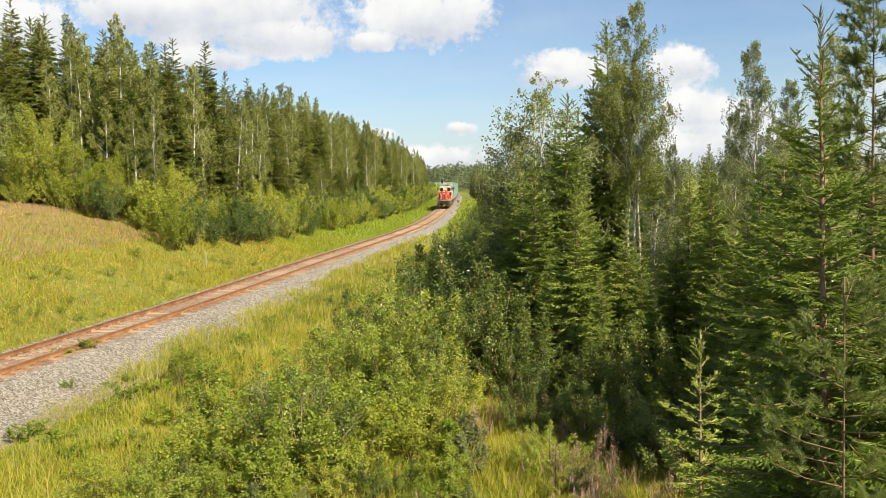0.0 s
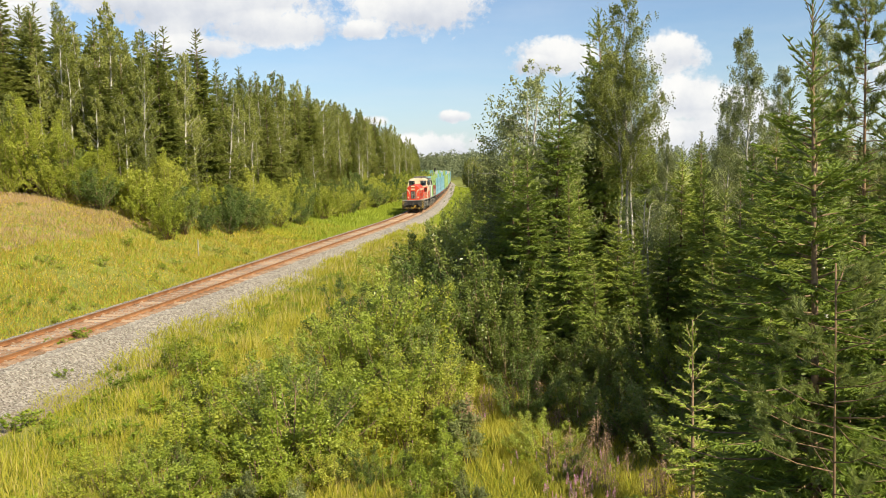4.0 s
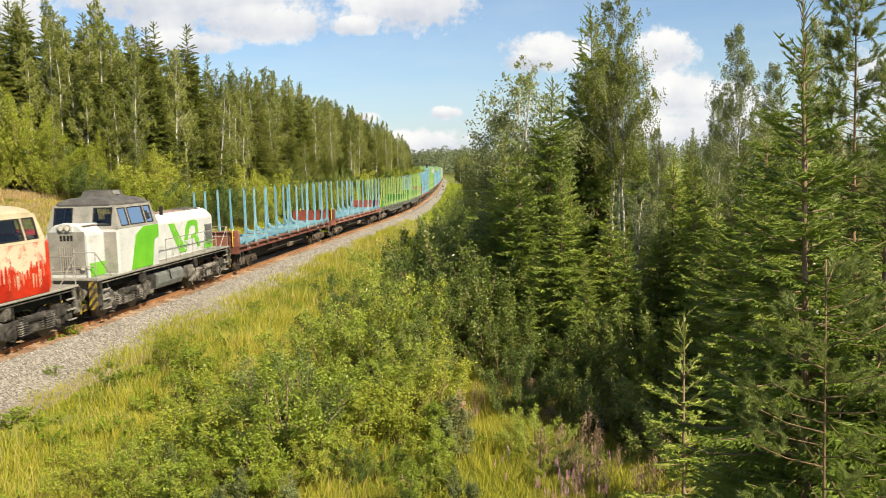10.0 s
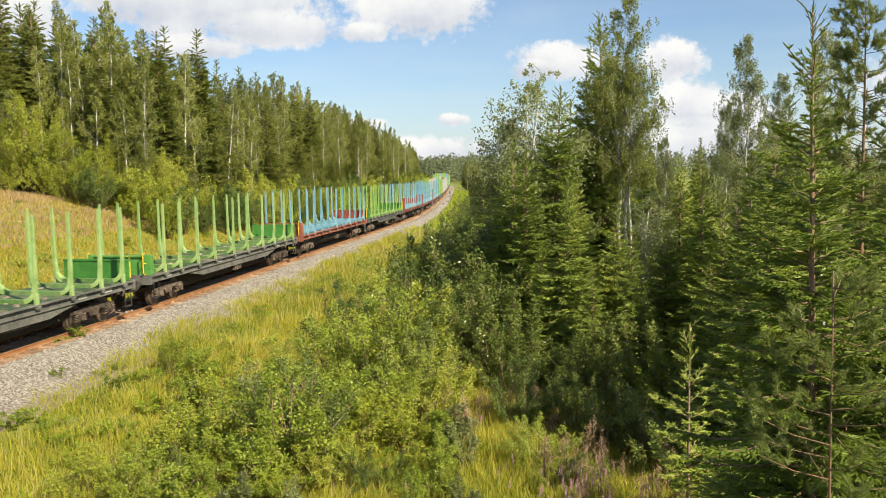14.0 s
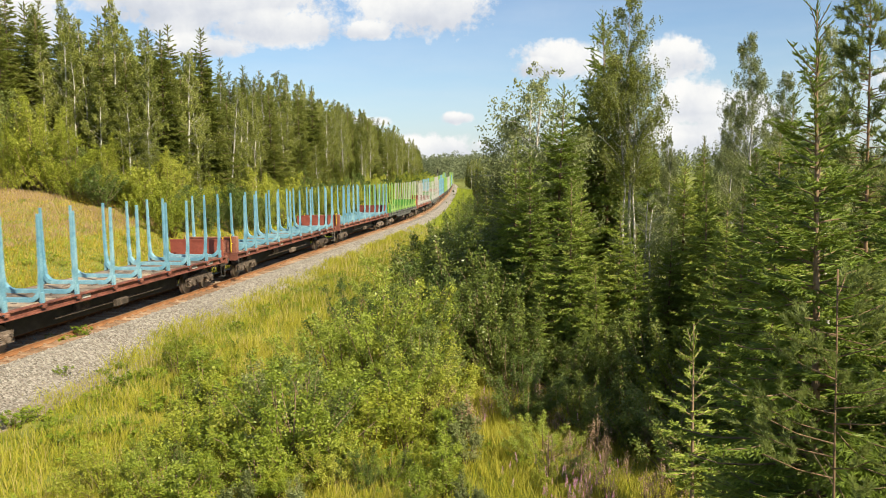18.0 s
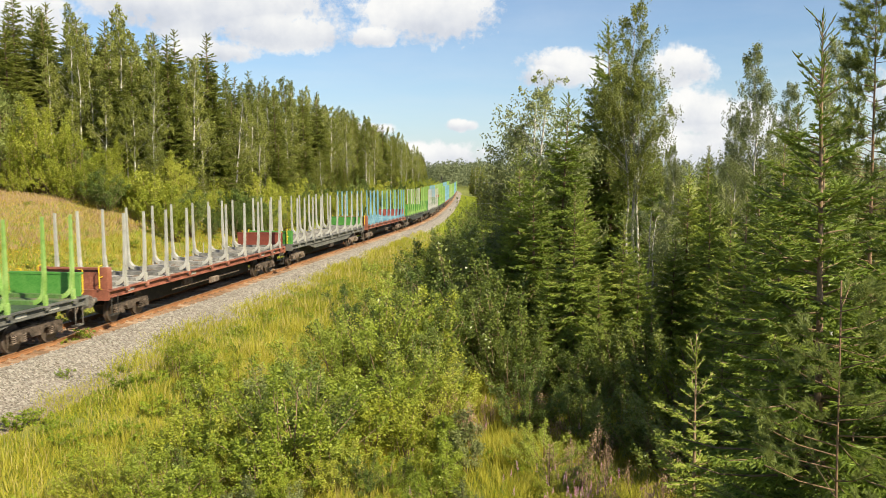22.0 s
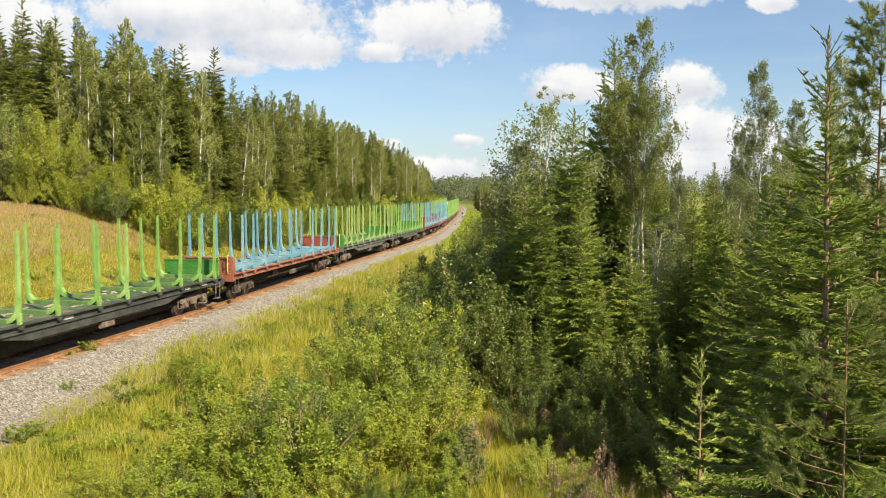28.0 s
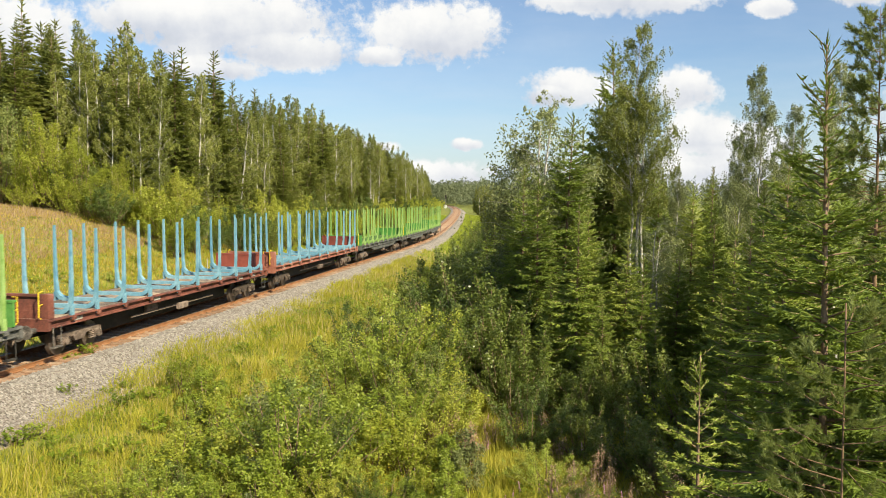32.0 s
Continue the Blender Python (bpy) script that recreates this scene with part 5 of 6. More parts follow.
for i in range(310):
    if i < 180:
        x, y, _z = beside(g.uniform(-8, 46), 3.7 + abs(g.normal(0, 2.2)))
    elif i < 250:
        x, y = at_bearing(g.uniform(-520, 150), g.uniform(15.5, 30))
    else:
        x, y, _z = beside(g.uniform(6, 52), -3.2 - abs(g.normal(0, 5.0)))
    plant("weed%d" % (i % 3), float(x), float(y), g.uniform(0.25, 0.65), wide=g.uniform(1.0, 1.7))

# faded tall weeds at the wood's foot
stock("dead_weed", "faded_weed", "stem", "foliage", bush(111, 1.5, 0.22, 230, 0.024, 7), "bark_dark", "brown_weed", 1.5, "tall faded brown weed gone to seed", "weeds", "faded weeds")
for i in range(46):
    x, y = at_bearing(g.uniform(110, 290), g.uniform(17.0, 22)) if i < 26 else at_bearing(g.uniform(-60, 130), g.uniform(21.5, 25))
    plant("dead_weed", x, y, g.uniform(0.9, 1.7))


def yellow_heads():
    """Yellow flower heads over the cutting's slope and the meadow."""
    h = np.random.default_rng(23)
    n, k = 15000, 260
    c = h.integers(0, k, n)
    s = h.uniform(0, 56, k)[c] + h.normal(0, 0.9, n)
    d = np.where(h.random(k) < 0.85, -h.uniform(4.2, 17, k), h.uniform(4.5, 15, k))[c] + h.normal(0, 0.5, n)
    x, y, _z = beside(s, d)
    p = np.stack([x, y, ground_z(x, y) + h.uniform(0.25, 0.6, n)], -1)
    tagged(put("yellow_flowers", tri_mesh("yellow_flowers", leaf_faces(p, h, 0.030, 0.6), 4), "yellow_flower"), "small yellow flower heads over the grass", "flowers", kind="stuff")


yellow_heads()


def marker_post(x, y, h, label):
    ob = root("marker_post", label, "post", "marker posts", pose(x, y, float(ground_z(x, y)) - 0.1))
    m = Mesh()
    m.tube([(0, 0, 0), (0, 0, h)], [0.045, 0.04], 8)
    m.disc((0, 0, h), (0, 0, 1), 0.045, 0.03, 8)
    part("post", m, "concrete", ob)


x, y, _z = beside(33.5, -6.0)
marker_post(float(x), float(y), 1.25, "pale marker post in the grass beside the track")


def signal_mast(s, d):
    x, y, z = beside(s, d)
    ob = root("signal_mast", "slim distant railway signal mast with small white sign", "signal", "", pose(float(x), float(y), float(ground_z(x, y)), 0, 0, 0))
    m = Mesh()
    m.tube([(0, 0, 0), (0, 0, 6.2)], [0.09, 0.07], 8)
    part("mast", m, "grey", ob)
    h = Mesh()
    h.box(-0.32, 0.32, -0.12, 0.05, 4.9, 6.3, 0.03)
    part("signal_head", h, "black", ob)
    q = Mesh()
    q.box(-0.5, 0.5, -0.16, -0.12, 1.0, 2.2)
    part("sign_plate", q, "white", ob, "small white sign plate")


signal_mast(315, -4.5)

# ---- the train ----
# vehicle space: x forward, y to the left (towards the meadow), z up from the rails


def wheelset(parent, x, r, mat, axle=True):
    for side in (-1, 1):
        m = Mesh()
        y = 0.76 * side
        m.disc((x, y - 0.035 * side, r), (0, 1, 0), r + 0.028, 0.03, 24)
        m.disc((x, y + 0.035 * side, r), (0, 1, 0), r, 0.11, 24)
        m.disc((x, y + 0.10 * side, r), (0, 1, 0), r * 0.34, 0.10, 12)
        part("wheel", m, mat, parent, "worn steel wheel")


def coil_spring(x, y, z0, z1, r, wire, turns, mat, parent):
    """An upright coil spring as one wound wire."""
    sp, k = Mesh(), turns * 8
    sp.tube([(x + r * math.cos(0.7854 * j), y + r * math.sin(0.7854 * j), z0 + (z1 - z0) * j / k) for j in range(k + 1)], wire, 5)
    return part("coil_spring", sp, mat, parent)


def wagon_bogie(parent, x):
    b = Mesh()
    for side in (-1, 1):
        y = 1.02 * side
        # side frame dipping between the axle boxes
        prof = [(x - 1.22, 0.60), (x - 1.22, 0.72), (x - 0.60, 0.79), (x + 0.60, 0.79), (x + 1.22, 0.72), (x + 1.22, 0.60), (x + 0.36, 0.58), (x + 0.26, 0.40), (x - 0.26, 0.40), (x - 0.36, 0.58)]
        b.loft([[(px, y - 0.06, pz) for px, pz in prof], [(px, y + 0.06, pz) for px, pz in prof]])
        for k in (-1, 1):
            b.box(x + 0.9 * k - 0.13, x + 0.9 * k + 0.13, min(y, y + 0.14 * side), max(y, y + 0.14 * side), 0.34, 0.62, 0.03)
            b.disc((x + 0.9 * k, y + 0.17 * side, 0.47), (0, 1, 0), 0.11, 0.07, 12)
            b.box(x + 0.9 * k - 0.34, x + 0.9 * k + 0.34, min(y, y + 0.12 * side), max(y, y + 0.12 * side), 0.33, 0.37)
            b.tube([(x + 1.30 * k, y, 0.36), (x + 1.34 * k, y, 0.70)], 0.03, 6)
    b.box(x - 0.22, x + 0.22, -1.05, 1.05, 0.52, 0.84, 0.04)
    bog = part("bogie", b, "rust", parent, "rusty four-wheel bogie")
    for side in (-1, 1):
        for k in (-1.14, -0.66, 0.66, 1.14):
            coil_spring(x + k, 1.09 * side, 0.36, 0.62, 0.072, 0.020, 4, "rust", bog)
    for k in (-0.9, 0.9):
        wheelset(bog, x + k, 0.46, "steel")
    return bog


STAKES_X = [8.0, 6.55, 4.78, 2.92, 0.64, -1.2, -3.48, -5.34, -7.11, -8.56]


def timber_wagon(name_label, stake, frame_mat, floor, panel, rail_mat):
    w = root("timber_wagon", name_label, "railway wagon", "wagons of the timber train")
    f = Mesh()
    for side in (-1, 1):
        # sole bars, deeper in the middle
        deep = 0.76 if frame_mat == "deck_dark" else 0.95
        prof = [(-9.3, 1.22), (9.3, 1.22), (9.3, 1.0), (6.0, 0.98), (4.2, deep), (-4.2, deep), (-6.0, 0.98), (-9.3, 1.0)]
        f.loft([[(px, side * 1.30, pz) for px, pz in prof], [(px, side * 1.24, pz) for px, pz in prof]])
        f.box(-9.3, 9.3, min(side * 1.42, side * 1.24), max(side * 1.42, side * 1.24), 1.19, 1.25, 0.01)
        f.box(-9.3, 9.3, min(side * 1.36, side * 1.24), max(side * 1.36, side * 1.24), 0.96, 1.0, 0.01)
    for k in (-1, 1):
        f.box(min(k * 9.18, k * 9.32), max(k * 9.18, k * 9.32), -1.40, 1.40, 0.92, 1.28, 0.02)
        f.box(min(k * 9.3, k * 8.9), max(k * 9.3, k * 8.9), -0.25, 0.25, 0.78, 0.98, 0.02)
    # sill made deep and black to supply the dark shade under the wagon
    cs = Mesh()
    cs.box(-9.2, 9.2, -0.30, 0.30, 0.66, 1.18)
    cs.box(-5.6, 5.6, -0.62, 0.62, 0.34, 1.10, 0.03)
    part("centre_sill", cs, "black", w, "centre sill with brake gear, black and deepened for underfloor shade")
    for px in STAKES_X:
        for side in (-1, 1):
            f.box(px - 0.09, px + 0.09, min(1.40 * side, 1.46 * side), max(1.40 * side, 1.46 * side), 1.09, 1.20, 0.015)
    for px in (-7.1, -4, -2, 0, 2, 4, 7.1):
        f.box(px - 0.1, px + 0.1, -1.26, 1.26, 0.92, 1.18)
    part("underframe", f, frame_mat, w, "weathered steel underframe")
    edges = [9.25] + [(STAKES_X[i] + STAKES_X[i + 1]) / 2 for i in range(9)] + [-9.25]
    for i in range(10):
        d = Mesh()
        d.box(edges[i + 1] + 0.03, edges[i] - 0.03, -1.24, 1.24, 1.20, 1.275)
        part("floor_plate", d, floor, w, "worn floor plate strewn with bark" if i == 0 else "")
    bk = Mesh()
    g = np.random.default_rng(8)
    for i in range(60):
        x, y, a = g.uniform(-8.8, 8.8), g.uniform(-1.0, 1.0), g.uniform(0, 3.14)
        l, q = g.uniform(0.12, 0.5), g.uniform(0.03, 0.10)
        c, s_ = math.cos(a), math.sin(a)
        z = 1.277
        bk.loft([[(x - l * c + q * s_, y - l * s_ * 0.5 - q * c, z), (x - l * c - q * s_, y - l * s_ * 0.5 + q * c, z), (x - l * c, y - l * s_ * 0.5, z + 0.03)],
                 [(x + l * c + q * s_, y + l * s_ * 0.5 - q * c, z), (x + l * c - q * s_, y + l * s_ * 0.5 + q * c, z), (x + l * c, y + l * s_ * 0.5, z + 0.03)]])
    tagged(part("bark_litter", bk, "floor_wood", w, "loose bark and splinters"), kind="stuff")
    # one bunk: a cross beam curving up into two tapered stakes
    stakes = []
    for side in (-1, 1):
        st = Mesh()
        path = [(1.0 * side, 1.345, 0.125), (1.12 * side, 1.37, 0.12), (1.22 * side, 1.45, 0.108), (1.31 * side, 1.62, 0.088), (1.345 * side, 2.1, 0.072), (1.355 * side, 3.0, 0.056), (1.36 * side, 4.14 if stake == "stake_white" else 4.25, 0.034)]
        rings = []
        for i, (y, z, hw) in enumerate(path):
            y2, z2, _h = path[min(i + 1, len(path) - 1)]
            y1, z1, _h = path[max(i - 1, 0)]
            ty, tz = y2 - y1, z2 - z1
            ln = math.hypot(ty, tz)
            ny, nz = -tz / ln, ty / ln
            th = 0.075 if i < 3 else 0.062 - 0.004 * i
            rings.append([(-hw, y - ny * th, z - nz * th), (hw, y - ny * th, z - nz * th), (hw, y + ny * th, z + nz * th), (-hw, y + ny * th, z + nz * th)])
        st.loft(rings)
        st.box(-0.075, 0.075, min(1.315 * side, 1.40 * side), max(1.315 * side, 1.40 * side), 1.14, 1.60, 0.012)
        stakes.append(st.data("stake"))
    bb = Mesh()
    bb.box(-0.135, 0.135, -1.02, 1.02, 1.275, 1.40, 0.01)
    beam = bb.data("bunk_beam")
    for x in STAKES_X:
        for me in stakes:
            ob = put("stake", me, stake, w)
            ob.location = (x, 0, 0)
        ob = put("bunk_beam", beam, {"stake_white": "floor_grey", "stake_green": "bunk_green", "stake_pale": "bunk_green"}.get(stake, stake), w)
        ob.location = (x, 0, 0)
    # end walls, the one at the front end full, with handrails
    e = Mesh()
    e.box(-9.12, -9.02, -1.30, 1.30, 1.27, 2.05, 0.02)
    for y in (-0.65, 0, 0.65):
        e.box(-9.17, -9.12, y - 0.04, y + 0.04, 1.27, 2.05)
    e.box(-9.2, -9.0, -1.32, 1.32, 2.02, 2.09, 0.01)
    part("end_wall", e, panel, w, "ribbed steel end wall")
    e2 = Mesh()
    e2.box(9.05, 9.13, -1.30, 1.30, 1.27, 2.02, 0.02)
    for side in (-1, 1):
        e2.box(8.92, 9.22, min(1.05 * side, 1.34 * side), max(1.05 * side, 1.34 * side), 1.26, 2.08, 0.02)
    e2.box(9.0, 9.2, -1.32, 1.32, 2.0, 2.07, 0.01)
    part("end_wall", e2, rail_mat, w, "painted end wall with corner posts")
    for k in (-1, 1):
        for side in (-1, 1):
            h = Mesh()
            x, y = k * 9.42, side * 1.15
            h.tube([(x - 0.1 * k, y, 1.3), (x, y, 1.35), (x, y, 2.15), (x - 0.2 * k, y, 2.18)], 0.022, 6)
            h.tube([(x - 0.2 * k, y, 1.75), (x, y, 1.75)], 0.02, 6)
            part("handrail", h, "yellow", w, "yellow grab rail")
        for side in (-1, 1):
            bf = Mesh()
            bf.disc((k * 9.52, side * 0.95, 1.04), (1, 0, 0), 0.10, 0.42, 12)
            bf.disc((k * 9.74, side * 0.95, 1.04), (1, 0, 0), 0.23, 0.05, 16)
            part("buffer", bf, "dusty", w, "round steel buffer")
        cp = Mesh()
        cp.box(min(k * 9.3, k * 9.85), max(k * 9.3, k * 9.85), -0.11, 0.11, 0.90, 1.12, 0.03)
        cp.tube([(k * 9.35, 0.32, 0.95), (k * 9.6, 0.34, 0.55), (k * 9.85, 0.34, 0.75)], 0.03, 6)
        part("coupler", cp, "rust", w)
        for side in (-1, 1):
            stp = Mesh()
            stp.box(min(k * 9.05, k * 8.6), max(k * 9.05, k * 8.6), min(1.22 * side, 1.40 * side), max(1.22 * side, 1.40 * side), 0.42, 0.46)
            stp.tube([(k * 9.03, 1.36 * side, 0.45), (k * 9.03, 1.36 * side, 1.0)], 0.018, 5)
            stp.tube([(k * 8.62, 1.36 * side, 0.45), (k * 8.62, 1.36 * side, 1.0)], 0.018, 5)
            part("step", stp, "dusty", w)
        wagon_bogie(w, k * 7.1)
    br = Mesh()
    br.disc((1.6, 0.55, 0.72), (1, 0, 0), 0.19, 0.9, 12)
    br.disc((-1.4, -0.4, 0.70), (1, 0, 0), 0.15, 0.7, 12)
    br.box(-3.6, 3.6, 0.9, 0.96, 0.62, 0.68)
    br.box(-0.5, 0.3, 1.1, 1.24, 0.5, 0.75, 0.03)
    part("brake_gear", br, "rust", w, "brake cylinders and rods")
    for x in (-7.6, -6.0, 2.3, 7.6):
        pl = Mesh()
        pl.box(x - 0.25, x + 0.25, 1.305, 1.312, 1.03, 1.15)
        part("marking_plate", pl, "stake_white", w, "pale marking plate with illegible lines")
    # the deck stands a hand's width higher over the bogies, and a little wider
    done = set()
    for ob in w.children:
        if ob.name.split(".")[0] in ("buffer", "coupler", "bogie") or ob.data.name in done:
            continue
        done.add(ob.data.name)
        for v in ob.data.vertices:
            v.co.z += 0.13 * min(1, max(0, (v.co.z - 0.7) / 0.3)) * (1 - min(1, max(0, (v.co.z - 2.2) / 2)))
            v.co.y *= 1.045
    return w


LIVERY = {
    "blue": ("timber wagon with light blue stakes on an oxide-red frame", "stake_blue", "deck_red", "floor_wood", "panel_red", "deck_red"),
    "blue2": ("timber wagon with light blue stakes on an orange-red frame", "stake_blue", "deck_orange", "floor_grey", "panel_red", "deck_orange"),
    "green": ("timber wagon with green stakes on a dark grey frame", "stake_green", "deck_dark", "floor_green", "panel_green", "panel_green"),
    "pale": ("timber wagon with pale green stakes on a dark grey frame", "stake_pale", "deck_dark", "floor_green", "panel_green", "panel_green"),
    "white": ("timber wagon with bare alloy stakes on an orange-red frame", "stake_white", "deck_orange", "floor_grey", "panel_red", "deck_orange"),
    "grey": ("timber wagon with bare alloy stakes on a dark grey frame", "stake_white", "deck_dark", "floor_grey", "panel_green", "panel_green"),
}
ORDER = ["blue", "blue", "pale", "pale", "blue2", "green", "blue", "blue", "blue", "green", "white", "grey",
         "blue2", "green", "grey", "green", "blue2", "pale", "green", "blue", "blue2", "green", "green", "green"]


def loco(first):
    """A centre-cab diesel, its long hood towards +x; the second one runs short hood first."""
    if first:
        w = root("diesel_locomotive", "red and cream diesel locomotive with peeling paint", "locomotive", "locomotives of the timber train")
        hood, cab, roof, hoodroof, low, band = "red", "cream", "cream", "red", "peeled", "cream"
    else:
        w = root("diesel_locomotive", "white and green diesel locomotive with sooty roof", "locomotive", "locomotives of the timber train")
        hood, cab, roof, hoodroof, low, band = "white", "grey", "roof", "roof_brown", "white", "green"
    L = 6.6
    f = Mesh()
    f.box(-6.0, 6.0, -1.02, 1.02, 1.05, 1.42, 0.03)
    for k in (-1, 1):
        f.box(min(k * 5.9, k * 6.1), max(k * 5.9, k * 6.1), -1.46, 1.46, 1.00, 1.46, 0.02)
    part("underframe", f, "black", w, "black steel underframe")
    fp = Mesh()
    fp.box(-6.05, 6.05, -1.47, 1.47, 1.42, 1.50, 0.02)
    part("footplate", fp, "grey", w, "dusty grey walkway with raised edge")
    # hoods: upright sides, slanting shoulders, a flat top
    prof = [(-0.86, 1.50), (0.86, 1.50), (0.86, 3.00), (0.82, 3.09), (0.54, 3.35), (0.44, 3.40), (-0.44, 3.40), (-0.54, 3.35), (-0.82, 3.09), (-0.86, 3.00)]

    def hood_rings(stations):
        return [[(x, y * k, 2.4 + (z - 2.4) * (k if z > 2.4 else 1)) for y, z in prof] for x, k in stations]
    lh = Mesh()
    lh.loft(hood_rings(((-1.25, 1.0), (5.42, 1.0), (5.51, 0.985), (5.55, 0.955))))
    longh = part("long_hood", lh, hood, w, "long engine hood")
    sh = Mesh()
    sh.loft(hood_rings(((-5.5, 0.955), (-5.46, 0.985), (-5.38, 1.0), (-4.2, 1.0))))
    shorth = part("short_hood", sh, hood, w, "short hood")
    for x0, x1, hy, z1 in ((-1.15, 0.55, 0.46, 3.50), (0.75, 2.35, 0.42, 3.455), (2.5, 3.4, 0.40, 3.45)):
        tp = Mesh()
        tp.loft([[(x0, -hy, 3.39), (x1, -hy, 3.39), (x1, hy, 3.39), (x0, hy, 3.39)], [(x0 + 0.06, -hy + 0.05, z1), (x1 - 0.06, -hy + 0.05, z1), (x1 - 0.06, hy - 0.05, z1), (x0 + 0.06, hy - 0.05, z1)]])
        part("roof_panel", tp, hoodroof if not first else "red", longh, "raised hood roof hatch")
    fan = Mesh()
    fan.box(3.6, 5.0, -0.40, 0.40, 3.40, 3.45, 0.02)
    for i in range(9):
        fan.box(3.68 + 0.145 * i, 3.74 + 0.145 * i, -0.36, 0.36, 3.45, 3.48)
    part("roof_grille", fan, "roof", longh, "dark roof grille")
    # doors along the hoods, as raised panels, the louvred one next to the nose
    for side in (-1, 1):
        y = 0.86 * side
        for i in range(8):
            x = -1.15 + i * 0.82
            if i > 6:
                lv = Mesh()
                lv.box(x, x + 0.80, min(y, y + 0.02 * side), max(y, y + 0.02 * side), 1.66, 2.66)
                for j in range(12):
                    lv.box(x + 0.05, x + 0.75, min(y + 0.015 * side, y + 0.045 * side), max(y + 0.015 * side, y + 0.045 * side), 1.71 + 0.078 * j, 1.745 + 0.078 * j)
                part("louvre_panel", lv, "red_dark" if first else "tank", longh, "dark louvred radiator panel")
                continue
            dr = Mesh()
            dr.box(x, x + 0.77, min(y, y + 0.024 * side), max(y, y + 0.024 * side), 1.62, 2.96)
            dr.box(x + 0.66, x + 0.70, min(y, y + 0.045 * side), max(y, y + 0.045 * side), 2.16, 2.34)
            for z in (1.85, 2.62):
                dr.box(x + 0.01, x + 0.05, min(y, y + 0.04 * side), max(y, y + 0.04 * side), z, z + 0.12)
            if i in (1, 4):
                for j in range(7):
                    dr.box(x + 0.12, x + 0.60, min(y + 0.02 * side, y + 0.04 * side), max(y + 0.02 * side, y + 0.04 * side), 1.72 + 0.06 * j, 1.75 + 0.06 * j)
            part("hood_door", dr, hood, longh)
        bd = Mesh()
        y = 0.862 * side

        def decal(pts):
            bd.loft([[(px, y + 0.026 * side, pz) for px, pz in pts], [(px, y + 0.033 * side, pz) for px, pz in pts]])
        if first:
            decal([(-1.25, 2.72), (5.40, 2.72), (5.40, 2.97), (-1.25, 2.97)])
            part("paint_band", bd, band, longh, "cream band along the hood's shoulder")
            # it sweeps down over the nose beside the grille
            nw = Mesh()
            outer = [(0.86, 2.97), (0.74, 2.92), (0.61, 2.79), (0.51, 2.58), (0.46, 2.34), (0.44, 2.15)]
            inner = [(0.86, 2.78), (0.77, 2.74), (0.67, 2.64), (0.58, 2.48), (0.52, 2.30), (0.47, 2.15)]
            for a in range(5):
                q = [outer[a], outer[a + 1], inner[a + 1], inner[a]]
                nw.loft([[(5.551, py * side * 0.95, pz) for py, pz in q], [(5.558, py * side * 0.95, pz) for py, pz in q]])
            part("nose_band", nw, band, longh, "cream band sweeping down the nose")
        else:
            # the painted mark: a green slanted wedge and a looped stroke, plain shapes
            decal([(0.80, 2.96), (1.32, 2.96), (2.26, 1.92), (2.12, 1.62), (1.76, 1.62)])
            decal([(2.12, 1.62), (2.46, 1.62), (2.86, 2.58), (3.06, 2.68), (3.06, 2.98), (2.74, 2.95), (2.48, 2.74)])
            decal([(3.06, 2.72), (3.40, 2.72), (3.50, 2.62), (3.50, 2.44), (3.40, 2.34), (3.72, 2.26), (3.82, 2.42), (3.82, 2.74), (3.66, 2.94), (3.40, 2.98), (3.06, 2.98)])
            decal([(3.02, 2.34), (3.40, 2.34), (3.72, 2.26), (3.98, 1.72), (3.64, 1.72), (3.36, 2.14), (2.96, 2.14)])
            decal([(4.35, 1.55), (5.40, 1.55), (5.40, 1.92), (4.35, 1.92)])
            part("painted_mark", bd, "green", longh, "bright green painted shapes")
        # seams down the hood's shoulders
        for x in (-0.4, 1.25, 2.9, 4.55):
            sm = Mesh()
            sm.tube([(x, 0.865 * side, 2.98), (x, 0.825 * side, 3.095), (x, 0.545 * side, 3.356)], 0.011, 4)
            part("hood_seam", sm, hood, longh)
    # ends: grille, lamps, number bars
    for k, hd, xe in ((1, longh, 5.55), (-1, shorth, -5.5)):
        gr = Mesh()
        for i in range(7):
            y = -0.27 + 0.09 * i
            gr.box(min(xe, xe + 0.05 * k), max(xe, xe + 0.05 * k), y - 0.013, y + 0.013, 1.72, 2.62)
        part("end_grille", gr, "grey", hd, "vertical slatted grille")
        back = Mesh()
        back.box(min(xe, xe + 0.012 * k), max(xe, xe + 0.012 * k), -0.32, 0.32, 1.68, 2.66)
        part("grille_back", back, "black", hd)
        pod = Mesh()
        pod.loft([[(xe - 0.30 * k, y, z) for y, z in ((-0.30, 3.20), (0.30, 3.20), (0.30, 3.38), (0.22, 3.46), (-0.22, 3.46), (-0.30, 3.38))],
                  [(xe + 0.045 * k, y, z) for y, z in ((-0.30, 3.14), (0.30, 3.14), (0.30, 3.36), (0.22, 3.43), (-0.22, 3.43), (-0.30, 3.36))]])
        part("lamp_pod", pod, hood, hd, "raised twin-lamp housing")
        for y, z, r, on in ((-0.13, 3.285, 0.085, first and k > 0), (0.13, 3.285, 0.085, first and k > 0), (-0.66, 1.84, 0.062, first and k > 0), (0.66, 1.84, 0.062, first and k > 0)):
            ml = Mesh()
            ml.disc((xe + 0.04 * k, y, z), (1, 0, 0), r + 0.03, 0.12, 16)
            hl = part("headlight", ml, "grey", hd, "round headlight")
            m2 = Mesh()
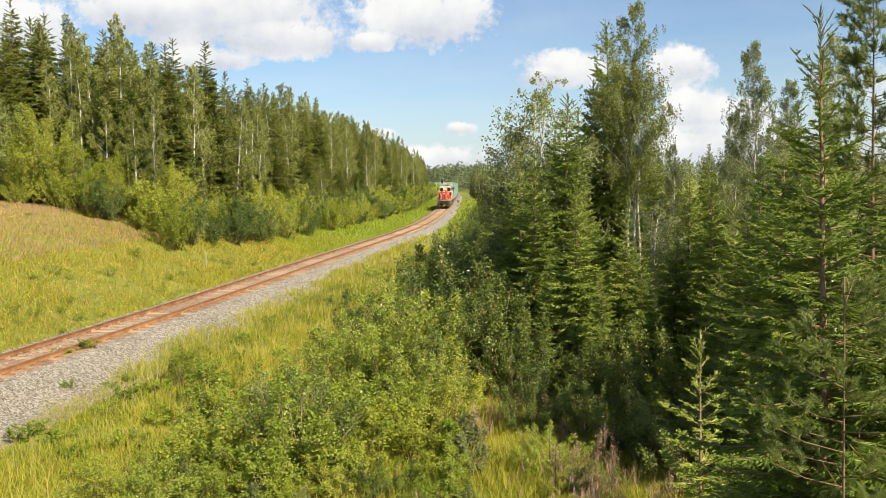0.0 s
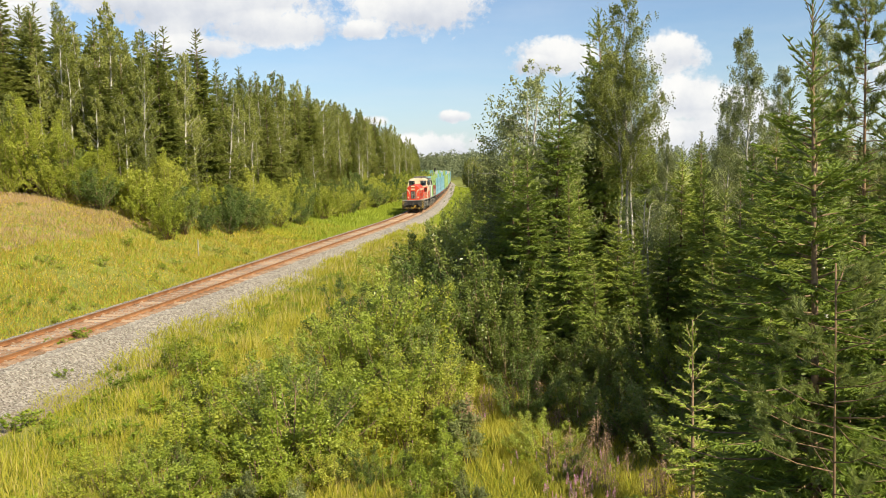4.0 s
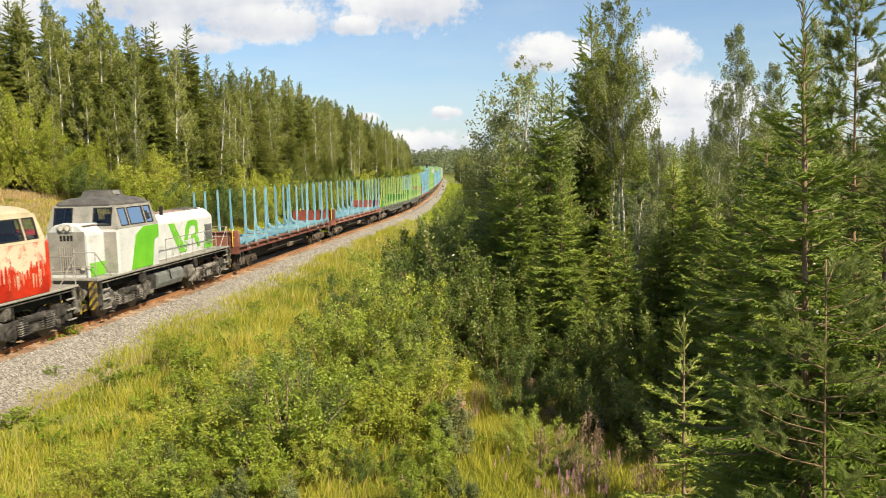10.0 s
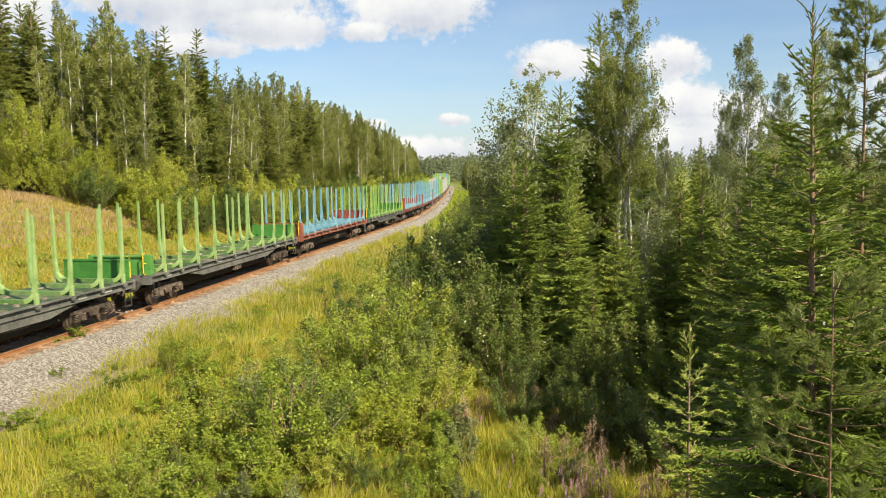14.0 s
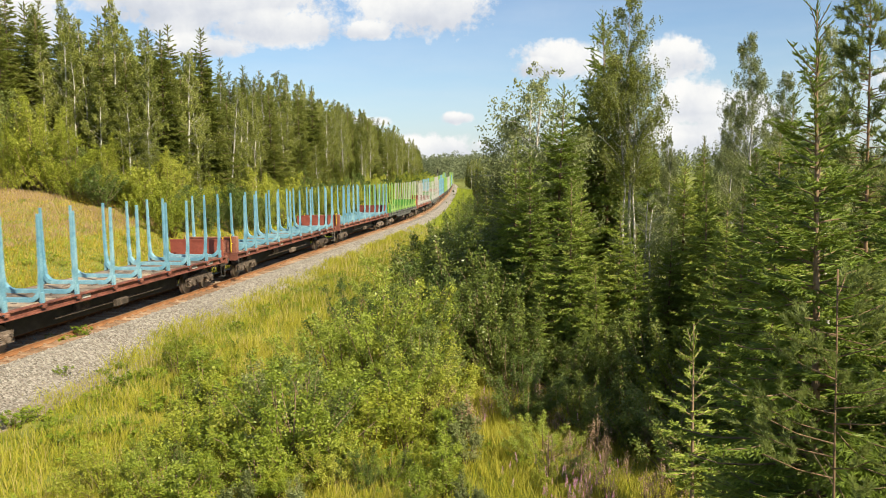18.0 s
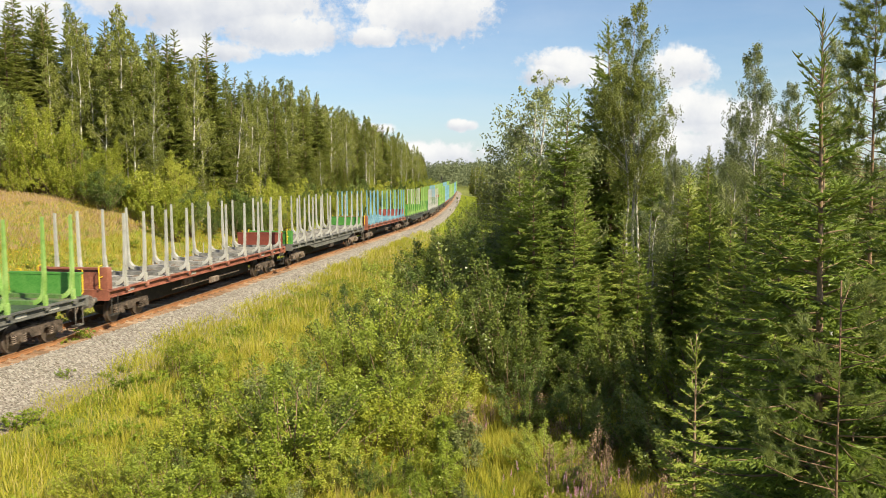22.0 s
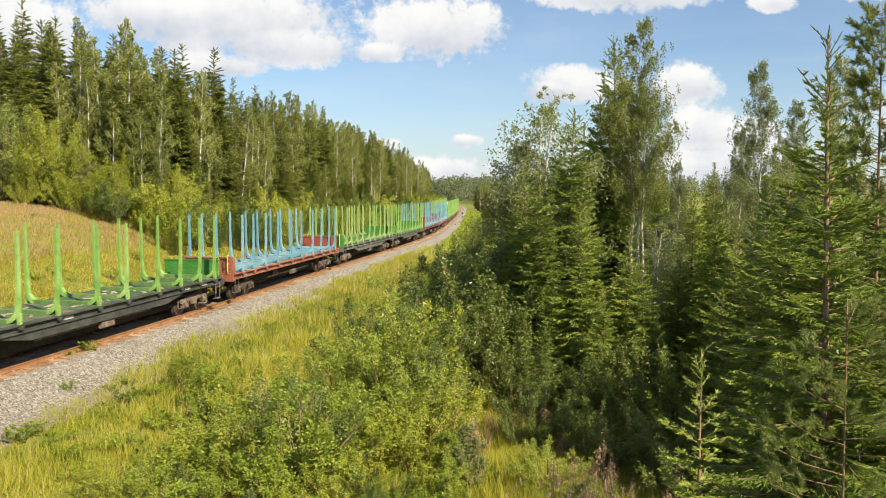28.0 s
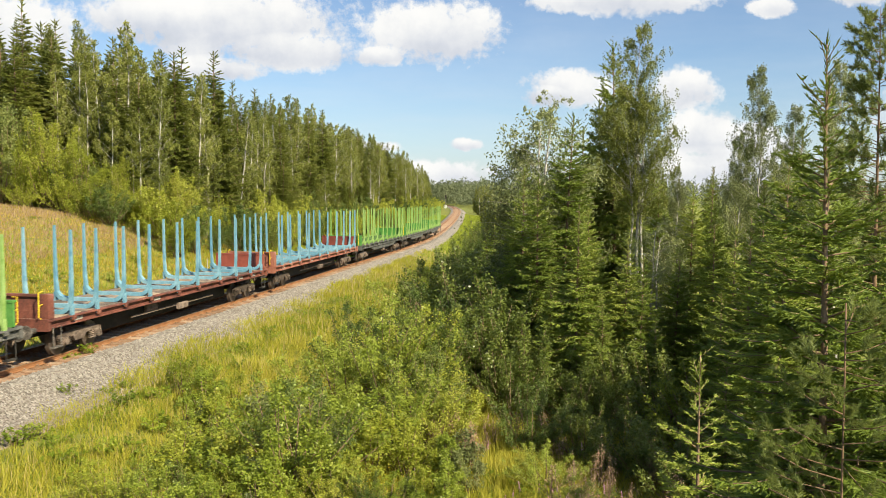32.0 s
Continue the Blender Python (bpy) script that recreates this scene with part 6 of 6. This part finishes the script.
            m2.disc((xe + 0.105 * k, y, z), (1, 0, 0), r, 0.015, 16)
            part("lens", m2, "lamp" if on else "lamp_off", hl, "lit warm-white lens" if on else "")
        nb = Mesh()
        for i in range(4):
            nb.box(min(xe, xe + 0.02 * k), max(xe, xe + 0.02 * k), -0.27 + 0.14 * i, -0.17 + 0.14 * i, 2.82, 3.02)
        part("number_panel", nb, "cream" if first else "black", hd, "row of plain pale bars")
        # handrails and end platform
        bars = [((k * 6.0, y, 1.48), (k * 6.0, y, 2.45)) for y in (-1.40, -0.5, 0.5, 1.40)]
        for side in (-1, 1):
            bars += [((k * 6.0, 0.5 * side, 2.45), (k * 6.0, 1.40 * side, 2.45)), ((k * 6.0, 0.5 * side, 1.95), (k * 6.0, 1.40 * side, 1.95)),
                     ((k * 6.0, 1.40 * side, 2.45), (k * 5.0, 1.42 * side, 1.5)), ((k * 6.02, 1.40 * side, 0.62), (k * 6.02, 1.40 * side, 1.48))]
        for p0, p1 in bars:
            hr = Mesh()
            hr.tube([p0, p1], 0.019, 6)
            part("handrail_bar", hr, "grey", w)
        for side in (-1, 1):
            bf = Mesh()
            bf.disc((k * 6.26, side * 0.95, 1.05), (1, 0, 0), 0.13, 0.4, 12)
            bf.disc((k * 6.50, side * 0.95, 1.05), (1, 0, 0), 0.25, 0.09, 18)
            part("buffer", bf, "dusty", w, "dusty steel buffer")
        cp = Mesh()
        cp.box(min(k * 6.1, k * 6.62), max(k * 6.1, k * 6.62), -0.14, 0.14, 0.88, 1.18, 0.03)
        cp.tube([(k * 6.15, 0.35, 1.05), (k * 6.35, 0.37, 0.6), (k * 6.2, 0.39, 0.5)], 0.03, 6)
        cp.tube([(k * 6.15, -0.35, 1.05), (k * 6.35, -0.37, 0.6), (k * 6.2, -0.39, 0.5)], 0.03, 6)
        part("coupler", cp, "dusty", w)
        hk = Mesh()
        hk.tube([(k * 6.3, -0.16, 0.84), (k * 6.42, -0.16, 0.62), (k * 6.42, 0.0, 0.50), (k * 6.42, 0.16, 0.62), (k * 6.3, 0.16, 0.84)], 0.035, 6)
        hk.box(min(k * 6.12, k * 6.28), max(k * 6.12, k * 6.28), 0.22, 0.40, 0.62, 0.86, 0.02)
        part("coupling_shackle", hk, "hose_yellow", w, "worn yellow coupling shackle")
        for y in (-0.62, -0.45, 0.52, 0.68):
            hz = Mesh()
            hz.tube([(k * 6.10, y, 1.18), (k * 6.30, y, 1.05), (k * 6.34, y + 0.04, 0.72), (k * 6.22, y + 0.10, 0.55)], 0.024, 6)
            part("air_hose", hz, "black", w)
        pw = Mesh()
        pts = [(-1.12, 0.66), (1.12, 0.66), (1.12, 0.52), (0.8, 0.40), (-0.8, 0.40), (-1.12, 0.52)]
        pw.loft([[(k * 5.90, y, z) for y, z in pts], [(k * 5.98, y, z) for y, z in pts]])
        part("snow_plough", pw, "stripe", w, "dirty striped plough plate")
        for side in (-1, 1):
            fs = Mesh()
            fs.box(min(k * 6.10, k * 6.155), max(k * 6.10, k * 6.155), min(1.16 * side, 1.465 * side), max(1.16 * side, 1.465 * side), 0.50, 1.44, 0.01)
            part("front_corner_plate", fs, "stripe", w, "dirty yellow and black striped plate")
        for side in (-1, 1):
            cn = Mesh()
            cn.box(min(k * 5.75, k * 6.1), max(k * 5.75, k * 6.1), min(1.40 * side, 1.46 * side), max(1.40 * side, 1.46 * side), 0.62, 1.40, 0.01)
            part("corner_panel", cn, "dusty", w, "sooty corner panel with steps")
            ld = Mesh()
            for z in (0.45, 0.78, 1.10):
                ld.box(min(k * 5.3, k * 5.75), max(k * 5.3, k * 5.75), min(1.46 * side, 1.52 * side), max(1.46 * side, 1.52 * side), z, z + 0.04)
            part("step", ld, "grey", w)
    for side in (-1, 1):
        sr = Mesh()
        for x0, x1 in ((-0.6, 4.6),):
            sr.tube([(x0, 1.42 * side, 2.42), (x1, 1.42 * side, 2.42)], 0.02, 6)
            sr.tube([(x0, 1.42 * side, 1.96), (x1, 1.42 * side, 1.96)], 0.016, 6)
            for i in range(5):
                x = x0 + (x1 - x0) * i / 4
                sr.tube([(x, 1.42 * side, 1.48), (x, 1.42 * side, 2.42)], 0.018, 6)
        part("side_handrail", sr, "grey" if not first else "cream", w, "thin walkway handrail")
    # cab
    c = Mesh()
    x0, x1 = -4.45, -1.25
    ends = [(x0 + 0.10, -1.46), (x1 - 0.10, -1.46), (x1 - 0.03, -1.43), (x1, -1.36), (x1, 1.36), (x1 - 0.03, 1.43), (x1 - 0.10, 1.46), (x0 + 0.10, 1.46), (x0 + 0.03, 1.43), (x0, 1.36), (x0, -1.36), (x0 + 0.03, -1.43)]
    c.loft([[(x, y, z) for x, y in ends] for z in (1.50, 3.15)])
    cb = part("cab", c, low, w, "wide driver's cab")
    sl = 0.22

    def wall(u0, u1, v0, v1, which):
        """Corners on one sloping wall: u along it in metres, v up from 0 to 1."""
        out = []
        for u, v in ((u0, v0), (u1, v0), (u1, v1), (u0, v1)):
            z = 3.15 + 0.91 * v
            if which in ("left", "right"):
                y = 1.47 - 0.23 * v
                out.append((u, y if which == "left" else -y, z))
            else:
                x = (x1 - sl * v) if which == "front" else (x0 + sl * v)
                out.append((x, u, z))
        return out
    mid_cab = Vector(((x0 + x1) / 2, 0, 3.6))

    def slab(m, q, deep=0.06, proud=0.0):
        """A plate on four wall corners, its thickness inwards."""
        q = [Vector(a) for a in q]
        nrm = (q[1] - q[0]).cross(q[3] - q[0]).normalized()
        if nrm.dot(q[0] - mid_cab) < 0:
            nrm = -nrm
        m.loft([[tuple(a + nrm * proud) for a in q], [tuple(a - nrm * deep) for a in q]])

    SIDE_W = ((-4.12, -3.52), (-3.42, -2.22), (-2.12, -1.58))
    END_W = ((-1.20, -0.42), (0.42, 1.20))
    up = Mesh()
    for which, holes, lo, hi in (("left", SIDE_W, x0, x1), ("right", SIDE_W, x0, x1), ("front", END_W, -1.47, 1.47), ("back", END_W, -1.47, 1.47)):
        v0, v1 = (0.10, 0.86) if which in ("left", "right") else (0.14, 0.90)
        slab(up, wall(lo, hi, 0.0, v0, which))
        edges = [lo] + [e for q in holes for e in q] + [hi]
        for a, b in zip(edges[::2], edges[1::2]):
            # corner posts follow the slope of the walls they meet
            q = wall(a, b, v0, v1, which)
            shrink = sl if which in ("left", "right") else 0.23
            fix = []
            for (px, py, pz), v in zip(q, (v0, v0, v1, v1)):
                if which in ("left", "right"):
                    px = min(max(px, x0 + shrink * v), x1 - shrink * v)
                else:
                    py = min(max(py, -1.47 + shrink * v), 1.47 - shrink * v)
                fix.append((px, py, pz))
            slab(up, fix)
        slab(up, wall(lo + 0.2, hi - 0.2, v1, 1.0, which))
    part("cab_upper", up, cab, cb, "cab window band and corner posts")
    inner = Mesh()
    inner.box(x0 + 0.1, x1 - 0.1, -1.36, 1.36, 3.15, 3.17)
    inner.box(x1 - 0.75, x1 - 0.12, -1.2, 1.2, 3.17, 3.34, 0.03)
    inner.box(x0 + 0.12, x0 + 0.6, -1.2, 1.2, 3.17, 3.34, 0.03)
    for px, py in ((-2.3, 0.75), (-3.4, -0.75)):
        inner.box(px - 0.22, px + 0.22, py - 0.24, py + 0.24, 3.17, 3.26, 0.03)
        inner.box(px - 0.30, px - 0.20, py - 0.22, py + 0.22, 3.2, 3.68, 0.04)
    inner.box(x0 + 0.35, x1 - 0.35, -1.0, 1.0, 3.99, 4.03)
    part("cab_interior", inner, "seat", cb, "dark desks and seats inside the cab")
    rf = Mesh()
    rings = []
    for z, gx, gy in ((4.03, 0.02, 0.01), (4.10, 0.015, 0.005), (4.20, -0.06, -0.08), (4.29, -0.24, -0.30), (4.345, -0.55, -0.62), (4.36, -0.9, -0.95)):
        a0, a1, b = x0 + sl - gx, x1 - sl + gx, 1.24 + gy
        e = 0.18
        rings.append([(a0 + e, -b, z), (a1 - e, -b, z), (a1, -b + e, z), (a1, b - e, z), (a1 - e, b, z), (a0 + e, b, z), (a0, b - e, z), (a0, -b + e, z)])
    rf.loft(rings)
    part("cab_roof", rf, roof, cb, "domed cab roof")
    ex = Mesh()
    ex.loft([[(-3.42, -0.62, 4.33), (-2.28, -0.62, 4.33), (-2.28, 0.62, 4.33), (-3.42, 0.62, 4.33)], [(-3.34, -0.52, 4.56), (-2.36, -0.52, 4.56), (-2.36, 0.52, 4.56), (-3.34, 0.52, 4.56)]])
    exb = part("exhaust_box", ex, "roof", cb, "sooty exhaust housing on the roof")
    for i in range(9):
        fi = Mesh()
        fi.box(-3.30 + 0.105 * i, -3.26 + 0.105 * i, -0.50, 0.50, 4.555, 4.60)
        part("exhaust_fin", fi, "roof", exb)
    pl = Mesh()
    for side in (-1, 1):
        pl.loft([[(-3.1, 0.605 * side, 4.42), (-2.6, 0.605 * side, 4.42), (-2.6, 0.56 * side, 4.58), (-3.1, 0.56 * side, 4.58)], [(-3.1, 0.62 * side, 4.42), (-2.6, 0.62 * side, 4.42), (-2.6, 0.575 * side, 4.58), (-3.1, 0.575 * side, 4.58)]])
    part("side_plate", pl, "grey", exb, "pale plate on the housing")
    hn = Mesh()
    hn.tube([(-1.75, 0.55, 4.28), (-1.75, 0.55, 4.48)], 0.03, 6)
    hn.tube([(-1.95, 0.55, 4.48), (-1.45, 0.55, 4.50)], [0.025, 0.06], 8)
    part("horn", hn, "black", cb, "small roof horn")
    for side in (-1, 1):
        mr = Mesh()
        mr.tube([(x1 - 0.12, 1.42 * side, 3.6), (x1 - 0.06, 1.66 * side, 3.72)], 0.016, 5)
        mr.box(x1 - 0.10, x1 - 0.05, min(1.60 * side, 1.74 * side), max(1.60 * side, 1.74 * side), 3.48, 3.84, 0.02)
        part("mirror", mr, "black", cb, "black cab mirror")

    def pane(q):
        """A pane in a rubber surround, let into the sloping window band."""
        q = [Vector(a) for a in q]
        nrm = (q[1] - q[0]).cross(q[3] - q[0]).normalized()
        if nrm.dot(q[0] - mid_cab) < 0:
            nrm = -nrm
        mid = sum(q, Vector()) / 4
        inn = [mid + (a - mid) * 0.90 for a in q]
        m = Mesh()
        for a in range(4):
            b = (a + 1) % 4
            m.loft([[tuple(c + nrm * 0.014) for c in (q[a], q[b], inn[b], inn[a])], [tuple(c - nrm * 0.03) for c in (q[a], q[b], inn[b], inn[a])]])
        o = part("window_frame", m, "black", cb, "dark rubber window surround")
        g = Mesh()
        g.poly([tuple(c - nrm * 0.012) for c in inn])
        part("pane", g, "glass", o, "clear cab glass").visible_shadow = False

    for which in ("left", "right"):
        for a, b in SIDE_W:
            pane(wall(b, a, 0.10, 0.86, which))
    for which in ("front", "back"):
        for a, b in END_W:
            pane(wall(a, b, 0.14, 0.90, which))
    for side in (-1, 1):
        y0 = 1.47 * side
        if first:
            pl = Mesh()
            pl.box(-1.35, -1.245, min(0.9 * side, 1.40 * side), max(0.9 * side, 1.40 * side), 1.56, 3.05, 0.01)
            dd = part("cab_door", pl, "red", cb, "red cab door onto the walkway")
            pg = Mesh()
            pg.box(-1.245, -1.23, min(0.98 * side, 1.32 * side), max(0.98 * side, 1.32 * side), 2.35, 2.95)
            part("pane", pg, "glass", dd)
            rp = Mesh()
            rp.box(-4.44, -2.0, min(y0, y0 + 0.012 * side), max(y0, y0 + 0.012 * side), 1.52, 2.05)
            part("red_patch", rp, "red", cb, "red lower cab side with torn edge")
            vs = Mesh()
            g = np.random.default_rng(4)
            x = -4.42
            while x < -2.0:
                wd, h = g.uniform(0.04, 0.15), 0.18 + 0.42 * abs(math.sin(2.1 * x + 0.6)) * g.uniform(0.5, 1.3)
                pts = [(x, 2.03), (x + wd, 2.03), (x + wd * 0.95, 2.04 + h * 0.72), (x + wd * 0.6, 2.04 + h), (x + wd * 0.3, 2.04 + h * 0.96), (x + wd * 0.08, 2.04 + h * 0.6)]
                vs.loft([[(px, y0 + 0.001 * side, pz) for px, pz in pts], [(px, y0 + 0.011 * side, pz) for px, pz in pts]])
                x += wd + (g.uniform(0.0, 0.05) if g.random() < 0.5 else 0.0)
            part("torn_paint", vs, "red", cb, "ragged red paint remains")
            for i in range(11):
                x, top, low = g.uniform(-4.3, -2.1), g.uniform(2.15, 2.35), g.uniform(1.55, 2.0)
                wd = g.uniform(0.02, 0.06)
                ck = Mesh()
                pts = [(x, top), (x + wd, top), (x + wd * 0.9, (top + low) / 2), (x + wd * 0.55, low), (x + wd * 0.3, low), (x + wd * 0.1, (top + low) / 2)]
                ck.loft([[(px, y0 + 0.012 * side, pz) for px, pz in pts], [(px, y0 + 0.016 * side, pz) for px, pz in pts]])
                part("bare_streak", ck, "cream", cb, "cream streak where red paint has run off")
        else:
            rp = Mesh()
            pts = [(-1.9, 1.53), (-3.6, 1.53), (-3.1, 2.85), (-2.5, 3.12), (-1.27, 3.12), (-1.27, 2.62), (-1.65, 2.55)]
            rp.loft([[(px, y0 + 0.001 * side, pz) for px, pz in pts], [(px, y0 + 0.013 * side, pz) for px, pz in pts]])
            part("green_flash", rp, "green", cb, "bright green slanting cab flash")
            dr = Mesh()
            dr.box(-4.47, -4.445, min(0.9 * side, 1.40 * side), max(0.9 * side, 1.40 * side), 1.56, 3.05, 0.01)
            part("cab_door", dr, "grey", cb, "beige cab door onto the walkway")
            g2 = Mesh()
            g2.box(-5.45, -4.48, min(0.862 * side, 0.884 * side), max(0.862 * side, 0.884 * side), 1.52, 2.0)
            part("green_skirt", g2, "green", shorth, "green lower band")
    if not first:
        he = Mesh()
        he.box(-5.515, -5.49, -0.74, 0.74, 1.62, 3.14)
        part("hood_end", he, "grey", shorth, "grey hood end")
        ht = Mesh()
        ht.box(-5.36, -4.46, -0.66, 0.66, 3.335, 3.36, 0.01)
        part("roof_panel", ht, "roof_brown", shorth, "brown hood roof")
    # running gear
    for k in (-1, 1):
        for side in (-1, 1):
            for q in (-0.80, -0.58, 0.58, 0.80):
                cs = Mesh()
                cs.tube([(k * 3.75 + q + 0.085 * math.cos(0.9 * j), 1.40 * side + 0.085 * math.sin(0.9 * j), 0.42 + 0.0098 * j) for j in range(40)], 0.020, 5)
                part("coil_spring", cs, "dusty", w, "dusty coil spring")
        b = Mesh()
        for side in (-1, 1):
            y = 1.17 * side
            b.box(k * 3.75 - 1.7, k * 3.75 + 1.7, min(y, y + 0.14 * side), max(y, y + 0.14 * side), 0.62, 0.88, 0.03)
            b.box(k * 3.75 - 0.5, k * 3.75 + 0.5, min(y, y + 0.16 * side), max(y, y + 0.16 * side), 0.36, 0.64, 0.04)
            for q in (-1.15, 1.15):
                b.disc((k * 3.75 + q, y + 0.10 * side, 0.5), (0, 1, 0), 0.19, 0.24, 12)
                b.box(k * 3.75 + q - 0.24, k * 3.75 + q + 0.24, min(y, y + 0.12 * side), max(y, y + 0.12 * side), 0.34, 0.70, 0.04)
            for q in (-1.75, 1.75):
                b.box(k * 3.75 + q - 0.18, k * 3.75 + q + 0.18, min(y, y + 0.22 * side), max(y, y + 0.22 * side), 0.42, 0.95, 0.05)
        b.box(k * 3.75 - 0.25, k * 3.75 + 0.25, -1.2, 1.2, 0.5, 0.8, 0.04)
        bog = part("bogie", b, "dusty", w, "dust-grey bogie frame")
        for side in (-1, 1):
            for q in (-0.62, -0.36, 0.36, 0.62):
                coil_spring(k * 3.75 + q, 1.29 * side, 0.50, 0.94, 0.085, 0.022, 6, "dusty", bog)
        for side in (-1, 1):
            sp2 = Mesh()
            sp2.disc((k * 3.75, 1.33 * side, 0.84), (1, 0, 0), 0.11, 1.0, 10)
            part("brake_cylinder", sp2, "dusty", bog)
            for q in (-1, 1):
                sp2 = Mesh()
                sp2.tube([(k * 3.75 + 1.9 * q, 1.36 * side, 0.35), (k * 3.75 + 1.75 * q, 1.36 * side, 0.9)], 0.03, 6)
                part("sand_pipe", sp2, "dusty", bog)
        for q in (-1.15, 1.15):
            wheelset(bog, k * 3.75 + q, 0.5, "steel")
    # boxes, pipes and reservoirs hung along the frame
    g = np.random.default_rng(12)
    for side in (-1, 1):
        for x, wdt, z0, z1, nm in ((-5.4, 0.5, 0.62, 1.02, "sand_box"), (-2.05, 0.5, 0.58, 1.12, "battery_box"), (1.55, 0.45, 0.60, 1.10, "tool_box"), (5.0, 0.5, 0.62, 1.02, "sand_box"), (2.2, 0.3, 0.95, 1.30, "valve_box"), (-2.6, 0.25, 0.95, 1.32, "valve_box")):
            bx = Mesh()
            y = 1.12 * side
            bx.box(x, x + wdt, min(y, y + 0.26 * side), max(y, y + 0.26 * side), z0, z1, 0.04)
            bx.box(x + 0.05, x + wdt - 0.05, min(y + 0.25 * side, y + 0.275 * side), max(y + 0.25 * side, y + 0.275 * side), z0 + 0.06, z1 - 0.06)
            part(nm, bx, "dusty", w)
        for k in range(5):
            x = -5.2 + 2.45 * k
            hs = Mesh()
            hs.tube([(x, 1.32 * side, 1.38), (x + 0.05, 1.38 * side, 1.0 + g.uniform(-0.1, 0.1)), (x + g.uniform(0.1, 0.4), 1.36 * side, 0.78)], 0.022, 6)
            part("hose", hs, "black", w)
        pp = Mesh()
        pp.tube([(-5.8, 1.36 * side, 1.34), (5.8, 1.36 * side, 1.34)], 0.03, 6)
        part("brake_pipe", pp, "dusty", w)
        for q in (-4.9, -2.6, 2.6, 4.9):
            wb = Mesh()
            wb.disc((q, 1.34 * side, 0.50), (0, 1, 0), 0.17, 0.10, 12)
            wb.disc((q, 1.40 * side, 0.50), (0, 1, 0), 0.09, 0.06, 10)
            part("axle_cover", wb, "dusty", w)
    tk = Mesh()
    for side in (-1, 1):
        tk.extrude([(0.62 * side, 0.42), (1.22 * side, 0.52), (1.34 * side, 0.72), (1.34 * side, 1.02), (1.2 * side, 1.12), (0.62 * side, 1.12)] if side > 0 else [(0.62 * side, 1.12), (1.2 * side, 1.12), (1.34 * side, 1.02), (1.34 * side, 0.72), (1.22 * side, 0.52), (0.62 * side, 0.42)], -1.3, 1.1)
    part("fuel_tank", tk, "tank", w, "grey fuel tank under the frame")
    # true length, and the body a little higher over its wheels
    done = set()
    for ob in list(w.children_recursive):
        if ob.data and ob.data.name not in done:
            done.add(ob.data.name)
            for v in ob.data.vertices:
                v.co.x *= 0.99
                v.co.z += 0.10 * min(1, max(0, (v.co.z - 0.6) / 0.9)) + 0.06 * min(1, max(0, (v.co.z - 1.6) / 1.8))
    return w


LOCO_LENGTH, WAGON_LENGTH = 13.6, 19.8    # pitch along the train
TRAIN = []
TRAIN.append((loco(True), 6.95, 3.75, False))
TRAIN.append((loco(False), 20.08, 3.75, True))
MASTER = {}
for i, key in enumerate(ORDER):
    if key not in MASTER:
        lab, stake, fr, fl, pn, rl = LIVERY[key]
        MASTER[key] = timber_wagon(lab, stake, fr, fl, pn, rl)
        wagon = MASTER[key]
    else:
        wagon = copy_thing(MASTER[key], Matrix())
    TRAIN.append((wagon, 2 * LOCO_LENGTH - 0.50 + WAGON_LENGTH * (i + 0.5), 7.1, False))

HEAD_T = [0, 3, 6, 9, 13, 18, 23, 28, 32]
HEAD_S = [149.7, 105.2, 60.2, 12.45, -55.95, -144.4, -233.6, -324.05, -397.4]


def train_pose(s, half, turned):
    """A vehicle with its bogies on the rails, its middle at s, facing down the line."""
    x1, y1, z1, _a, _b = line_at(s - half)
    x2, y2, z2, _a, _b = line_at(s + half)
    front, rear = Vector((x1, y1, z1)), Vector((x2, y2, z2))
    fwd = (front - rear).normalized()
    if turned:
        fwd = -fwd
    left = Vector((0, 0, 1)).cross(fwd).normalized()
    upv = fwd.cross(left)
    m = Matrix((fwd, left, upv)).transposed().to_4x4()
    m.translation = (front + rear) / 2
    return m


def motions():
    times = [0.0, 0.1] + [0.5 * i for i in range(1, 64)] + [31.9, 32.0]
    head = spline(HEAD_T, HEAD_S, np.array(times))
    for thing, back, half, turned in TRAIN:
        walk(thing, [(t, train_pose(float(h) + back, half, turned)) for t, h in zip(times, head)])


motions()
